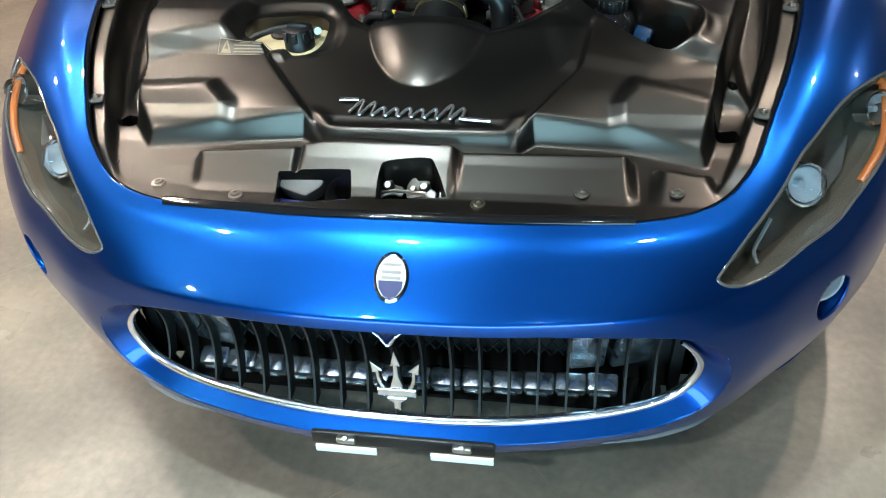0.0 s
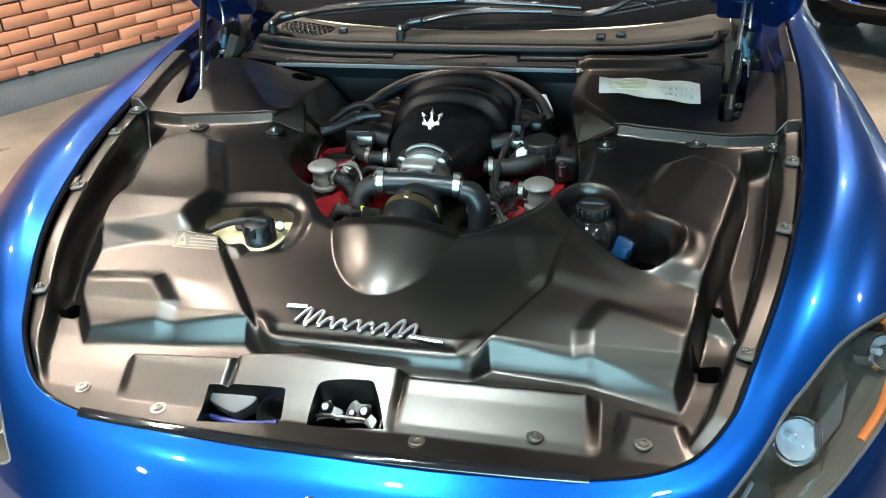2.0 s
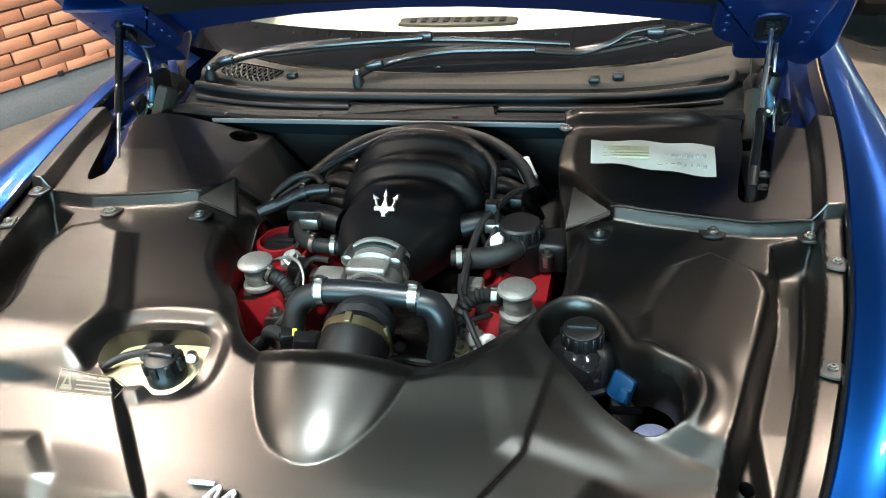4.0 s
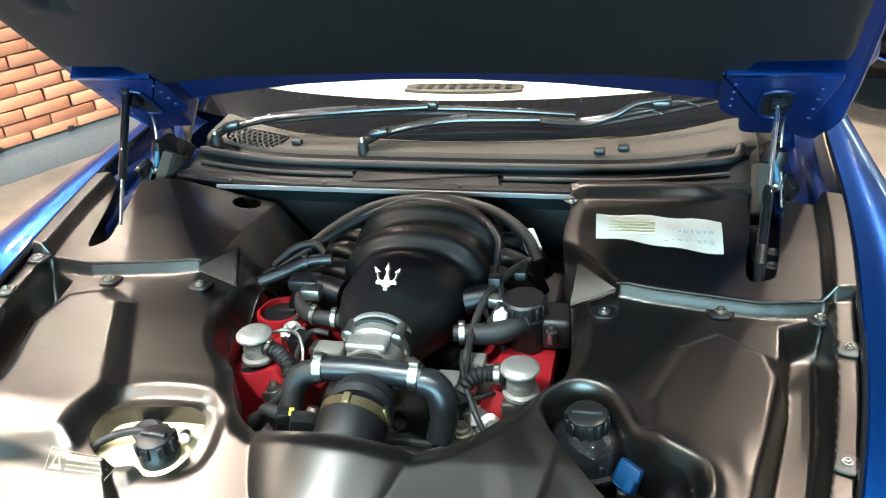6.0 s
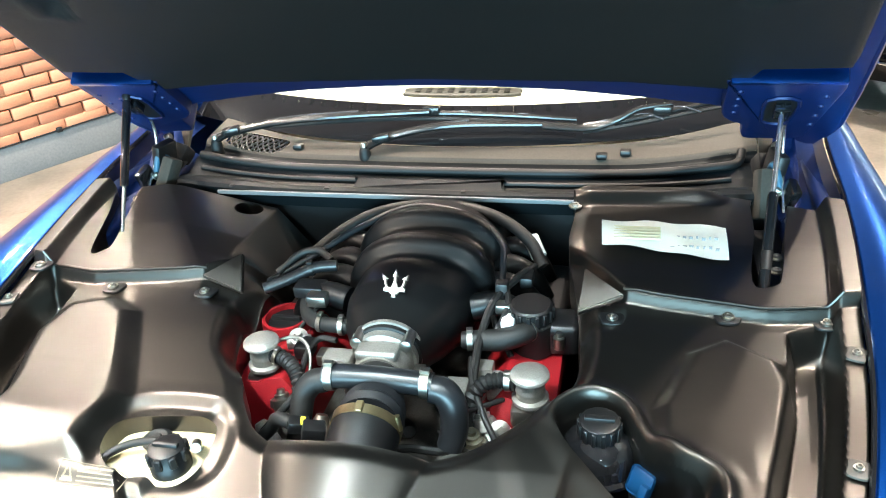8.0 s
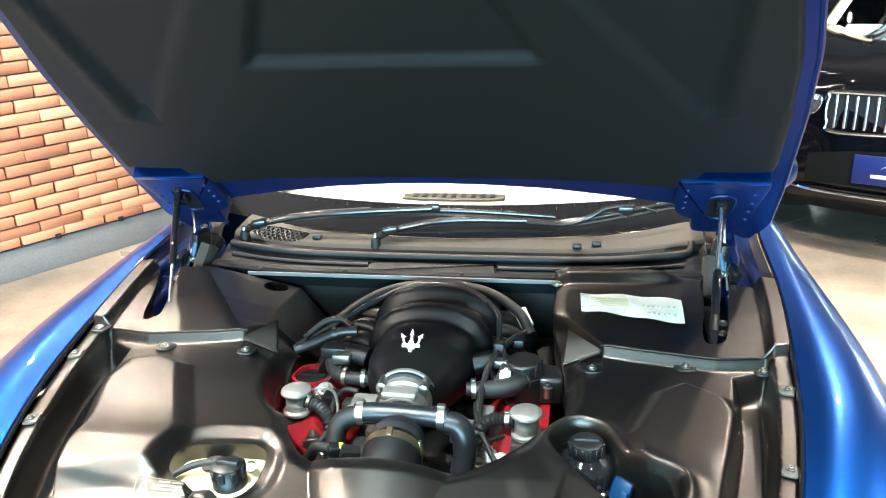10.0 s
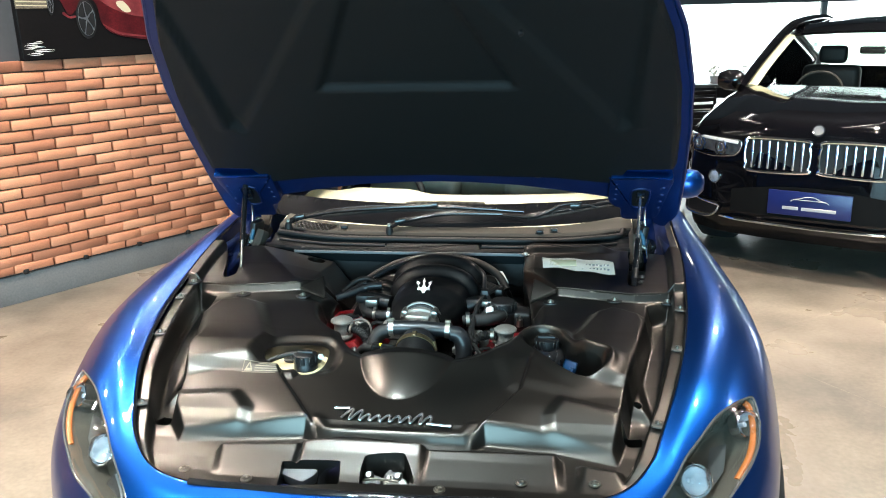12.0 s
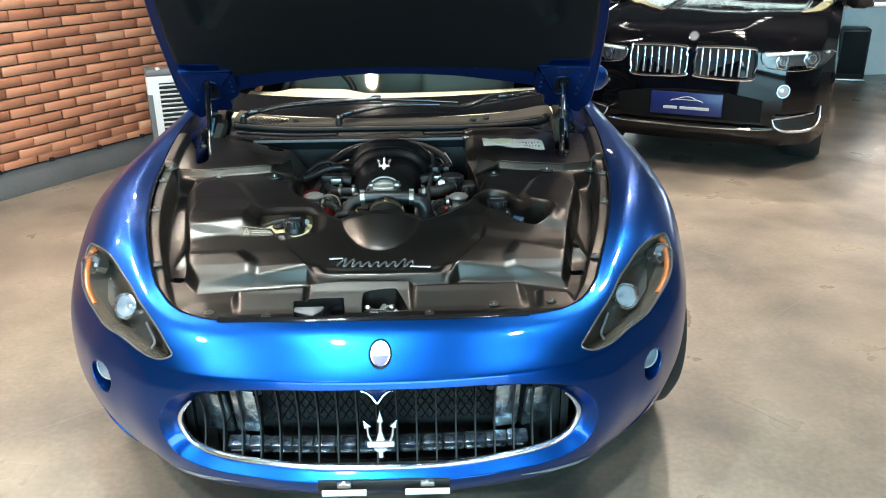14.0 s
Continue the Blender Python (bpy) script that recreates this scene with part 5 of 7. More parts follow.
# cam covers, red on both banks
for s in (-1, 1):
    def bank(A, B, s=s):
        x = s * (.135 + .115 * B)
        y = .895 + .24 * A
        z = .622 + .115 * np.sin(np.clip(B, 0, 1) * math.pi * .55 + .25) + 0 * A
        z = z - .05 * step(A, .08, 0.0) + .012 * np.exp(-((B - .55) / .12) ** 2)
        return x, y, z
    ep("cam_cover", sheet(bank, np.linspace(0, 1, 40), np.linspace(0, 1.35, 24), skirt=(0, 0, -.12)), M_RED, "red crackle-finish cam cover", angle=50)
    # silver air valve in front
    cx, cy = (-.240, .942) if s < 0 else (.250, .908)
    prof = [(0, .808), (.020, .808), (.026, .805), (.032, .801), (.033, .797), (.030, .793), (.026, .791), (.024, .788), (.024, .776), (.025, .774), (.025, .768), (.024, .766), (.024, .757), (.031, .754), (.031, .748), (.022, .744), (.016, .738), (.016, .70)]
    v = ep("air_valve", lathe(bmesh.new(), prof, pose(cx, cy, 0), 36), M_ALU, "silver vacuum air valve")
    ep("valve_base", box(bmesh.new(), cx - .032, cx + .032, cy - .025, cy + .025, .70, .738, .008), M_STEEL)
hose("valve_hose", [(-.218, .935, .777), (-.190, .925, .776), (-.165, .905, .770), (-.152, .885, .755), (-.150, .87, .72)], .013, M_RUBBER, "ribbed rubber hose", seg=12, ribs=13, rib=.12)
clamp((-.205, .930, .777), (-.18, .92, .776), .0145, M_STEEL, .008)
hose("valve_hose", [(.228, .905, .780), (.200, .912, .779), (.172, .910, .770), (.152, .895, .745), (.148, .88, .70)], .013, M_RUBBER, "ribbed rubber hose", seg=12, ribs=13, rib=.12)
clamp((.214, .908, .78), (.19, .91, .778), .0145, M_STEEL, .010)
hose("valve_pipe", [(-.222, .965, .785), (-.190, .972, .792), (-.165, .965, .785), (-.152, .945, .765), (-.150, .92, .74)], .0035, M_STEEL, "", seg=8)
# oil filler on the right bank, red ring on the left
ep("filler_ring", lathe(bmesh.new(), [(.046, .715), (.049, .765), (.047, .774), (.041, .774), (.039, .752), (0, .751)], pose(-.250, 1.072, -.008), 36), M_RED, "red filler neck")
bm = lathe(bmesh.new(), [(0, .766), (.035, .766), (.037, .760), (.037, .745)], pose(-.250, 1.072, -.008), 30)
box(bm, -.280, -.220, 1.067, 1.077, .754, .766, .002)
ep("filler_plug", bm, M_PLASTIC, "black plug with a grip bar")
bm = lathe(bmesh.new(), [(0, .833), (.035, .833), (.039, .829), (.039, .804), (.045, .801), (.046, .74)], pose(.232, 1.078, -.008), 40)
oil_cap = ep("oil_cap", bm, M_PLASTIC, "black ribbed oil filler cap")
for a in range(16):
    ep("grip_rib", box(bmesh.new(), .036, .043, -.004, .004, .806, .828, .001, 1, pose(.232, 1.078, -.008, 0, 0, a * 22.5)), M_PLASTIC, parent=oil_cap)
bm = bmesh.new()
box(bm, .26, .32, 1.05, 1.12, .73, .795, .012, 3)
ep("oil_separator", bm, M_PLASTIC)
ep("separator_bolt", lathe(bmesh.new(), [(0, .014), (.005, .014), (.006, .011), (.006, .004), (.010, .003), (.010, -.02)], pose(.285, 1.045, .775), 14), M_STEEL)
hose("breather_hose", [(.245, 1.07, .785), (.225, 1.035, .79), (.190, 1.018, .785), (.150, 1.015, .782), (.115, 1.012, .782)], [.017, .020, .021, .019, .015], M_RUBBER, "", seg=14)
clamp((.130, 1.013, .782), (.11, 1.01, .782), .0185, M_STEEL)
clamp((.228, 1.045, .790), (.235, 1.06, .788), .0215, M_STEEL, .008)
hose("breather_hose", [(-.215, 1.125, .80), (-.205, 1.08, .79), (-.185, 1.045, .785), (-.150, 1.024, .788), (-.115, 1.018, .79), (-.09, 1.02, .79)], .0145, M_RUBBER, "", seg=12)
clamp((-.155, 1.026, .788), (-.13, 1.02, .789), .0165, M_STEEL, .009)
clamp((-.112, 1.018, .79), (-.09, 1.018, .79), .0165, M_STEEL, .009)
# runners and pipes round the back of the plenum
hose("top_pipe", [(-.31, 1.14, .80), (-.22, 1.19, .838), (-.15, 1.25, .866), (-.06, 1.31, .889), (.03, 1.315, .890), (.11, 1.28, .878), (.158, 1.225, .866), (.168, 1.175, .850), (.172, 1.12, .82)], .0066, M_GLOSSHOSE, "thin black pipe over the plenum", seg=10)
hose("top_hose", [(-.26, 1.24, .80), (-.20, 1.30, .835), (-.12, 1.345, .862), (.0, 1.365, .872), (.12, 1.335, .868), (.20, 1.29, .84), (.235, 1.25, .80)], .0125, M_RUBBER, "", seg=12)
ep("tag", lathe(bmesh.new(), [(0, 0), (.016, 0), (.016, .045), (0, .045)], along((.205, 1.302, .836), (.232, 1.262, .80)), 18), M_WHITE, "white printed tag on a hose")
for k in range(4):
    y = 1.09 + k * .07
    for s in (-1, 1):
        hose("runner", [(s * .12, y, .80 - .004 * k), (s * .17, y + .01, .805), (s * .215, y + .015, .775), (s * .24, y + .015, .72)], [.026, .024, .022, .022], M_PLENUM, "", seg=12)
hose("fuel_pipe", [(-.295, 1.09, .815), (-.25, 1.115, .825), (-.205, 1.14, .838), (-.16, 1.15, .84)], .0115, M_GLOSSHOSE, "", seg=10)
hose("fuel_pipe", [(-.29, 1.15, .815), (-.25, 1.185, .842), (-.21, 1.19, .848), (-.18, 1.17, .838)], .008, M_RUBBER, "", seg=10)
clamp((-.21, 1.138, .836), (-.19, 1.142, .838), .0125, M_PLASTIC)
hose("loom", [(.165, .80, .66), (.150, .93, .76), (.152, 1.03, .80), (.168, 1.09, .825), (.20, 1.15, .835), (.225, 1.20, .83)], .0075, M_RUBBER, "", seg=8)
hose("loom", [(.235, 1.0, .70), (.20, 1.03, .74), (.17, 1.06, .78), (.155, 1.10, .80)], .006, M_RUBBER, "", seg=8)
hose("loom", [(-.12, .83, .70), (-.155, .89, .735), (-.165, .95, .76), (-.155, 1.0, .77), (-.12, 1.0, .77)], .006, M_RUBBER, "", seg=8)
hose("loom", [(.02, .78, .72), (.07, .79, .725), (.12, .80, .715), (.15, .83, .71)], .007, M_RUBBER, "", seg=8)
for x, y, z, sx, sy, sz, mt in ((.182, 1.075, .815, .014, .012, .010, M_STEEL), (.195, 1.045, .80, .012, .016, .014, M_WHITE), (.215, 1.16, .825, .012, .02, .012, M_PLASTIC), (.175, 1.11, .83, .012, .012, .018, M_PLASTIC), (-.20, 1.10, .815, .03, .02, .012, M_PLASTIC), (-.175, 1.07, .812, .02, .015, .012, M_STEEL), (-.18, .99, .755, .016, .02, .014, M_PLASTIC), (-.135, .975, .75, .014, .016, .012, M_STEEL), (.16, .975, .745, .018, .016, .016, M_ALU), (.185, .95, .735, .014, .02, .02, M_ALU), (.12, .93, .73, .02, .02, .02, M_ALU)):
    bm = bmesh.new()
    box(bm, x - sx, x + sx, y - sy, y + sy, z - sz, z + sz, .004, 2)
    ep("bracket", bm, mt)
for i in range(26):
    x, y, z = random.uniform(-.22, .22), random.uniform(.78, 1.02), random.uniform(.62, .70)
    bm = lathe(bmesh.new(), [(0, .02), (.010, .02), (.014, .012), (.016, 0), (.016, -.03)], pose(x, y, z, random.uniform(-50, 50), random.uniform(-50, 50)), 12)
    ep("fitting", bm, random.choice((M_ALU, M_STEEL, M_PLASTIC, M_ALU)))
for s in (-1, 1):
    bm = bmesh.new()
    box(bm, min(s * .15, s * .29), max(s * .15, s * .29), 1.14, 1.38, .60, .735, .02, 3)
    ep("rear_head_cover", bm, M_PLASTIC)
for k, (x, y, z, a) in enumerate(((.135, .885, .735, 20), (.175, .875, .725, -30), (.205, .86, .715, 45), (.16, .845, .71, 10), (.12, .905, .745, -15), (-.16, .865, .715, 30), (-.19, .885, .72, -20), (-.145, .90, .735, 60), (.225, .955, .745, 10), (-.20, 1.01, .765, 25))):
    bm = lathe(bmesh.new(), [(0, .018), (.007, .018), (.008, .010), (.013, .009), (.013, .002), (.018, .001), (.018, -.02)], pose(x, y, z, a, a * .6), 14)
    box(bm, -.024, .024, -.009, .009, -.024, -.006, .003, 2, pose(x, y, z, a * .5, 0, a))
    ep("casting", bm, (M_ALU, M_ALU, M_STEEL, M_VALVE)[k % 4])
for k, pts in enumerate((((.10, .86, .70), (.14, .87, .735), (.19, .90, .74), (.215, .93, .73)), ((.21, .83, .70), (.18, .86, .74), (.15, .92, .765), (.14, .97, .775)), ((-.21, .83, .69), (-.17, .85, .73), (-.14, .88, .76)), ((-.22, 1.02, .75), (-.19, 1.04, .785), (-.17, 1.09, .80), (-.18, 1.14, .80)), ((.14, 1.0, .77), (.17, 1.02, .79), (.19, 1.07, .82), (.18, 1.13, .835)))):
    hose("loom", list(pts), .0045 + .001 * (k % 3), M_RUBBER, "", seg=8)
bm = bmesh.new()
box(bm, -.23, .24, .76, 1.30, .52, .655, .03, 3)
ep("engine_block", bm, M_ALU_SHADE, "shade-darkened cast aluminium block", angle=30)
bm = bmesh.new()
box(bm, -.30, .33, .685, .765, .675, .690, .004)
ep("radiator_top", bm, M_ALU, "bare aluminium cross panel")

# ---- coolant tank and power steering reservoir in the cover's openings ----
tank = thing("coolant_tank", "yellowed plastic coolant tank with a black cap", "coolant tank", (-.30, .67, .693))
bm = bmesh.new()
box(bm, -.10, .10, -.075, .075, -.10, .085, .03, 4)
part("tank_body", bm, M_TANK, tank)
bm = lathe(bmesh.new(), [(0, .128), (.022, .128), (.027, .125), (.028, .105), (.031, .10), (.031, .085)], pose(.038, -.022, 0), 30)
box(bm, .018, .060, -.027, -.017, .124, .134, .003, 2)
cap = part("cap", bm, M_PLASTIC, tank, "black ribbed filler cap")
for a in range(8):
    part("grip_rib", box(bmesh.new(), .025, .032, -.006, .006, .103, .124, .002, 1, pose(.038, -.022, 0, 0, 0, a * 45)), M_PLASTIC, cap)
part("grommet", lathe(bmesh.new(), [(0, .094), (.007, .094), (.009, .090), (.017, .093), (.024, .089), (.024, .083)], pose(-.015, .028, 0), 28), M_RUBBER, tank)
part("overflow_hose", tube(bmesh.new(), [(.024, -.006, .118), (-.005, -.006, .116), (-.040, -.012, .108), (-.066, -.03, .10), (-.078, -.05, .085)], .0065, 10), M_RUBBER, tank)
part("pipe_stub", tube(bmesh.new(), [(.062, .020, .088), (.068, .010, .105), (.074, -.004, .110)], .008, 12), M_STEEL, tank)
res = thing("steering_reservoir", "round gloss black fluid reservoir with a ribbed cap", "fluid reservoir", (.368, .778, .632))
part("bowl", lathe(bmesh.new(), [(0, 0), (.04, 0), (.05, .03), (.054, .10), (.058, .112), (.063, .115), (.063, .121), (.057, .124), (.055, .140), (.050, .157), (.040, .168), (.030, .173), (.028, .176)], None, 40), M_GLOSSBLK, res)
bm = lathe(bmesh.new(), [(0, .199), (.025, .199), (.029, .197), (.030, .170)], None, 36)
box(bm, -.022, .022, -.005, .005, .196, .204, .0015)
cap = part("cap", bm, M_PLASTIC, res)
for a in range(14):
    part("grip_rib", box(bmesh.new(), .0285, .0325, -.0035, .0035, .172, .195, .001, 1, pose(0, 0, 0, 0, 0, a * 360 / 14)), M_PLASTIC, cap)
bm = bmesh.new()
box(bm, .045, .095, -.06, .0, .085, .105, .008, 2)
part("bracket", bm, M_PLASTIC, res)
part("bleed_screw", lathe(bmesh.new(), [(0, .012), (.008, .012), (.009, 0), (.012, 0), (.012, -.01)], pose(.078, -.045, .108), 14), M_BRASS, res)
bottle = thing("washer_bottle", "dark blue bottle with a pale cap below the cover opening", "bottle", (.475, .660, .550))
part("bottle_body", lathe(bmesh.new(), [(0, 0), (.040, 0), (.046, .008), (.046, .135), (.040, .150), (.022, .160), (.020, .175), (0, .176)], None, 28), M_NAVY, bottle)
part("cap", lathe(bmesh.new(), [(0, .190), (.024, .190), (.028, .187), (.028, .165)], None, 24), M_LILAC, bottle, "pale lilac cap")
# small tilted blue plate with a tab, near the far edge of the opening
bm = bmesh.new()
box(bm, -.020, .020, -.003, .003, -.030, .012, .006, 2, bottle.matrix_basis.inverted() @ pose(.431, .726, .777, -24, 0, -42))
box(bm, .006, .020, -.012, .003, -.024, -.004, .003, 2, bottle.matrix_basis.inverted() @ pose(.431, .726, .777, -24, 0, -42))
part("blue_plate", bm, M_CYAN, bottle, "small blue plate beside the reservoir")
bm = bmesh.new()
box(bm, .02, .045, -.11, -.07, .08, .085, .002)
part("plate", bm, M_STEEL, bottle)

# ---- bonnet catch behind the two front windows ----
catch = thing("bonnet_catch", "zinc bonnet latch behind a window in the cover", "latch", (.005, .332, .625))
for x, turn in ((-.034, 10), (.032, -16)):
    bm = prism(bmesh.new(), spline([(-.028, -.012), (-.020, -.024), (.006, -.016), (.026, -.020), (.030, -.004), (.014, .004), (.008, .016), (-.012, .012), (-.020, .018), (-.028, .004)], 3, True), 0, .006, .002, pose(x, -.002, .036, 34, 0, turn))
    plate = part("latch_plate", bm, M_ZINC, catch, "bright zinc latch plate")
    part("rivet", lathe(bmesh.new(), [(0, .012), (.006, .012), (.009, .008), (.011, .003), (.011, 0)], pose(x + .004, -.004, .040, 34), 16), M_ZINC, plate)
    part("rivet", lathe(bmesh.new(), [(0, .010), (.004, .010), (.006, .006), (.006, 0)], pose(x - .016, -.008, .038, 34), 14), M_ZINC, plate)
    part("side_plate", box(bmesh.new(), -.002, .002, -.024, .014, -.03, .016, .001, 1, pose(x + (.034 if x > 0 else -.034), -.006, .024, 20)), M_STEEL, catch)
bm = bmesh.new()
box(bm, -.026, .026, -.009, .009, -.004, .006, .003, 2, pose(-.016, .036, .052, 24, 0, -24))
part("lever", bm, M_NAVY, catch, "dark blue lever")
part("spring", tube(bmesh.new(), [(-.05, -.020, .035), (-.02, -.030, .050), (.01, -.030, .050), (.04, -.022, .042)], .003, 8), M_STEEL, catch)
bm = bmesh.new()
box(bm, -.07, .07, .075, .083, -.02, .060, .004)
part("back_plate", bm, M_PLASTIC, catch)
for x in (-.02, .025):
    part("spring_coil", tube(bmesh.new(), [(x, .066, .0), (x, .066, .056)], .009, 10, smooth=10, ribs=10, rib=.3), M_RUBBER, catch)
horn = thing("horn", "grey horn cover behind a window in the cover", "horn", (-.160, .328, .615))
bm = prism(bmesh.new(), spline([(-.066, -.004), (-.050, .014), (.020, .034), (.030, .030), (.034, -.004), (.016, -.028), (.0, -.034), (-.050, -.022)], 3, True), 0, .030, .006, pose(-.016, .004, .040, 24, 4, -6))
part("horn_cover", bm, M_HORN, horn, "pale grey wedge-shaped cover")
part("trumpet", lathe(bmesh.new(), [(.008, -.06), (.012, -.03), (.022, .0), (.036, .025), (.038, .028), (.034, .026), (.02, .004), (0, -.02)], pose(.055, .0, .03, 62, 20, 0), 28), M_RUBBER, horn)
part("cable", tube(bmesh.new(), [(-.078, -.030, .034), (-.04, -.040, .036), (.01, -.042, .036), (.06, -.036, .040)], .005, 8), M_NAVY, horn, "dark blue cable")
bm = bmesh.new()
box(bm, -.016, .026, -.010, .006, -.003, .004, .002, 1, pose(.040, -.050, .036, 10, 0, -8))
part("tag", bm, M_VIOLET, horn, "violet plastic tag")
bm = bmesh.new()
box(bm, -.085, .085, .056, .064, -.02, .055, .004)
part("back_plate", bm, M_PLASTIC, horn)

# ---- paper left on the rear panel ----
paper = thing("paper_sheet", "creased white printed sheet lying on the black cover", "paper", (.462, 1.215, 0))
pz = lambda x, y: cover_z(x, y) + .004
bm = bmesh.new()
NX, NY = 24, 10
g = [[None] * (NY + 1) for _ in range(NX + 1)]
for i in range(NX + 1):
    for j in range(NY + 1):
        s, t = i / NX, j / NY
        lo = np.array((.352 + .219 * s, 1.160 - .011 * s + .003 * math.sin(s * 6)))
        hi = np.array((.348 + .224 * s, 1.236 + .006 * math.sin(s * 3.1) + .012 * s))
        p = lo + (hi - lo) * t
        z = pz(*p) + .004 * math.sin(s * 7 + t * 2) ** 2 + .014 * (1 - s)
        g[i][j] = bm.verts.new((p[0] - .462, p[1] - 1.215, z))
for i in range(NX):
    for j in range(NY):
        bm.faces.new((g[i][j], g[i + 1][j], g[i + 1][j + 1], g[i][j + 1]))
base = part("sheet", bm, M_PAPER, paper)
top_at = lambda x, y: pz(x, y) + .010
for i in range(16):
    x = .475 + (i % 8) * .011
    y = 1.172 + (i // 8) * .028 + random.uniform(-.004, .004)
    bm = bmesh.new()
    w = random.uniform(.0015, .004)
    box(bm, x - w - .462, x + w - .462, y - .0006 - 1.215, y + .0006 - 1.215, pz(x, y) + .004, pz(x, y) + .0095, 0, 1)
    part("print_mark", bm, M_INK, paper, "", False)
for i in range(5):
    bm = bmesh.new()
    y = 1.182 + i * .009
    box(bm, .372 - .462, .455 - .462, y - .0008 - 1.215, y + .0008 - 1.215, pz(.41, y) + .012, pz(.41, y) + .0165, 0, 1)
    part("print_line", bm, M_BRASSP, paper, "", False)

# ---- scuttle, windscreen, wipers ----
scuttle = thing("scuttle_tray", "black plastic scuttle tray under the windscreen", "car part", (0, 1.37, 0.86))
sinv = scuttle.matrix_basis.inverted()


def sp(name, bm, mat, label="", **k):
    bmesh.ops.transform(bm, matrix=sinv, verts=bm.verts)
    return part(name, bm, mat, scuttle, label, **k)


TRAY = [(1.385, .845), (1.378, .880), (1.384, .888), (1.400, .890), (1.425, .880), (1.445, .886), (1.462, .900), (1.480, .896), (1.492, .905), (1.505, .920), (1.528, .925), (1.548, .929), (1.565, .916)]
TRAY_T = np.linspace(0, 1, len(TRAY))


def tray(A, B):
    y = np.interp(B, TRAY_T, [p[0] for p in TRAY])
    z = np.interp(B, TRAY_T, [p[1] for p in TRAY])
    back = .05 * np.clip((np.abs(A) - .35) / .3, 0, 1) ** 2 * step(B, .2, .7)
    return A, y + back + .04 * A * A + .26 * A * A * step(B, .72, 1.0), z + .012 * np.clip((np.abs(A) - .3) / .3, 0, 1) ** 2


VENT = spline([(-.575, .80), (-.56, .745), (-.50, .725), (-.44, .735), (-.415, .78), (-.408, .85), (-.43, .87), (-.53, .865)], 4, True)
sp("tray", sheet(tray, np.linspace(-.63, .66, 120), np.linspace(0, .70, 90)), M_TRAY, angle=35)
sp("cowl_strip", sheet(tray, np.linspace(-.63, .66, 150), np.linspace(.70, 1, 60), [VENT]), M_COWL, "warm grey cowl strip under the glass", angle=35)
tr = lambda x, b: np.array([float(q[0]) for q in tray(np.array([x]), np.array([b]))])
for i in range(13):
    for sgn in (-1, 1):
        x = -.60 + i * .016
        pts = [tr(x + sgn * .022, .72) + (0, 0, -.006), tr(x + sgn * 0, .79) + (0, 0, -.004), tr(x - sgn * .022, .87) + (0, 0, -.004)]
        if -.575 < x < -.415:
            sp("vent_bar", tube(bmesh.new(), pts, .0028, 5, smooth=0), M_RUBBER)
bm = bmesh.new()
box(bm, -.60, -.40, 1.44, 1.60, .86, .87)
sp("vent_floor", bm, M_RUBBER, "", smooth=False)
sp("tray_seal", tube(bmesh.new(), [tr(x, .50) + (0, 0, .006) for x in np.linspace(-.615, .60, 24)] + [tr(.62, .56) + (0, 0, .010), tr(.625, .66) + (0, 0, .014)], .0095, 10, smooth=3), M_RUBBER, "thick rubber seal")
sp("tray_seal", tube(bmesh.new(), [tr(x, .40) + (0, 0, .003) for x in np.linspace(-.60, .60, 24)], .006, 8, smooth=2), M_RUBBER)
bm = prism(bmesh.new(), spline([(-.190, -.018), (.120, -.018), (.135, -.006), (.130, .016), (.11, .021), (-.18, .021), (-.198, .014), (-.202, -.006)], 3, True), 0, .010, .004, pose(0, 1.418, .884, 24))
sp("raised_pad", bm, M_TRAY)
bm = bmesh.new()
box(bm, -.52, .575, 1.374, 1.381, .876, .886, .002)
sp("front_lip", bm, M_GREY)
for x in (-.26, .05, .47, -.49):
    sp("push_pin", lathe(bmesh.new(), [(0, .004), (.005, .003), (.007, 0)], pose(x, 1.392, .890), 12), M_PLASTIC)
for x, b in ((-.375, .80), (.335, .76), (.385, .79)):
    p = tr(x, b)
    bm = bmesh.new()
    box(bm, -.012, .012, -.010, .010, 0, .013, .004, 2, Matrix.Translation(p))
    sp("washer_nozzle", bm, M_PLASTIC)
# windscreen glass with its dark border, seen mostly from below the bonnet
def screen(A, B):
    h = .745 - .15 * B
    x = A * h
    y = 1.575 + .62 * B + (.30 - .12 * B) * x * x
    z = .938 + .375 * B + .02 * B * (1 - A * A) + .02 * x * x
    return x, y, z


ws = part("windscreen", sheet(screen, np.linspace(-1, 1, 40), np.linspace(.10, 1, 24)), M_WSGLASS, car, "clear windscreen", angle=80)
ws.visible_shadow = False
part("screen_border", sheet(lambda A, B: screen(A, B), np.linspace(-1, 1, 50), np.linspace(-.03, .13, 6)), M_GLOSSBLK, car, "black lower border of the glass", angle=80)
for s in (-1, 1):
    pts = [np.array([float(q[0]) for q in screen(np.array([s * 1.0]), np.array([b]))]) for b in (-.02, .2, .5, .8, 1.0)]
    part("windscreen_pillar", tube(bmesh.new(), [p + np.array((s * .02, .01, 0)) for p in pts], [.035, .032, .03, .03, .03], 12), M_BLUE, car)
sc = lambda a, b, o=.0: np.array([float(q[0]) for q in screen(np.array([a]), np.array([b]))]) + np.array((0, -.5, .86)) * o

wiper_l = thing("wiper", "black wiper parked along the foot of the windscreen", "wiper", (-.584, 1.525, .94), group="wipers")
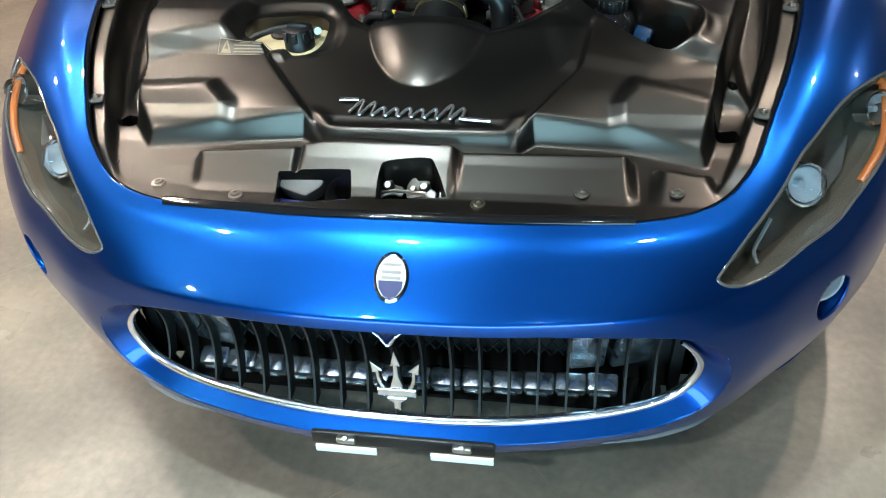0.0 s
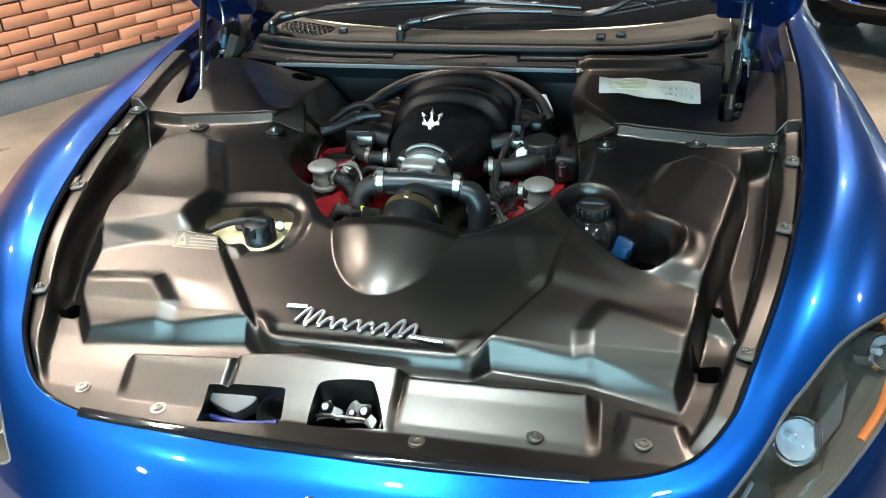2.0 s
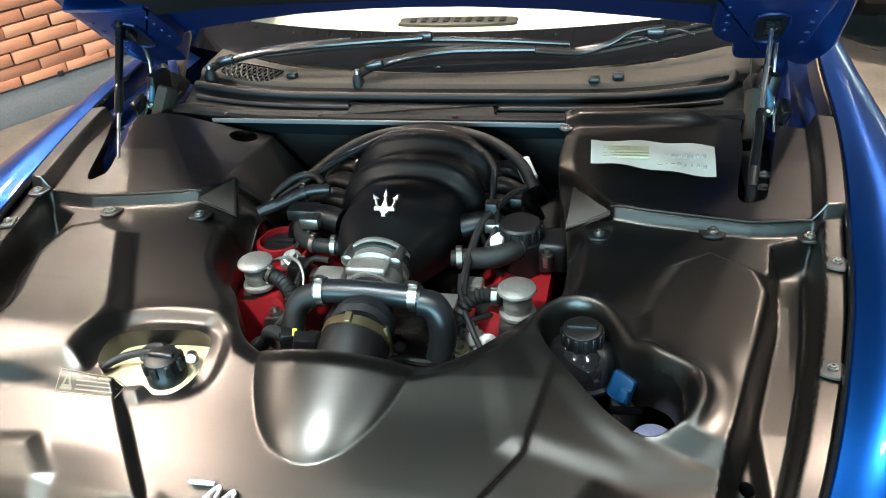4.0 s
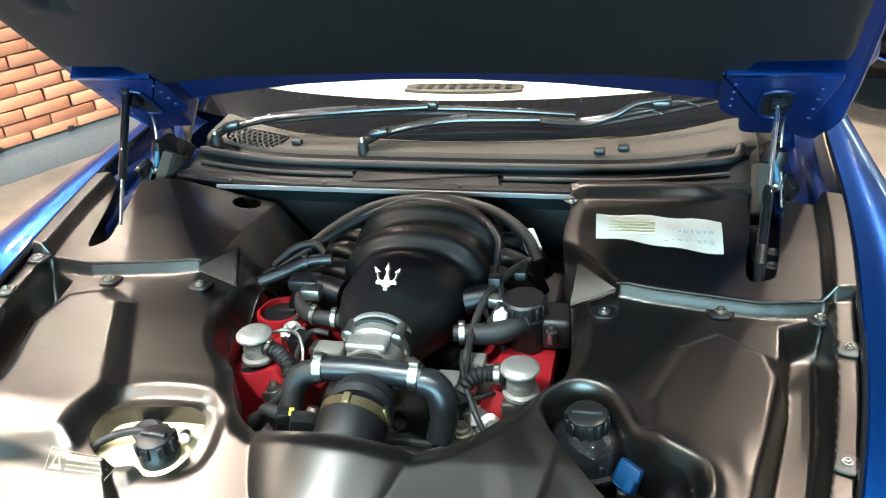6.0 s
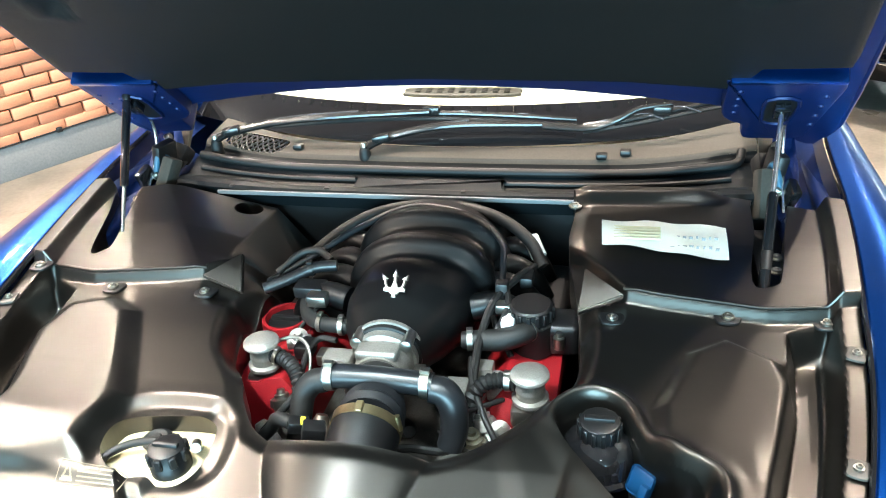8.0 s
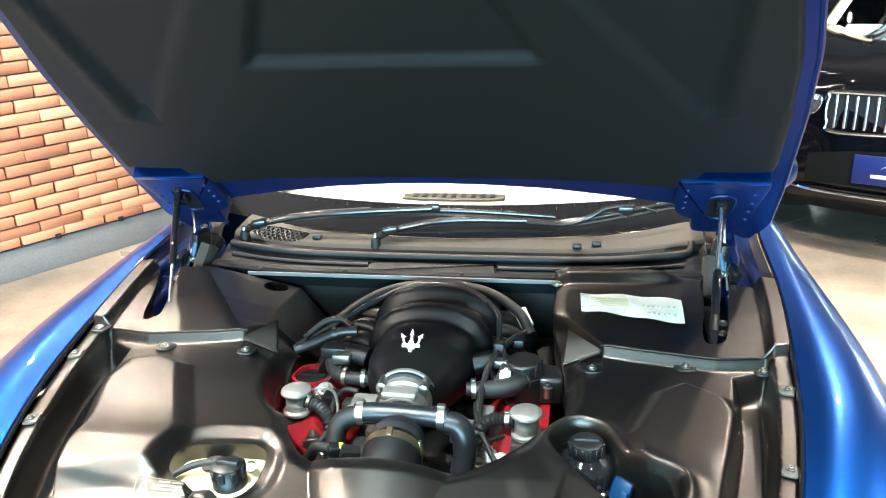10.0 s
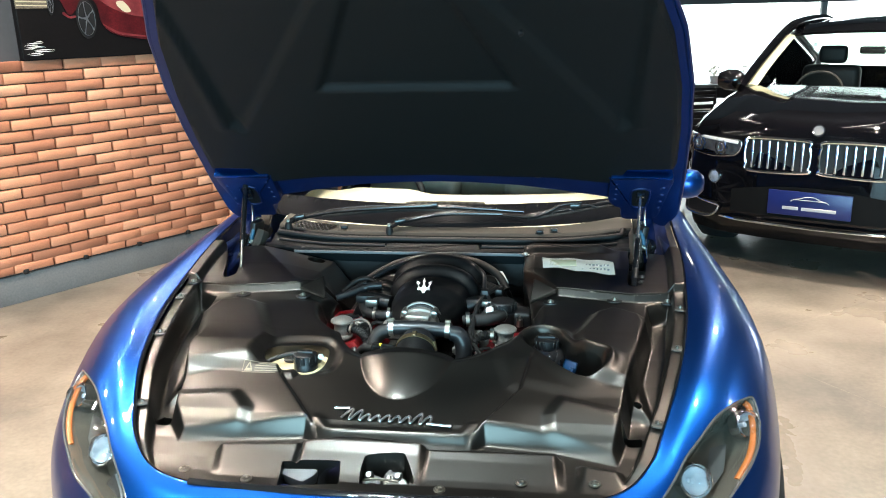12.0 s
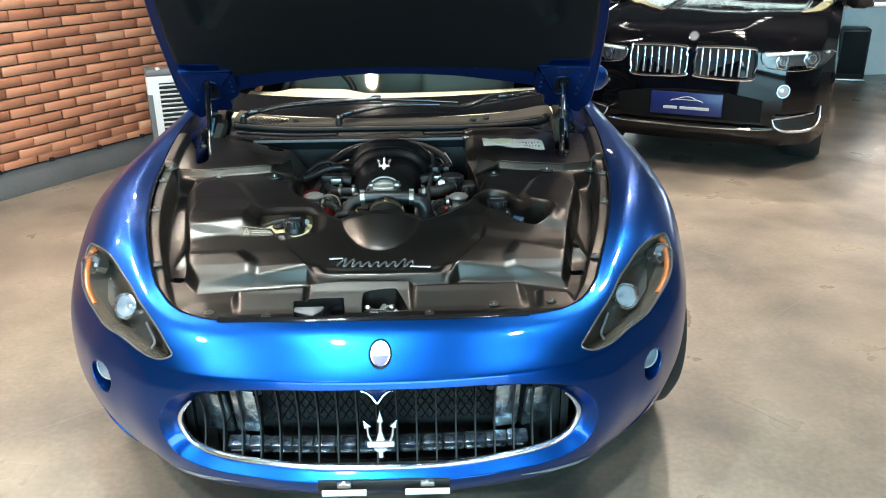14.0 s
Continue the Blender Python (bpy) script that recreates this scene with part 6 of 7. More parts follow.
wiper_r = thing("wiper", "black wiper parked along the foot of the windscreen", "wiper", (-.206, 1.515, .93), group="wipers")


def strap(bm, pts, w, h):
    """A flat bar along a curve, wide w and thick h."""
    path = spline(pts, 6)
    rings = []
    for i, p in enumerate(path):
        d = Vector(path[min(i + 1, len(path) - 1)] - path[max(i - 1, 0)]).normalized()
        side = Vector((0, -.55, .83)).cross(d).normalized()
        up = d.cross(side)
        k = 1 - .45 * i / len(path)
        rings.append([bm.verts.new(Vector(p) + side * a * w * k + up * b * h) for a, b in ((-1, -1), (-1, .4), (-.55, 1), (.55, 1), (1, .4), (1, -1))])
    for a, b in zip(rings, rings[1:]):
        for j in range(6):
            bm.faces.new((a[j], a[(j + 1) % 6], b[(j + 1) % 6], b[j]))
    bm.faces.new(rings[0])
    bm.faces.new(rings[-1][::-1])
    return bm


def wiper(e, piv, arm, blade):
    iv = e.matrix_basis.inverted()

    def wp(name, bm, mat, label=""):
        bmesh.ops.transform(bm, matrix=iv, verts=bm.verts)
        return part(name, bm, mat, e, label)
    wp("spindle", lathe(bmesh.new(), [(0, .012), (.008, .011), (.012, .006), (.014, -.004), (.016, -.03)], Matrix.Translation(piv), 20), M_RUBBER)
    wp("spindle_cap", lathe(bmesh.new(), [(0, .022), (.006, .021), (.008, .017), (.008, .010)], Matrix.Translation(piv), 16), M_STEEL)
    wp("arm", strap(bmesh.new(), arm, .011, .005), M_WIPER, "glossy black arm")
    knee = np.array(arm[1])
    wp("arm_knuckle", box(bmesh.new(), -.022, .022, -.012, .012, -.008, .012, .005, 2, Matrix.Translation(knee) @ pose(0, 0, 0, 0, -12, 8)), M_WIPER)
    wp("blade_frame", strap(bmesh.new(), blade, .008, .004), M_WIPER, "bright-edged blade frame")
    for t in (.2, .4, .6, .8):
        p = spline(blade, 10)[int(t * 10 * (len(blade) - 1))]
        wp("yoke", tube(bmesh.new(), [p + np.array((-.045, .003, -.008)), p + np.array((0, .002, .004)), p + np.array((.045, .003, -.008))], .003, 6, smooth=4), M_DARKCHROME)
    wp("spring_rod", tube(bmesh.new(), [np.array(p) + np.array((.02, .010, .007)) for p in arm[:4]], .003, 6), M_DARKCHROME)
    wp("rubber", tube(bmesh.new(), [np.array(p) - np.array((0, .004, .013)) for p in blade], .0045, 6), M_RUBBER)
    mid = np.array(blade[len(blade) // 2])
    wp("clip", box(bmesh.new(), mid[0] - .020, mid[0] + .020, mid[1] - .010, mid[1] + .010, mid[2] - .004, mid[2] + .016, .004), M_WIPER)


wiper(wiper_l, (-.584, 1.525, .938), [(-.584, 1.525, .948), (-.545, 1.540, .962), (-.42, 1.558, .983), (-.25, 1.565, .996), (-.056, 1.572, 1.005)], [(-.47, 1.585, .972), (-.25, 1.585, .990), (-.056, 1.585, .997), (.12, 1.592, .990), (.275, 1.60, .978)])
wiper(wiper_r, (-.203, 1.512, .930), [(-.203, 1.512, .940), (-.165, 1.530, .953), (-.09, 1.548, .968), (.016, 1.555, .980), (.20, 1.575, .975)], [(.29, 1.585, .968), (.36, 1.59, .978), (.46, 1.61, .992), (.55, 1.64, 1.002), (.62, 1.665, 1.006)])
hinge_pts = [(.20, 1.575, .972), (.30, 1.578, .966), (.36, 1.585, .982), (.41, 1.60, 1.004), (.48, 1.615, 1.010)]
bm = strap(bmesh.new(), hinge_pts, .008, .004)
bmesh.ops.transform(bm, matrix=wiper_r.matrix_basis.inverted(), verts=bm.verts)
part("second_arm", bm, M_WIPER, wiper_r)

# ---- cabin: cream dashboard and seats ----
def dash(A, B):
    x = A * .70
    y = 1.70 + .52 * B + .22 * x * x
    z = .885 + .035 * np.sin(np.clip(B, 0, 1) * math.pi * .75) - .10 * step(B, .88, 1.0) + .02 * step(np.abs(x + .36), .24, .10) * step(B, .35, .8)
    return x, y, z


part("dashboard", sheet(dash, np.linspace(-1, 1, 60), np.linspace(0, 1, 40), skirt=(0, 0, -.25)), M_CREAM, car, "cream leather dashboard top", angle=50)
bm = prism(bmesh.new(), spline([(-.15, -.02), (.0, -.03), (.15, -.02), (.16, 0), (.15, .025), (0, .03), (-.15, .025), (-.16, 0)], 4, True), 0, .008, .003, pose(-.06, 1.95, .917, 4))
vent = part("dash_vent", bm, M_GREYPL, car, "grey slotted dashboard vent")
for i in range(9):
    bm = bmesh.new()
    box(bm, -.19 + i * .031, -.175 + i * .031, 1.935, 1.968, .926, .928)
    part("vent_slot", bm, M_RUBBER, vent, "", False)
for x in (-.37, .37):
    bm = bmesh.new()
    box(bm, -.25, .25, -.28, .25, 0, .20, .06, 4, pose(x, 2.72, .32))
    seat = part("seat", bm, M_CREAM, car, "cream leather car seat")
    bm = bmesh.new()
    box(bm, -.25, .25, -.07, .07, 0, .62, .06, 4, pose(x, 2.97, .48, -16))
    part("backrest", bm, M_CREAM, seat)
    bm = bmesh.new()
    box(bm, -.13, .13, -.05, .05, 0, .17, .045, 4, pose(x, 3.14, 1.10, -12))
    part("headrest", bm, M_CREAM, seat)
steer = part("steering_wheel", tube(bmesh.new(), [(-.37 + .18 * math.cos(a), 2.22 + .07 * math.sin(a), .86 + .17 * math.sin(a)) for a in np.linspace(0, 2 * math.pi, 20, endpoint=False)], .016, 10, closed=True, smooth=3), M_PLASTIC, car, "dark leather steering wheel")
bm = bmesh.new()
box(bm, -.80, .80, 1.5, 4.6, .26, .32)
part("cabin_floor", bm, M_RUBBER, car, "", False)
bm = bmesh.new()
box(bm, -.70, .70, 3.35, 3.5, .32, .98, .05, 3)
part("rear_bench", bm, M_CREAM, car, "cream rear bench")

# roof, rear deck, side glass
def roof(A, B):
    yy = np.interp(B, [0, .2, .45, .7, 1], [2.19, 2.45, 2.95, 3.5, 4.15])
    zz = np.interp(B, [0, .2, .45, .7, 1], [1.313, 1.35, 1.36, 1.28, 1.05])
    hw = np.interp(B, [0, .2, .45, .7, 1], [.60, .58, .57, .56, .62])
    return A * hw, yy + .06 * A * A * (1 - B), zz - .05 * A * A - .02 * A**4


part("roof", sheet(roof, np.linspace(-1, 1, 30), np.linspace(0, .62, 30), skirt=(0, 0, -.012)), M_BLUE, car, "blue coupe roof", angle=70)
part("rear_window", sheet(lambda A, B: roof(A * .9, B), np.linspace(-1, 1, 24), np.linspace(.62, 1, 20), skirt=(0, 0, -.006)), M_DARKGLASS, car, "tinted rear window", angle=70)
for s in (-1, 1):
    def quarter(A, B, s=s):
        rx, ry, rz = roof(np.full(A.shape, .9), .40 + .60 * A)
        bx, by, bz = body_at(12.05 + 1.55 * A, np.zeros(A.shape))
        bow = .05 * np.sin(B * math.pi)
        return s * (rx + (bx - rx) * B + bow * (1 - A)), ry + (by - ry) * B, rz - .045 + (bz - rz + .045) * B
    part("quarter_panel", sheet(quarter, np.linspace(.25, 1, 24), np.linspace(0, 1, 12)), M_BLUE, car, angle=70)
part("rear_deck", sheet(lambda A, B: (A * (.74 - .12 * B), 4.10 + .66 * B, 1.04 - .06 * B - .03 * A * A), np.linspace(-1, 1, 20), np.linspace(0, 1, 12)), M_BLUE, car)
for s in (-1, 1):
    part("side_window", sheet(lambda A, B: (s * ((.79 - .20 * B) + 0 * A), 1.9 + 2.0 * A - .0 * B, .955 + .37 * B * np.sin(np.clip(A, 0, 1) * math.pi) ** .5), np.linspace(.02, .98, 30), np.linspace(0, 1, 8)), M_DARKGLASS, car, "tinted side window")
    part("tail_panel", sheet(lambda A, B: (s * .42 * A, 4.83 + .07 * np.sin(B * 3.1) - .04 * A * A, .95 - .72 * B), np.linspace(0, 2.0, 12), np.linspace(0, 1, 14)), M_BLUE, car)
    # door mirror
    bm = lathe(bmesh.new(), [(0, -.085), (.035, -.08), (.055, -.045), (.060, 0), (.054, .04), (.034, .07), (0, .08)], Matrix.Translation((s * .918, 2.03, .995)) @ pose(0, 0, 0, 0, 90, 8 * s) @ Matrix.Diagonal((1, .8, .78, 1)), 28)
    mir = part("door_mirror", bm, M_BLUE, car, "rounded blue door mirror")
    part("mirror_arm", tube(bmesh.new(), [(s * .84, 2.04, .93), (s * .86, 2.04, .945), (s * .895, 2.03, .975)], [.035, .028, .03], 12, flat=.5), M_BLUE, mir)
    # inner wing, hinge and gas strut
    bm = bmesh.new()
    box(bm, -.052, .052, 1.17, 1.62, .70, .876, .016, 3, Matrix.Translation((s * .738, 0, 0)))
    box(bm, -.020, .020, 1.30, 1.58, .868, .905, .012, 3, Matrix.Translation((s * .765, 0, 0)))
    wing = part("inner_wing", bm, M_BLUE_SHADE, car, "blue painted inner wing")
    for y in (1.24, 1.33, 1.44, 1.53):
        part("wing_bolt", lathe(bmesh.new(), [(0, .008), (.006, .008), (.007, .004), (.011, .003), (.011, 0)], pose(s * .735, y, .876), 12), M_BLUE_SHADE, wing)
    hinge = part("bonnet_hinge", tube(bmesh.new(), [(s * .70, 1.36, .865), (s * .70, 1.42, .90), (s * .695, 1.50, .965), (s * .69, 1.46, 1.03), (s * .69, 1.40, 1.08)], .019, 6, flat=.35), M_BLUE_SHADE, car, "blue bonnet hinge arm")
    part("hinge_arm", tube(bmesh.new(), [(s * .715, 1.40, .875), (s * .712, 1.47, .935), (s * .705, 1.53, .99), (s * .70, 1.50, 1.05), (s * .69, 1.44, 1.10)], .013, 6, flat=.4), M_BLUE_SHADE, hinge)
    for p in ((s * .685, 1.40, .905), (s * .685, 1.485, .965), (s * .70, 1.33, .875), (s * .682, 1.455, 1.035)):
        part("hinge_bolt", lathe(bmesh.new(), [(0, .012), (.007, .012), (.008, .009), (.008, .004), (.012, .003), (.012, 0)], Matrix.Translation(p) @ pose(0, 0, 0, 0, -50 * s), 12), M_STEEL, hinge)
    for k, (x, y, z, w, d, h, mt) in enumerate(((.675, 1.44, .93, .012, .03, .045, M_PLASTIC), (.70, 1.385, .905, .010, .022, .03, M_GLOSSBLK), (.665, 1.50, .92, .02, .02, .02, M_RUBBER), (.655, 1.40, .90, .016, .05, .02, M_COWL))):
        bm = bmesh.new()
        box(bm, -w, w, -d, d, -h, h, .006, 2, Matrix.Translation((s * x, y, z)) @ pose(0, 0, 0, 20 * k, 10, 15 * s))
        part("hinge_bracket", bm, mt, car)
    tube_part("hinge_rod", [(s * .690, 1.36, .88), (s * .688, 1.43, .95), (s * .684, 1.44, 1.02), (s * .68, 1.40, 1.07)], .0035, M_SATIN, car)
    tube_part("earth_cable", [(s * .672, 1.46, .90), (s * .668, 1.44, .935), (s * .672, 1.42, .955), (s * .680, 1.41, .93), (s * .685, 1.40, .90)], .0075, M_LOOM, car, "blue taped loom at the hinge", smooth=5)
    tube_part("wing_loom", [(s * .70, 1.30, .87), (s * .705, 1.38, .885), (s * .66, 1.45, .90), (s * .655, 1.53, .91)], .006, M_RUBBER, car, "", smooth=5)
    # pale corner moulding between the wing and the glass
    bm = sheet(lambda A, B: (s * (.655 + .10 * A), 1.50 + .16 * A + .10 * B, .925 + .03 * A + .10 * B * (1 - .3 * A)), np.linspace(0, 1, 10), np.linspace(0, 1, 8), skirt=(0, 0, -.02))
    part("corner_moulding", bm, M_COWL, car, "warm grey corner moulding beside the glass")
    # heel of the bonnet: raised blue pressing with a ledge, a pocket for the strut and rows of rivets
    rot = HOOD_N.to_track_quat("Z", "Y").to_matrix().to_4x4()
    cpt = HOOD_O + HOOD_D * -.10 + Vector((s * .655, 0, 0)) + HOOD_N * -.012
    ax = Matrix(((1, 0, 0), HOOD_D, HOOD_N)).transposed().to_4x4()
    at = Matrix.Translation(cpt) @ ax
    out = spline([(-.090 * s, .128), (.060 * s, .128), (.098 * s, .110), (.092 * s, .02), (.078 * s, -.10), (.060 * s, -.135), (-.02 * s, -.140), (-.045 * s, -.125), (-.052 * s, -.07), (-.072 * s, -.055), (-.094 * s, -.02), (-.098 * s, .06), (-.098 * s, .115)], 4, True)
    press = hood_part("hinge_pressing", prism(bmesh.new(), out, -.02, .042, .007, at), M_BLUE_SHADE, "raised blue hinge pressing", angle=30)
    # ledge keeps the lighter body blue, standing in for light on its front
    bm = bmesh.new()
    box(bm, -.096, .094, .120, .134, .0, .047, .004, 2, at)
    hood_part("ledge", bm, M_BLUE, "blue ledge along the top of the pressing, brighter as if lit")
    for k in range(4):
        for xx, dd in ((.072, -.06 + .042 * k), (-.074, -.005 + .030 * k)):
            bm = lathe(bmesh.new(), [(0, .003), (.004, .003), (.006, 0)], at @ Matrix.Translation((s * xx, dd, .042)), 10)
            hood_part("rivet", bm, M_BLUE_SHADE)
    frame_pts = [(s * (.004 + x), d, .044) for x, d in ((-.026, .055), (.026, .055), (.026, -.035), (.010, -.052), (-.018, -.045), (-.026, -.02))]
    bm = tube(bmesh.new(), frame_pts, .004, 6, closed=True, smooth=3)
    bmesh.ops.transform(bm, matrix=at, verts=bm.verts)
    hood_part("pocket_rim", bm, M_BLUE_SHADE)
    bm = prism(bmesh.new(), spline([(p[0] * .96, p[1] * .96) for p in frame_pts], 3, True), .040, .0435, 0, at)
    hood_part("pocket", bm, M_RUBBER)
    bm = bmesh.new()
    box(bm, -.014, .014, -.018, .018, .043, .066, .004, 2, at @ Matrix.Translation((s * .004, .035, 0)))
    hood_part("strut_mount", bm, M_GLOSSBLK)

for s, top, bot, thick_up in ((-1, (-.661, 1.341, 1.120), (-.628, 1.137, .850), True), (1, (.658, 1.350, 1.098), (.624, 1.095, .850), False)):
    top, bot = Vector(top), Vector(bot)
    e = thing("gas_strut", "slim gas strut holding the bonnet up", "gas strut", bot, group="gas struts")
    iv = e.matrix_basis.inverted()
    d = top - bot
    L = d.length
    m = iv @ along(bot, top)
    if thick_up:
        part("cylinder", lathe(bmesh.new(), [(0, L * .42), (.0078, L * .42), (.009, L * .44), (.009, L - .015), (.006, L - .008), (0, L - .008)], m, 18), M_GLOSSBLK, e)
        part("rod", lathe(bmesh.new(), [(.0042, .012), (.0042, L * .45)], m, 12), M_SATIN, e)
    else:
        part("cylinder", lathe(bmesh.new(), [(0, .012), (.0095, .012), (.0095, L * .52), (.007, L * .54), (0, L * .54)], m, 18), M_GLOSSBLK, e)
        part("rod", lathe(bmesh.new(), [(.0048, L * .5), (.0048, L - .01)], m, 12), M_SATIN, e)
        part("label_ring", lathe(bmesh.new(), [(.0098, .05), (.0098, .085)], m, 18), M_PLASTIC, e)
    for z in (0, L):
        part("ball_joint", lathe(bmesh.new(), [(0, -.012), (.008, -.010), (.011, 0), (.008, .010), (0, .012)], m @ Matrix.Translation((0, 0, z)), 14), M_PLASTIC, e)
# bolts and catch beside the right strut
for x, y, z in ((.655, 1.17, .86), (.66, 1.21, .865), (.612, 1.25, .86)):
    bolt(car, x, y, z, .012, M_STEEL)
bm = bmesh.new()
box(bm, .628, .70, 1.10, 1.38, .80, .835, .01, 2)
part("strut_bracket", bm, M_PLASTIC, car)
bm = bmesh.new()
box(bm, -.74, -.63, 1.09, 1.38, .80, .83, .01, 2)
part("strut_bracket", bm, M_PLASTIC, car)

# ---- wheels ----
def wheel_parts(host, m0, R, W, rr, label):
    """A wheel under a car: its rim, with tyre, spokes and hub."""
    m = pose(0, 0, 0, 0, 90, 0)
    hub = part("wheel", lathe(bmesh.new(), [(rr, -W * .42), (rr - .012, -W * .3), (rr - .02, 0), (rr - .012, W * .3), (rr + .003, W * .43), (rr - .006, W * .45)], m, 64), M_RIM, host, label)
    hub.matrix_basis = m0
    part("tyre", lathe(bmesh.new(), [(rr, -W * .42), (rr + .02, -W * .5), (R - .03, -W * .5), (R - .006, -W * .40), (R, -W * .25), (R, W * .25), (R - .006, W * .40), (R - .03, W * .5), (rr + .02, W * .5), (rr, W * .42)], m, 64), M_TYRE, hub)
    for a in range(7):
        bm = bmesh.new()
        box(bm, -.016, .016, .03, rr - .005, -.012, .012, .006, 2, pose(0, 0, 0, 0, 0, a * 360 / 7))
        bmesh.ops.transform(bm, matrix=pose(W * .3, 0, 0, 0, 90, 0), verts=bm.verts)
        part("spoke", bm, M_RIM, hub)
    part("hub", lathe(bmesh.new(), [(0, W * .36), (.03, W * .35), (.045, W * .28), (.05, W * .1)], m, 24), M_RIM, hub)


for s in (-1, 1):
    for y in (.96, 3.84):
        wheel_parts(car, pose(s * .847, y, .335, 0, 0, (0 if s > 0 else 180) + (4 if y < 2 else 0)), .335, .245, .255, "dark tyre on a grey alloy wheel")
        arc = [(y + .362 * math.cos(q), .335 + .362 * math.sin(q)) for q in np.linspace(-.2, math.pi + .2, 30)]
        bm = bmesh.new()
        v0 = [bm.verts.new((s * .62, a, b)) for a, b in arc]
        v1 = [bm.verts.new((s * .935, a, b)) for a, b in arc]
        for i in range(len(arc) - 1):
            bm.faces.new((v0[i], v0[i + 1], v1[i + 1], v1[i]))
        part("wheel_arch", bm, M_RUBBER, car)

# ---- black SUV parked behind ----
suv = thing("suv", "gloss black SUV parked facing forward with chrome grille bars", "car", (1.945, 3.829, 0), -26.8)
suv.matrix_basis = suv.matrix_basis @ Matrix.Diagonal((.93, 1, 1, 1))
SUV_X = [0, .35, .65, .85, .945]
SUV_P = np.array([
    [(.12, .22), (.04, .33), (.005, .48), (0, .62), (.005, .78), (.02, .90), (.07, .975), (.25, 1.01), (.75, 1.06), (1.32, 1.10)],
    [(.13, .22), (.05, .33), (.015, .48), (.01, .62), (.015, .78), (.03, .90), (.08, .975), (.26, 1.015), (.75, 1.065), (1.33, 1.10)],
    [(.17, .22), (.09, .33), (.055, .48), (.05, .62), (.06, .78), (.08, .89), (.14, .96), (.30, 1.00), (.78, 1.06), (1.38, 1.095)],
    [(.30, .22), (.21, .33), (.165, .48), (.155, .62), (.18, .76), (.22, .85), (.29, .92), (.45, .965), (.88, 1.03), (1.45, 1.07)],
    [(.58, .24), (.46, .33), (.40, .48), (.38, .62), (.40, .74), (.45, .83), (.53, .89), (.68, .93), (1.0, .99), (1.5, 1.03)],
])


def suv_at(A, B):
    ax = np.abs(A) * .945
    i = np.clip(B * 9, 0, 8.9999)
    k = np.floor(i).astype(int)
    f = i - k
    out = []
    for c in (0, 1):
        cols = np.stack([np.interp(ax, SUV_X, SUV_P[:, n, c]) for n in range(10)], -1)
        a, b, d, e = (np.take_along_axis(cols, np.clip(k + o, 0, 9)[..., None], -1)[..., 0] for o in (-1, 0, 1, 2))
        out.append(.5 * (2 * b + (d - a) * f + (2 * a - 5 * b + 4 * d - e) * f * f + (3 * b - a - 3 * d + e) * f**3))
    return A * .945, out[0], out[1]


sy = lambda x: float(np.interp(abs(x), SUV_X, [.004, .014, .055, .165, .39]))
part("front_shell", sheet(suv_at, np.linspace(-1, 1, 81), np.linspace(0, 1, 60)), M_SUV, suv, "gloss black bonnet and bumper", angle=60)
for s in (-1, 1):
    def flank(A, B, s=s):
        y = .40 + 4.35 * A
        x = .945 + .025 * np.sin(B * math.pi) - .10 * step(A, .93, 1.0)
        z0 = np.interp(A, [0, .05, 1], [.62, .26, .26])
        z1 = np.interp(A, [0, .06, .15, .25, 1], [.72, .91, .98, 1.03, 1.05])
        return s * x, y, z0 + (z1 - z0) * B
    fb = sheet(flank, np.linspace(0, 1, 90), np.linspace(0, 1, 24))
    cut = [f for f in fb.faces if min((f.calc_center_median().y - .86) ** 2, (f.calc_center_median().y - 3.79) ** 2) + (f.calc_center_median().z - .37) ** 2 < .42**2]
    bmesh.ops.delete(fb, geom=cut, context="FACES")
    part("flank", fb, M_SUV, suv)
    part("side_glass", sheet(lambda A, B: (s * (.93 - .20 * B), 1.5 + 2.9 * A + .55 * B * (1 - A) - .35 * A * B, 1.03 + .44 * B), np.linspace(0, 1, 20), np.linspace(0, 1, 6)), M_DARKGLASS, suv)
    part("roof_pillar", tube(bmesh.new(), [(s * .90, 1.42, 1.06), (s * .84, 1.75, 1.25), (s * .75, 2.12, 1.46), (s * .71, 2.45, 1.53), (s * .71, 3.6, 1.55), (s * .70, 4.5, 1.45)], .04, 10), M_SUV, suv)
    part("pillar_trim", tube(bmesh.new(), [(s * .83, 1.50, 1.07), (s * .78, 1.80, 1.24), (s * .70, 2.14, 1.43)], .045, 8, flat=.4), M_SUVTRIM, suv, "cream pillar lining")
    mirror = part("door_mirror", lathe(bmesh.new(), [(0, -.11), (.06, -.10), (.085, -.04), (.085, .05), (.06, .10), (0, .11)], pose(s * 1.06, 1.68, 1.10, 0, 90, 0), 20), M_GLOSSBLK, suv)
    part("mirror_arm", tube(bmesh.new(), [(s * .90, 1.68, 1.04), (s * 1.0, 1.68, 1.07)], .025, 8), M_GLOSSBLK, mirror)
part("suv_windscreen", sheet(lambda A, B: (A * (.88 - .16 * B), 1.34 + .78 * B + .14 * A * A * (1 - .4 * B), 1.095 + .38 * B - .05 * A * A * (1 - B)), np.linspace(-1, 1, 24), np.linspace(0, 1, 14)), M_WSGLASS, suv, "clear windscreen").visible_shadow = False
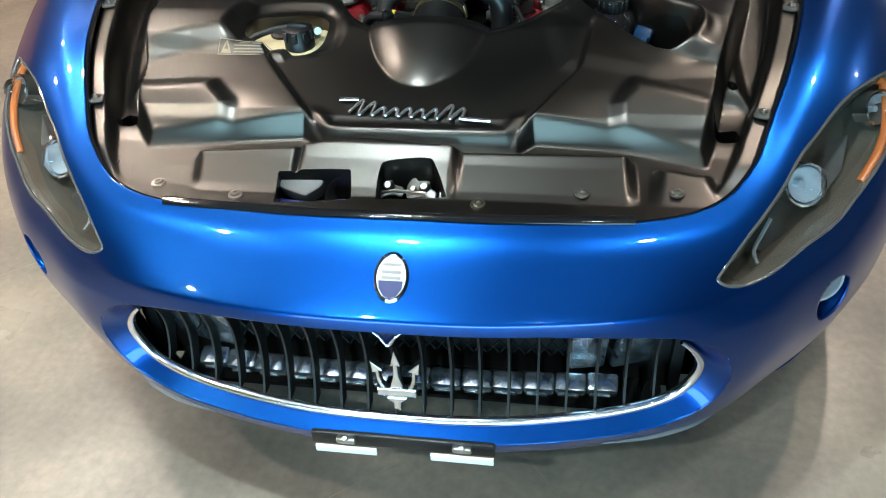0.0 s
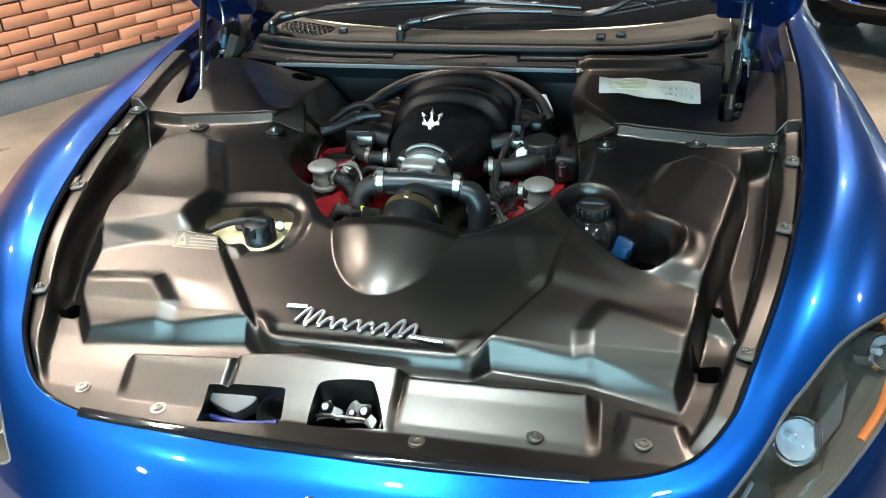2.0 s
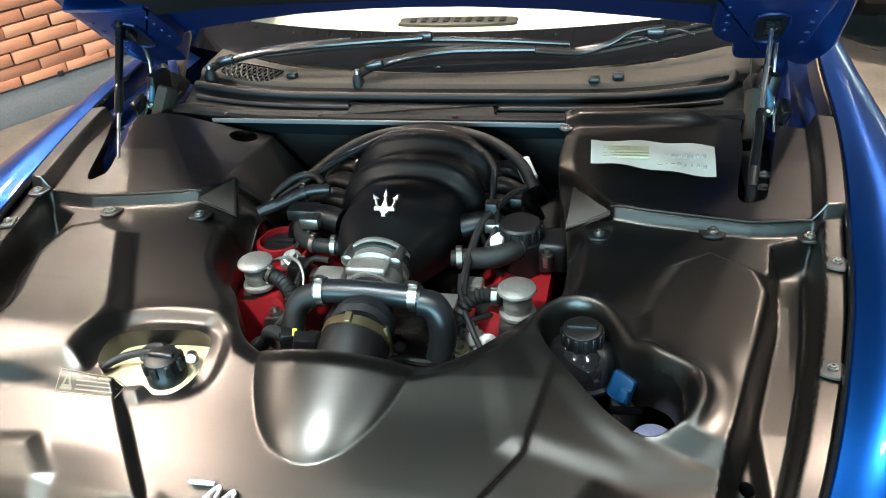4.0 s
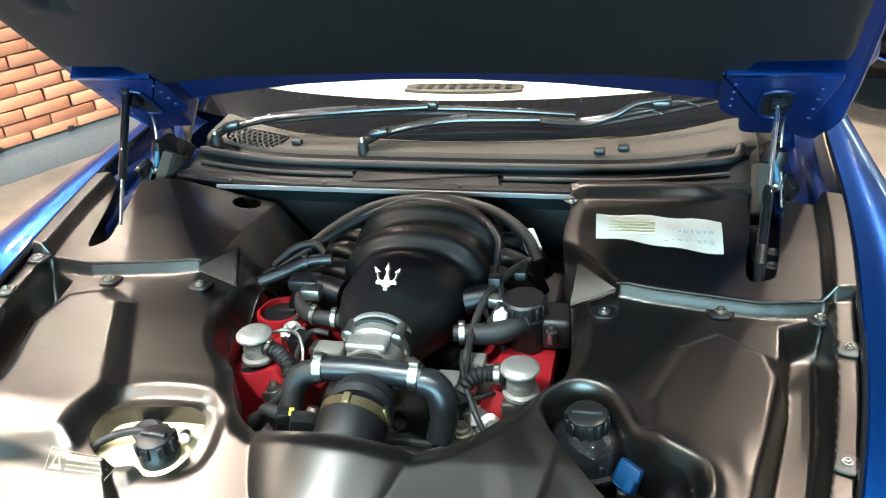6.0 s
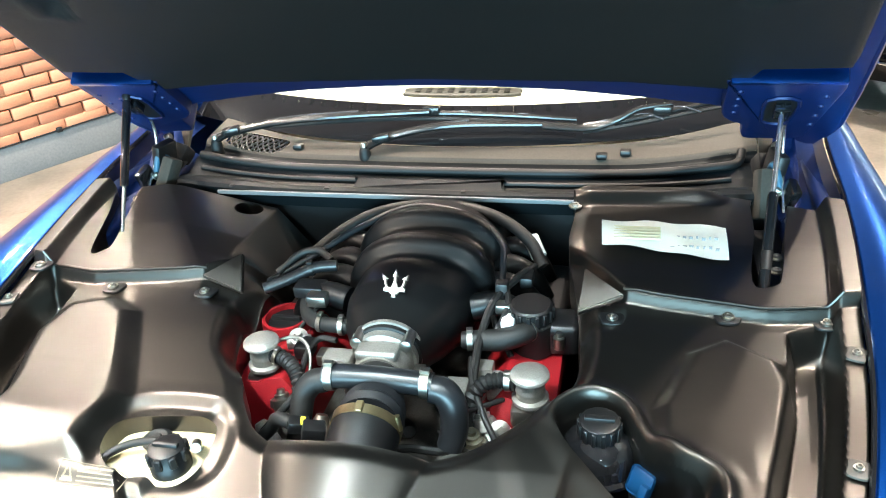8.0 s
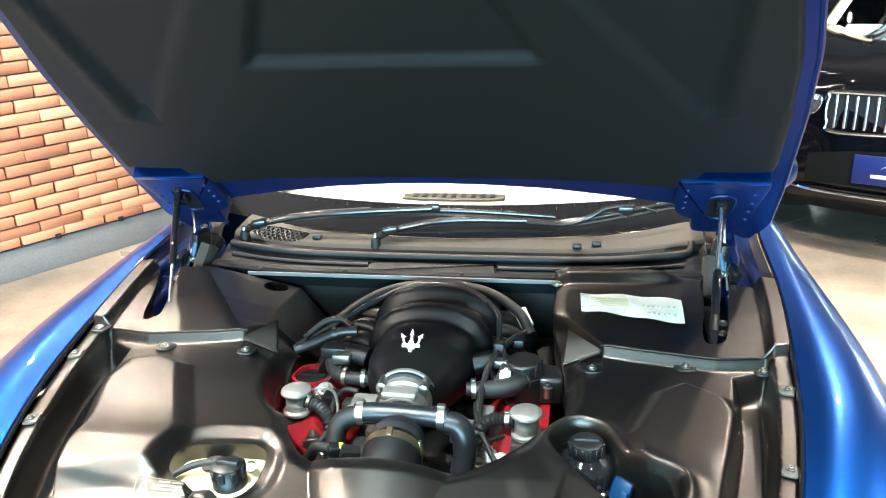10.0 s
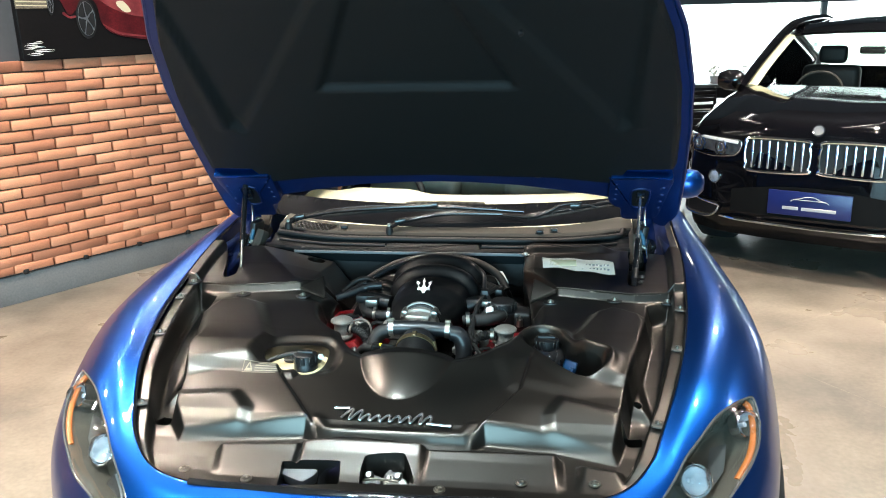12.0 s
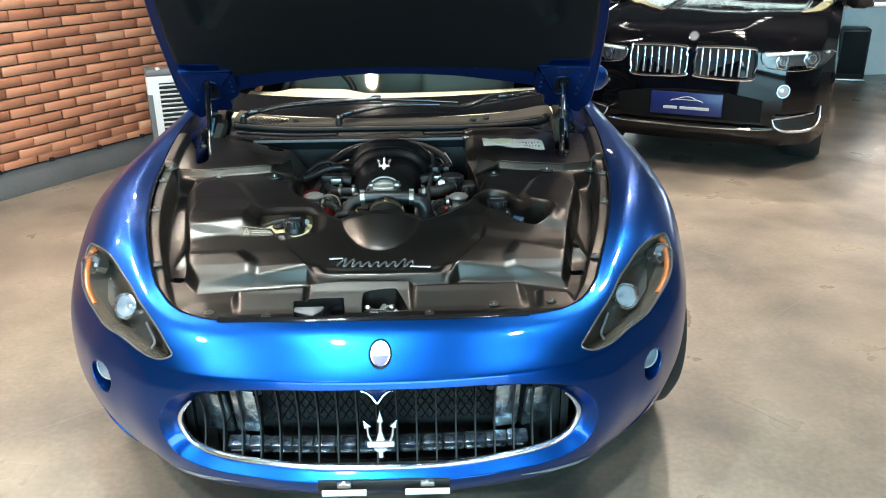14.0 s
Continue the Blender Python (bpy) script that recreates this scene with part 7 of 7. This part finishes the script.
part("suv_roof", sheet(lambda A, B: (A * .72, np.interp(B, [0, .15, .6, 1], [2.12, 2.45, 3.6, 4.6]) + .08 * A * A * (1 - B), np.interp(B, [0, .15, .6, 1], [1.475, 1.545, 1.57, 1.47]) - .03 * A * A), np.linspace(-1, 1, 20), np.linspace(0, 1, 20), skirt=(0, 0, -.02)), M_SUV, suv)
bm = bmesh.new()
box(bm, -.9, .9, 4.45, 4.75, .3, 1.05, .08, 3)
part("tail", bm, M_SUV, suv)
part("suv_rear_window", sheet(lambda A, B: (A * (.80 - .12 * B), 4.70 - .18 * B, 1.06 + .40 * B), np.linspace(-1, 1, 12), np.linspace(0, 1, 6)), M_WSGLASS, suv, "clear rear window").visible_shadow = False
bm = bmesh.new()
box(bm, -.9, .9, .5, 4.6, .24, .30)
part("underbody", bm, M_RUBBER, suv, "", False)
bm = bmesh.new()
box(bm, -.80, .80, 1.45, 1.9, .88, 1.03, .05, 3)
part("suv_dashboard", bm, M_SUVDASH, suv)
part("suv_steering", tube(bmesh.new(), [(-.40 + .19 * math.cos(a), 2.0 + .05 * math.sin(a), 1.0 + .15 * math.sin(a)) for a in np.linspace(0, 2 * math.pi, 18, endpoint=False)], .015, 8, closed=True, smooth=3), M_RUBBER, suv)
for x in (-.40, .40):
    bm = bmesh.new()
    box(bm, x - .25, x + .25, 2.45, 2.62, .6, 1.18, .06, 3)
    box(bm, x - .12, x + .12, 2.5, 2.6, 1.19, 1.34, .04, 3)
    part("suv_seat", bm, M_RUBBER, suv)
bm = bmesh.new()
box(bm, -.10, .10, 1.93, 1.96, 1.30, 1.36, .015, 2)
part("cabin_mirror", bm, M_GLOSSBLK, suv)


def rounded_frame(w0, w1, h0, h1, n=6):
    return spline([(w0 + .02, h0), (w1 - .03, h0 - .01), (w1, h0 + .04), (w1 + .01, (h0 + h1) / 2), (w1, h1 - .03), (w1 - .03, h1), (w0 + .03, h1), (w0, h1 - .04), (w0 - .008, (h0 + h1) / 2), (w0, h0 + .03)], n, True)


for s in (-1, 1):
    # kidney grille
    loop = rounded_frame(.035, .435, .69, .885)
    pts = [(s * x, sy(x) - .012, z) for x, z in loop]
    kid = part("kidney_grille", tube(bmesh.new(), pts, .011, 8, closed=True, smooth=0), M_CHROME, suv, "chrome grille surround with upright bars")
    bm = bmesh.new()
    vs_ = [bm.verts.new((s * x, sy(x) - .004, z)) for x, z in loop[::2]]
    bm.faces.new(vs_)
    part("grille_back", bm, M_RUBBER, kid, "", False)
    for i in range(7):
        x = .075 + i * .053
        bm = bmesh.new()
        box(bm, s * x - .008, s * x + .008, sy(x) - .026, sy(x) - .004, .70, .875, .004, 2)
        part("bar", bm, M_SATIN, kid)
    # headlamp
    out = spline([(.475, .855), (.56, .865), (.70, .872), (.84, .868), (.925, .855), (.93, .82), (.88, .775), (.76, .748), (.60, .752), (.50, .775)], 5, True)
    a = np.linspace(.46, .945, 40)
    b = np.linspace(.74, .88, 18)
    def lampf(A, B, s=s, off=.0):
        y = np.interp(A, SUV_X, [.02, .028, .075, .20, .43]) - .016 - off
        return s * A, y, B
    hl = part("headlamp", sheet(lambda A, B: lampf(A, B), a, b, (), out), M_SUVLAMP, suv, "clear twin-ring headlamp")
    g = part("lamp_glass", sheet(lambda A, B: lampf(A, B, s, .016), a, b, (), out), M_LAMPGLASS, hl)
    g.visible_shadow = False
    for x, r, z in ((.615, .054, .808), (.795, .062, .818)):
        y = float(np.interp(x, SUV_X, [.02, .028, .075, .20, .43])) - .02
        m = Matrix.Translation((s * x, y, z)) @ pose(0, 0, 0, 90, 0, 0) @ pose(0, 0, 0, 0, s * 28, 0)
        ring_ = part("ring", lathe(bmesh.new(), [(r * .82, .004), (r * .88, .012), (r, .010), (r, -.01)], m, 6), M_CHROME, hl)
        part("lens", lathe(bmesh.new(), [(r * .76, .002), (r * .5, .010), (0, .013)], m, 24), M_SUVLENS, ring_, "dark lens")
        part("inner_ring", lathe(bmesh.new(), [(r * .40, .008), (r * .43, .016), (r * .50, .016), (r * .52, .008)], m, 24), M_SATIN, ring_)
    pts = [(s * x, float(np.interp(x, SUV_X, [.02, .028, .075, .20, .43])) - .026, z) for x, z in ((.50, .845), (.62, .855), (.75, .860), (.90, .852))]
    rim2 = [np.array(lampf(p[0], p[1], s, .012), float) for p in out[::2]]
    part("lamp_rim", tube(bmesh.new(), rim2, .004, 6, closed=True, smooth=1), M_CHROME, hl)
    part("brow_strip", tube(bmesh.new(), pts, .010, 8), M_WHITE, hl, "white light strip")
    # fog lamp and bumper vent
    x = .645
    m = Matrix.Translation((s * x, sy(x) - .004, .615)) @ pose(0, 0, 0, 90, 0, 0) @ pose(0, 0, 0, 0, s * 18, 0)
    fog2 = part("fog_lamp", lathe(bmesh.new(), [(.036, .0), (.038, .012), (.046, .012), (.047, -.02)], m, 28), M_CHROME, suv)
    part("lens", lathe(bmesh.new(), [(.036, .004), (.02, .011), (0, .013)], m, 24), M_BULB, fog2)
    vpts = [(s * x, float(np.interp(x, SUV_X, [.0, .012, .05, .155, .38])) - .012, z) for x, z in ((.60, .425), (.74, .445), (.86, .465))]
    vt = part("bumper_vent", tube(bmesh.new(), vpts, .007, 8, smooth=4), M_SATIN, suv, "silver-framed bumper vent")
    vpts = [(s * x, float(np.interp(x, SUV_X, [.0, .012, .05, .155, .38])) - .014, z) for x, z in ((.60, .425), (.625, .375), (.70, .345), (.85, .355), (.90, .40), (.90, .50))]
    part("vent_frame", tube(bmesh.new(), vpts, [.007, .009, .011, .011, .010, .007], 8, smooth=4), M_SATIN, vt)
    bm = sheet(lambda A, B: (s * A, np.interp(A, SUV_X, [.0, .012, .05, .155, .38]) - .008, B), np.linspace(.615, .885, 12), np.linspace(.36, .45, 4))
    part("vent_back", bm, M_RUBBER, vt)
# roundel, lower intake, skid bar, dealer plate
rnd = part("roundel", lathe(bmesh.new(), [(.029, .006), (.031, .010), (.039, .009), (.041, 0)], Matrix.Translation((0, .035, .945)) @ pose(0, 0, 0, 62), 32), M_CHROME, suv, "round silver badge")
part("roundel_field", lathe(bmesh.new(), [(0, .005), (.030, .005)], Matrix.Translation((0, .035, .945)) @ pose(0, 0, 0, 62), 24), M_GREY, rnd)
bm = sheet(lambda A, B: (A, np.interp(np.abs(A), SUV_X, [.0, .012, .05, .155, .38]) - .005, .40 + .20 * B - .05 * (np.abs(A) / .5) ** 2 * B), np.linspace(-.52, .52, 30), np.linspace(0, 1, 6))
part("lower_intake", bm, M_SUVBLACK, suv, "black lower intake")
part("skid_bar", tube(bmesh.new(), [(x, sy(x) - .0 + .03 * (abs(x) > .5), .345 + .02 * x * x) for x in np.linspace(-.60, .60, 13)], .014, 8, flat=.7), M_CHROME, suv, "bright skid bar")
bm = bmesh.new()
box(bm, -.26, .255, -.030, -.018, .425, .578, .004)
plate = part("dealer_plate", bm, M_NAVY, suv, "navy dealer plate with silver print")
part("car_outline", tube(bmesh.new(), [(-.10, -.034, .525), (-.06, -.034, .535), (-.02, -.034, .548), (.03, -.034, .548), (.07, -.034, .532), (.105, -.034, .525)], .0028, 6), M_SILVERP, plate)
part("car_outline", tube(bmesh.new(), [(-.115, -.034, .515), (-.10, -.034, .526), (-.05, -.034, .528), (.05, -.034, .528), (.10, -.034, .525), (.12, -.034, .515)], .0022, 6), M_SILVERP, plate)
for x0, x1 in ((-.165, -.065), (-.045, .165)):
    bm = bmesh.new()
    box(bm, x0, x1, -.034, -.029, .462, .482, .002, 1)
    part("print_bar", bm, M_SILVERP, plate)
for s in (-1, 1):
    for y in (.86, 3.79):
        wheel_parts(suv, pose(s * .80, y, .375, 0, 0, 0 if s > 0 else 180), .375, .275, .26, "large dark tyre on an alloy wheel")

# ---- far end of the showroom: low window band with a white glow of daylight ----
north = thing("wall_north", "dark wall with a long low window band", "wall", (0, 10.5, 0), kind="structure")
for nm, dims, mt in (("wall_below", (-9, 11, 0, .2, 0, .66), M_WARMW), ("wall_above", (-9, 11, -.05, .25, 1.72, CEIL), M_CEIL), ("wall_side", (-9, .9, 0, .2, .66, 1.72), M_CEIL)):
    bm = bmesh.new()
    box(bm, *dims)
    part(nm, bm, mt, north, "", False)
win = thing("window_1", "wide window band with dark mullions against white daylight", "window", (0, 10.5, .66), kind="structure")
for i in range(4):
    bm = bmesh.new()
    x = .9 + i * 3.0
    box(bm, x, x + .07, .02, .12, 0, 1.06, .004)
    part("window_frame", bm, M_GREY, win)
for i in range(3):
    bm = bmesh.new()
    box(bm, .97 + i * 3.0, .9 + (i + 1) * 3.0, .06, .066, 0, 1.06)
    o = part("pane", bm, M_GLASS, win, "", False)
    o.visible_shadow = False
bm = bmesh.new()
box(bm, .9, 11, -.06, .14, -.03, .0, .004)
part("window_sill", bm, M_GREY, win)
bm = bmesh.new()
box(bm, -4, 16, 12.4, 12.5, -1.0, 5)
tagged(mesh_object("backdrop", bm, glow("daylight haze", (0.93, 0.97, 1.0), 4.0), False), "white daylight haze outside", "backdrop", kind="structure")
# far blocks emit a pale glow in place of daylight haze over them
bm = bmesh.new()
for i in range(60):
    x = random.uniform(0, 12)
    h = random.uniform(.05, .30)
    w = random.uniform(.02, .10)
    box(bm, x, x + w, 12.3, 12.36, .3, .72 + h)
tagged(mesh_object("far_skyline", bm, M_HAZE, False), "far buildings that glow pale to stand for haze", "skyline", kind="stuff")

# white table, chairs and pots near the window
table = thing("side_table", "white table near the window", "table", (1.75, 7.6, 0))
bm = bmesh.new()
box(bm, -.6, .6, -.35, .35, .68, .73, .01)
part("tabletop", bm, M_WHITE, table)
for x, y in ((-.55, -.3), (.55, -.3), (-.55, .3), (.55, .3)):
    bm = bmesh.new()
    box(bm, x - .02, x + .02, y - .02, y + .02, 0, .68)
    part("leg", bm, M_GREY, table, "", False)
chair = thing("chair", "black slat-back chair beside the white table", "chair", (1.62, 6.9, 0), 20)
bm = bmesh.new()
box(bm, -.22, .22, -.22, .22, .42, .47, .015)
part("seat", bm, M_PLASTIC, chair)
for i in range(6):
    bm = bmesh.new()
    box(bm, -.22, .22, -.235, -.215, .56 + i * .065, .60 + i * .065, .006)
    part("slat", bm, M_PLASTIC, chair)
for x, y, h in ((-.21, -.22, .95), (.21, -.22, .95), (-.21, .21, .42), (.21, .21, .42)):
    part("leg", tube(bmesh.new(), [(x, y, 0), (x, y, h)], .015, 8, smooth=0), M_PLASTIC, chair)
cab = thing("low_cabinet", "dark low cabinet under the window", "cabinet", (2.6, 10.15, 0))
bm = bmesh.new()
box(bm, -1.4, 1.4, -.2, .2, 0, .66, .01)
part("cabinet_body", bm, M_PLASTIC, cab)
bm = bmesh.new()
box(bm, -1.42, 1.42, -.22, .22, .66, .70, .006)
part("worktop", bm, M_GREY, cab)
for x, c in ((1.75, M_RED), (1.98, M_ORANGE), (2.15, M_RED), (2.5, M_WHITE), (2.9, M_RED)):
    pot = thing("flower_pot", "small red pot with pale flowers on the cabinet", "flower pot", (x, 10.12, .702), group="pots on the cabinet")
    part("pot", lathe(bmesh.new(), [(0, 0), (.05, 0), (.065, .10), (.058, .10), (.05, .09), (0, .09)], None, 18), c, pot)
    bm = bmesh.new()
    for k in range(14):
        a, r = random.uniform(0, 6.28), random.uniform(0, .08)
        bmesh.ops.create_icosphere(bm, subdivisions=1, radius=random.uniform(.012, .022), matrix=Matrix.Translation((r * math.cos(a), r * math.sin(a), random.uniform(.13, .22))))
        tube(bm, [(0, 0, .09), (r * math.cos(a), r * math.sin(a), .16)], .003, 4, smooth=0)
    part("flowers", bm, M_PAPER, pot)
# speaker cabinet, white counter and a yellow bag to the side
spk = thing("loudspeaker", "tall black loudspeaker cabinet on the floor", "loudspeaker", (4.93, 7.45, 0), -20)
bm = bmesh.new()
box(bm, -.15, .15, -.14, .14, .03, .57, .015)
part("cabinet_body", bm, M_PLASTIC, spk)
bm = bmesh.new()
box(bm, -.17, .17, -.16, .16, 0, .03, .008)
part("base", bm, M_STEEL, spk)
bm = bmesh.new()
box(bm, -.13, .13, -.148, -.141, .08, .54, .004)
part("front_cloth", bm, M_LINER, spk)
cnt = thing("white_counter", "long white reception counter", "counter", (6.2, 8.0, 0))
bm = bmesh.new()
box(bm, -1.5, 1.5, -.3, .3, 0, .72, .01)
part("counter_body", bm, M_WHITE, cnt)
bm = bmesh.new()
box(bm, -1.52, 1.52, -.33, .33, .72, .76, .006)
part("worktop", bm, M_WHITE, cnt)
bag = thing("tool_bag", "yellow bag with a black base on the counter", "bag", (5.15, 7.8, .76))
bm = bmesh.new()
box(bm, -.10, .10, -.06, .06, .05, .30, .03, 3)
part("bag_body", bm, M_YELLOW, bag)
bm = bmesh.new()
box(bm, -.105, .105, -.065, .065, 0, .07, .02, 2)
part("bag_base", bm, M_RUBBER, bag)
pinkb = thing("pink_box", "small pink box on the counter", "box", (4.92, 7.85, .76))
bm = bmesh.new()
box(bm, -.07, .07, -.05, .05, 0, .13, .006)
part("carton", bm, M_PINK, pinkb)

# ---- white air cooler by the brick wall ----
cool = thing("air_cooler", "white air cooler with a slatted front and grey lid", "air cooler", (-1.79, 4.50, 0), 20)
cool.matrix_basis = cool.matrix_basis @ Matrix.Diagonal((1, .8, 1, 1))
bm = bmesh.new()
box(bm, -.17, .17, -.15, .15, .05, .66, .02, 3)
part("cabinet_body", bm, M_WHITE, cool)
bm = bmesh.new()
box(bm, -.172, .172, -.152, .152, .645, .70, .02, 3)
part("lid", bm, M_GREY, cool, "dark grey lid")
bm = bmesh.new()
box(bm, -.174, -.135, -.154, .10, .08, .52, .008, 2)
part("side_panel", bm, M_GREY, cool)
bm = bmesh.new()
box(bm, -.085, .145, -.152, -.149, .12, .60)
part("louvre_back", bm, M_RUBBER, cool, "", False)
for i in range(14):
    bm = bmesh.new()
    box(bm, -.085, .145, -.012, .008, -.004, .004, .002, 1, pose(0, -.155, .135 + i * .0345, -30))
    part("louvre", bm, M_WHITE, cool)
for x in (-.08, .02, .1):
    part("knob", lathe(bmesh.new(), [(0, .012), (.016, .012), (.018, 0)], pose(x, -.135, .70, 18), 16), M_WHITE, cool)
for x in (-.13, .13):
    for y in (-.11, .11):
        part("castor", lathe(bmesh.new(), [(0, -.012), (.026, -.012), (.026, .012), (0, .012)], pose(x, y, .026, 0, 90), 14), M_RUBBER, cool)

# ---- picture of a red car over the brick wall ----
pic = thing("wall_picture", "large framed print of a red sports car on a wet street", "picture", WALL_O, WALL_ANG)
def pp(name, bm, mat, label=""):
    return part(name, bm, mat, pic, label, False)
bm = bmesh.new()
box(bm, -.335, 3.2, -.035, .016, 1.455, 2.75, .006)
pp("canvas", bm, M_PICDARK)
bm = bmesh.new()
box(bm, -.335, -.115, -.039, -.036, 1.755, 2.74)
pp("street_print", bm, M_PICSTREET)
flat = Matrix(((1, 0, 0, 0), (0, 0, -1, 0), (0, 1, 0, 0), (0, 0, 0, 1)))


def print_shape(name, pts, depth, mat, n=5):
    return pp(name, prism(bmesh.new(), spline(pts, n, True) if n else pts, .036, depth, 0, flat), mat)


print_shape("car_print", [(-.13, 2.05), (-.115, 1.90), (-.06, 1.79), (-.02, 1.715), (.03, 1.75), (.10, 1.82), (.16, 1.78), (.185, 1.66), (.25, 1.60), (.36, 1.57), (.55, 1.55), (.90, 1.55), (1.0, 1.75), (.95, 2.05), (.5, 2.15)], .0395, M_PICRED)
print_shape("highlight_print", [(.13, 1.845), (.19, 1.80), (.26, 1.755), (.38, 1.712), (.50, 1.70), (.60, 1.75), (.50, 1.85), (.35, 1.90), (.20, 1.88)], .0402, M_PICPINK)
print_shape("highlight_print", [(.185, 1.66), (.24, 1.615), (.31, 1.588), (.48, 1.568), (.48, 1.576), (.31, 1.602), (.24, 1.632)], .0404, M_PICPINK)
print_shape("highlight_print", [(-.06, 1.72), (-.02, 1.695), (.02, 1.70), (.015, 1.712), (-.02, 1.708), (-.05, 1.733)], .0404, M_PICPINK)
print_shape("lamp_print", [(.295, 1.788), (.344, 1.795), (.391, 1.737), (.354, 1.727), (.315, 1.752)], .0412, M_BRASSP, 4)
for cx, cz, rx, rz in ((.086, 1.691, .064, .120), (-.128, 1.800, .020, .085)):
    print_shape("wheel_print", [(cx + rx * math.cos(a), cz + rz * math.sin(a)) for a in np.linspace(0, 6.283, 28, endpoint=False)], .0412, M_RUBBER, 0)
    part("rim_print", tube(bmesh.new(), [(cx + .84 * rx * math.cos(a), -.0413, cz + .84 * rz * math.sin(a)) for a in np.linspace(0, 6.283, 22, endpoint=False)], .0028, 6, closed=True, smooth=2, flat=.4), M_RIM, pic)
    for k in range(5):
        a = k * 1.2566 + .5
        q = [(cx + .07 * rx * math.cos(a + 1.57), cz + .07 * rz * math.sin(a + 1.57)), (cx + .86 * rx * math.cos(a - .07), cz + .86 * rz * math.sin(a - .07)), (cx + .86 * rx * math.cos(a + .07), cz + .86 * rz * math.sin(a + .07)), (cx - .07 * rx * math.cos(a + 1.57), cz - .07 * rz * math.sin(a + 1.57))]
        print_shape("spoke_print", q, .0425, M_RIM, 0)
for k in range(9):
    x0 = -.33 + random.uniform(0, .07)
    z0 = 1.485 + k * .0095
    print_shape("glint_print", [(x0, z0), (x0 + random.uniform(.05, .13), z0 + random.uniform(-.003, .003)), (x0 + random.uniform(.03, .10), z0 + .006)], .0390, M_PAPER, 0)
for k in range(6):
    z0 = 1.77 + k * .022
    print_shape("street_line", [(-.33, z0), (-.13 - .01 * k, z0 - .004), (-.13 - .01 * k, z0 + .002), (-.33, z0 + .007)], .0398, M_BRASSP, 0)

# ---- cable along the foot of the bricks ----
tube_part("foot_cable", [(x, -.018, .186) for x in np.linspace(-4, 3.6, 9)], .005, M_RUBBER, wall, "", smooth=1)
for i in range(19):
    bm = bmesh.new()
    x = -3.6 + i * .385
    box(bm, x - .016, x + .016, -.034, -.010, .176, .204, .006, 2)
    part("cable_clip", bm, M_RUBBER, wall)

# ---- faint joints between the floor slabs ----
for i in range(-4, 6):
    for turn_deg, nm in ((38, "joint"), (128, "joint")):
        bm = bmesh.new()
        box(bm, -6, 6, -.0008, .0008, -.002, .0005)
        o = mesh_object("floor_joint", bm, M_JOINT, False)
        o.matrix_basis = pose(.15, .35, 0, 0, 0, turn_deg) @ pose(0, i * 1.2, 0)
        tagged(o, "hairline joint between floor slabs", "floor joint", kind="structure")

# ---- bricks: shared shapes, the near stretch one by one ----
COURSE, LENGTH = 0.0682, 0.2455
shapes = []
for k in range(6):
    bm = bmesh.new()
    box(bm, -.5 * LENGTH + .0043, .5 * LENGTH - .0043, -.016, .02, -.5 * COURSE + .0043, .5 * COURSE - .0043, .0035, 1)
    for v in bm.verts:
        v.co += Vector((random.uniform(-.002, .002), random.uniform(-.0018, .0018), random.uniform(-.0018, .0018)))
    bmesh.ops.recalc_face_normals(bm, faces=bm.faces)
    me = bpy.data.meshes.new("brick")
    bm.to_mesh(me)
    bm.free()
    me.materials.append(M_BRICK)
    me.shade_smooth()
    shapes.append(me)
rest = bmesh.new()
for row in range(19):
    z = .178 + (row + .0) * COURSE + (.012 if row == 0 else 0)
    if z + COURSE * .5 > 1.446:
        continue
    for i in range(-26, 17):
        x = i * LENGTH + (.5 * LENGTH if row % 2 else 0) + .03
        m = pose(x + random.uniform(-.004, .004), random.uniform(-.003, .003), z + .02, 0, random.uniform(-.7, .7), 0)
        if -1.35 < x < 2.35:
            b = new("brick", random.choice(shapes))
            b.parent = wall
            b.matrix_basis = m
        else:
            n0 = len(rest.verts)
            box(rest, -.5 * LENGTH + .0043, .5 * LENGTH - .0043, -.016, .02, -.5 * COURSE + .0043, .5 * COURSE - .0043, 0, 1, m)
far = part("bricks_beyond", rest, M_BRICK, wall, "", False)
far["kind"] = "stuff"
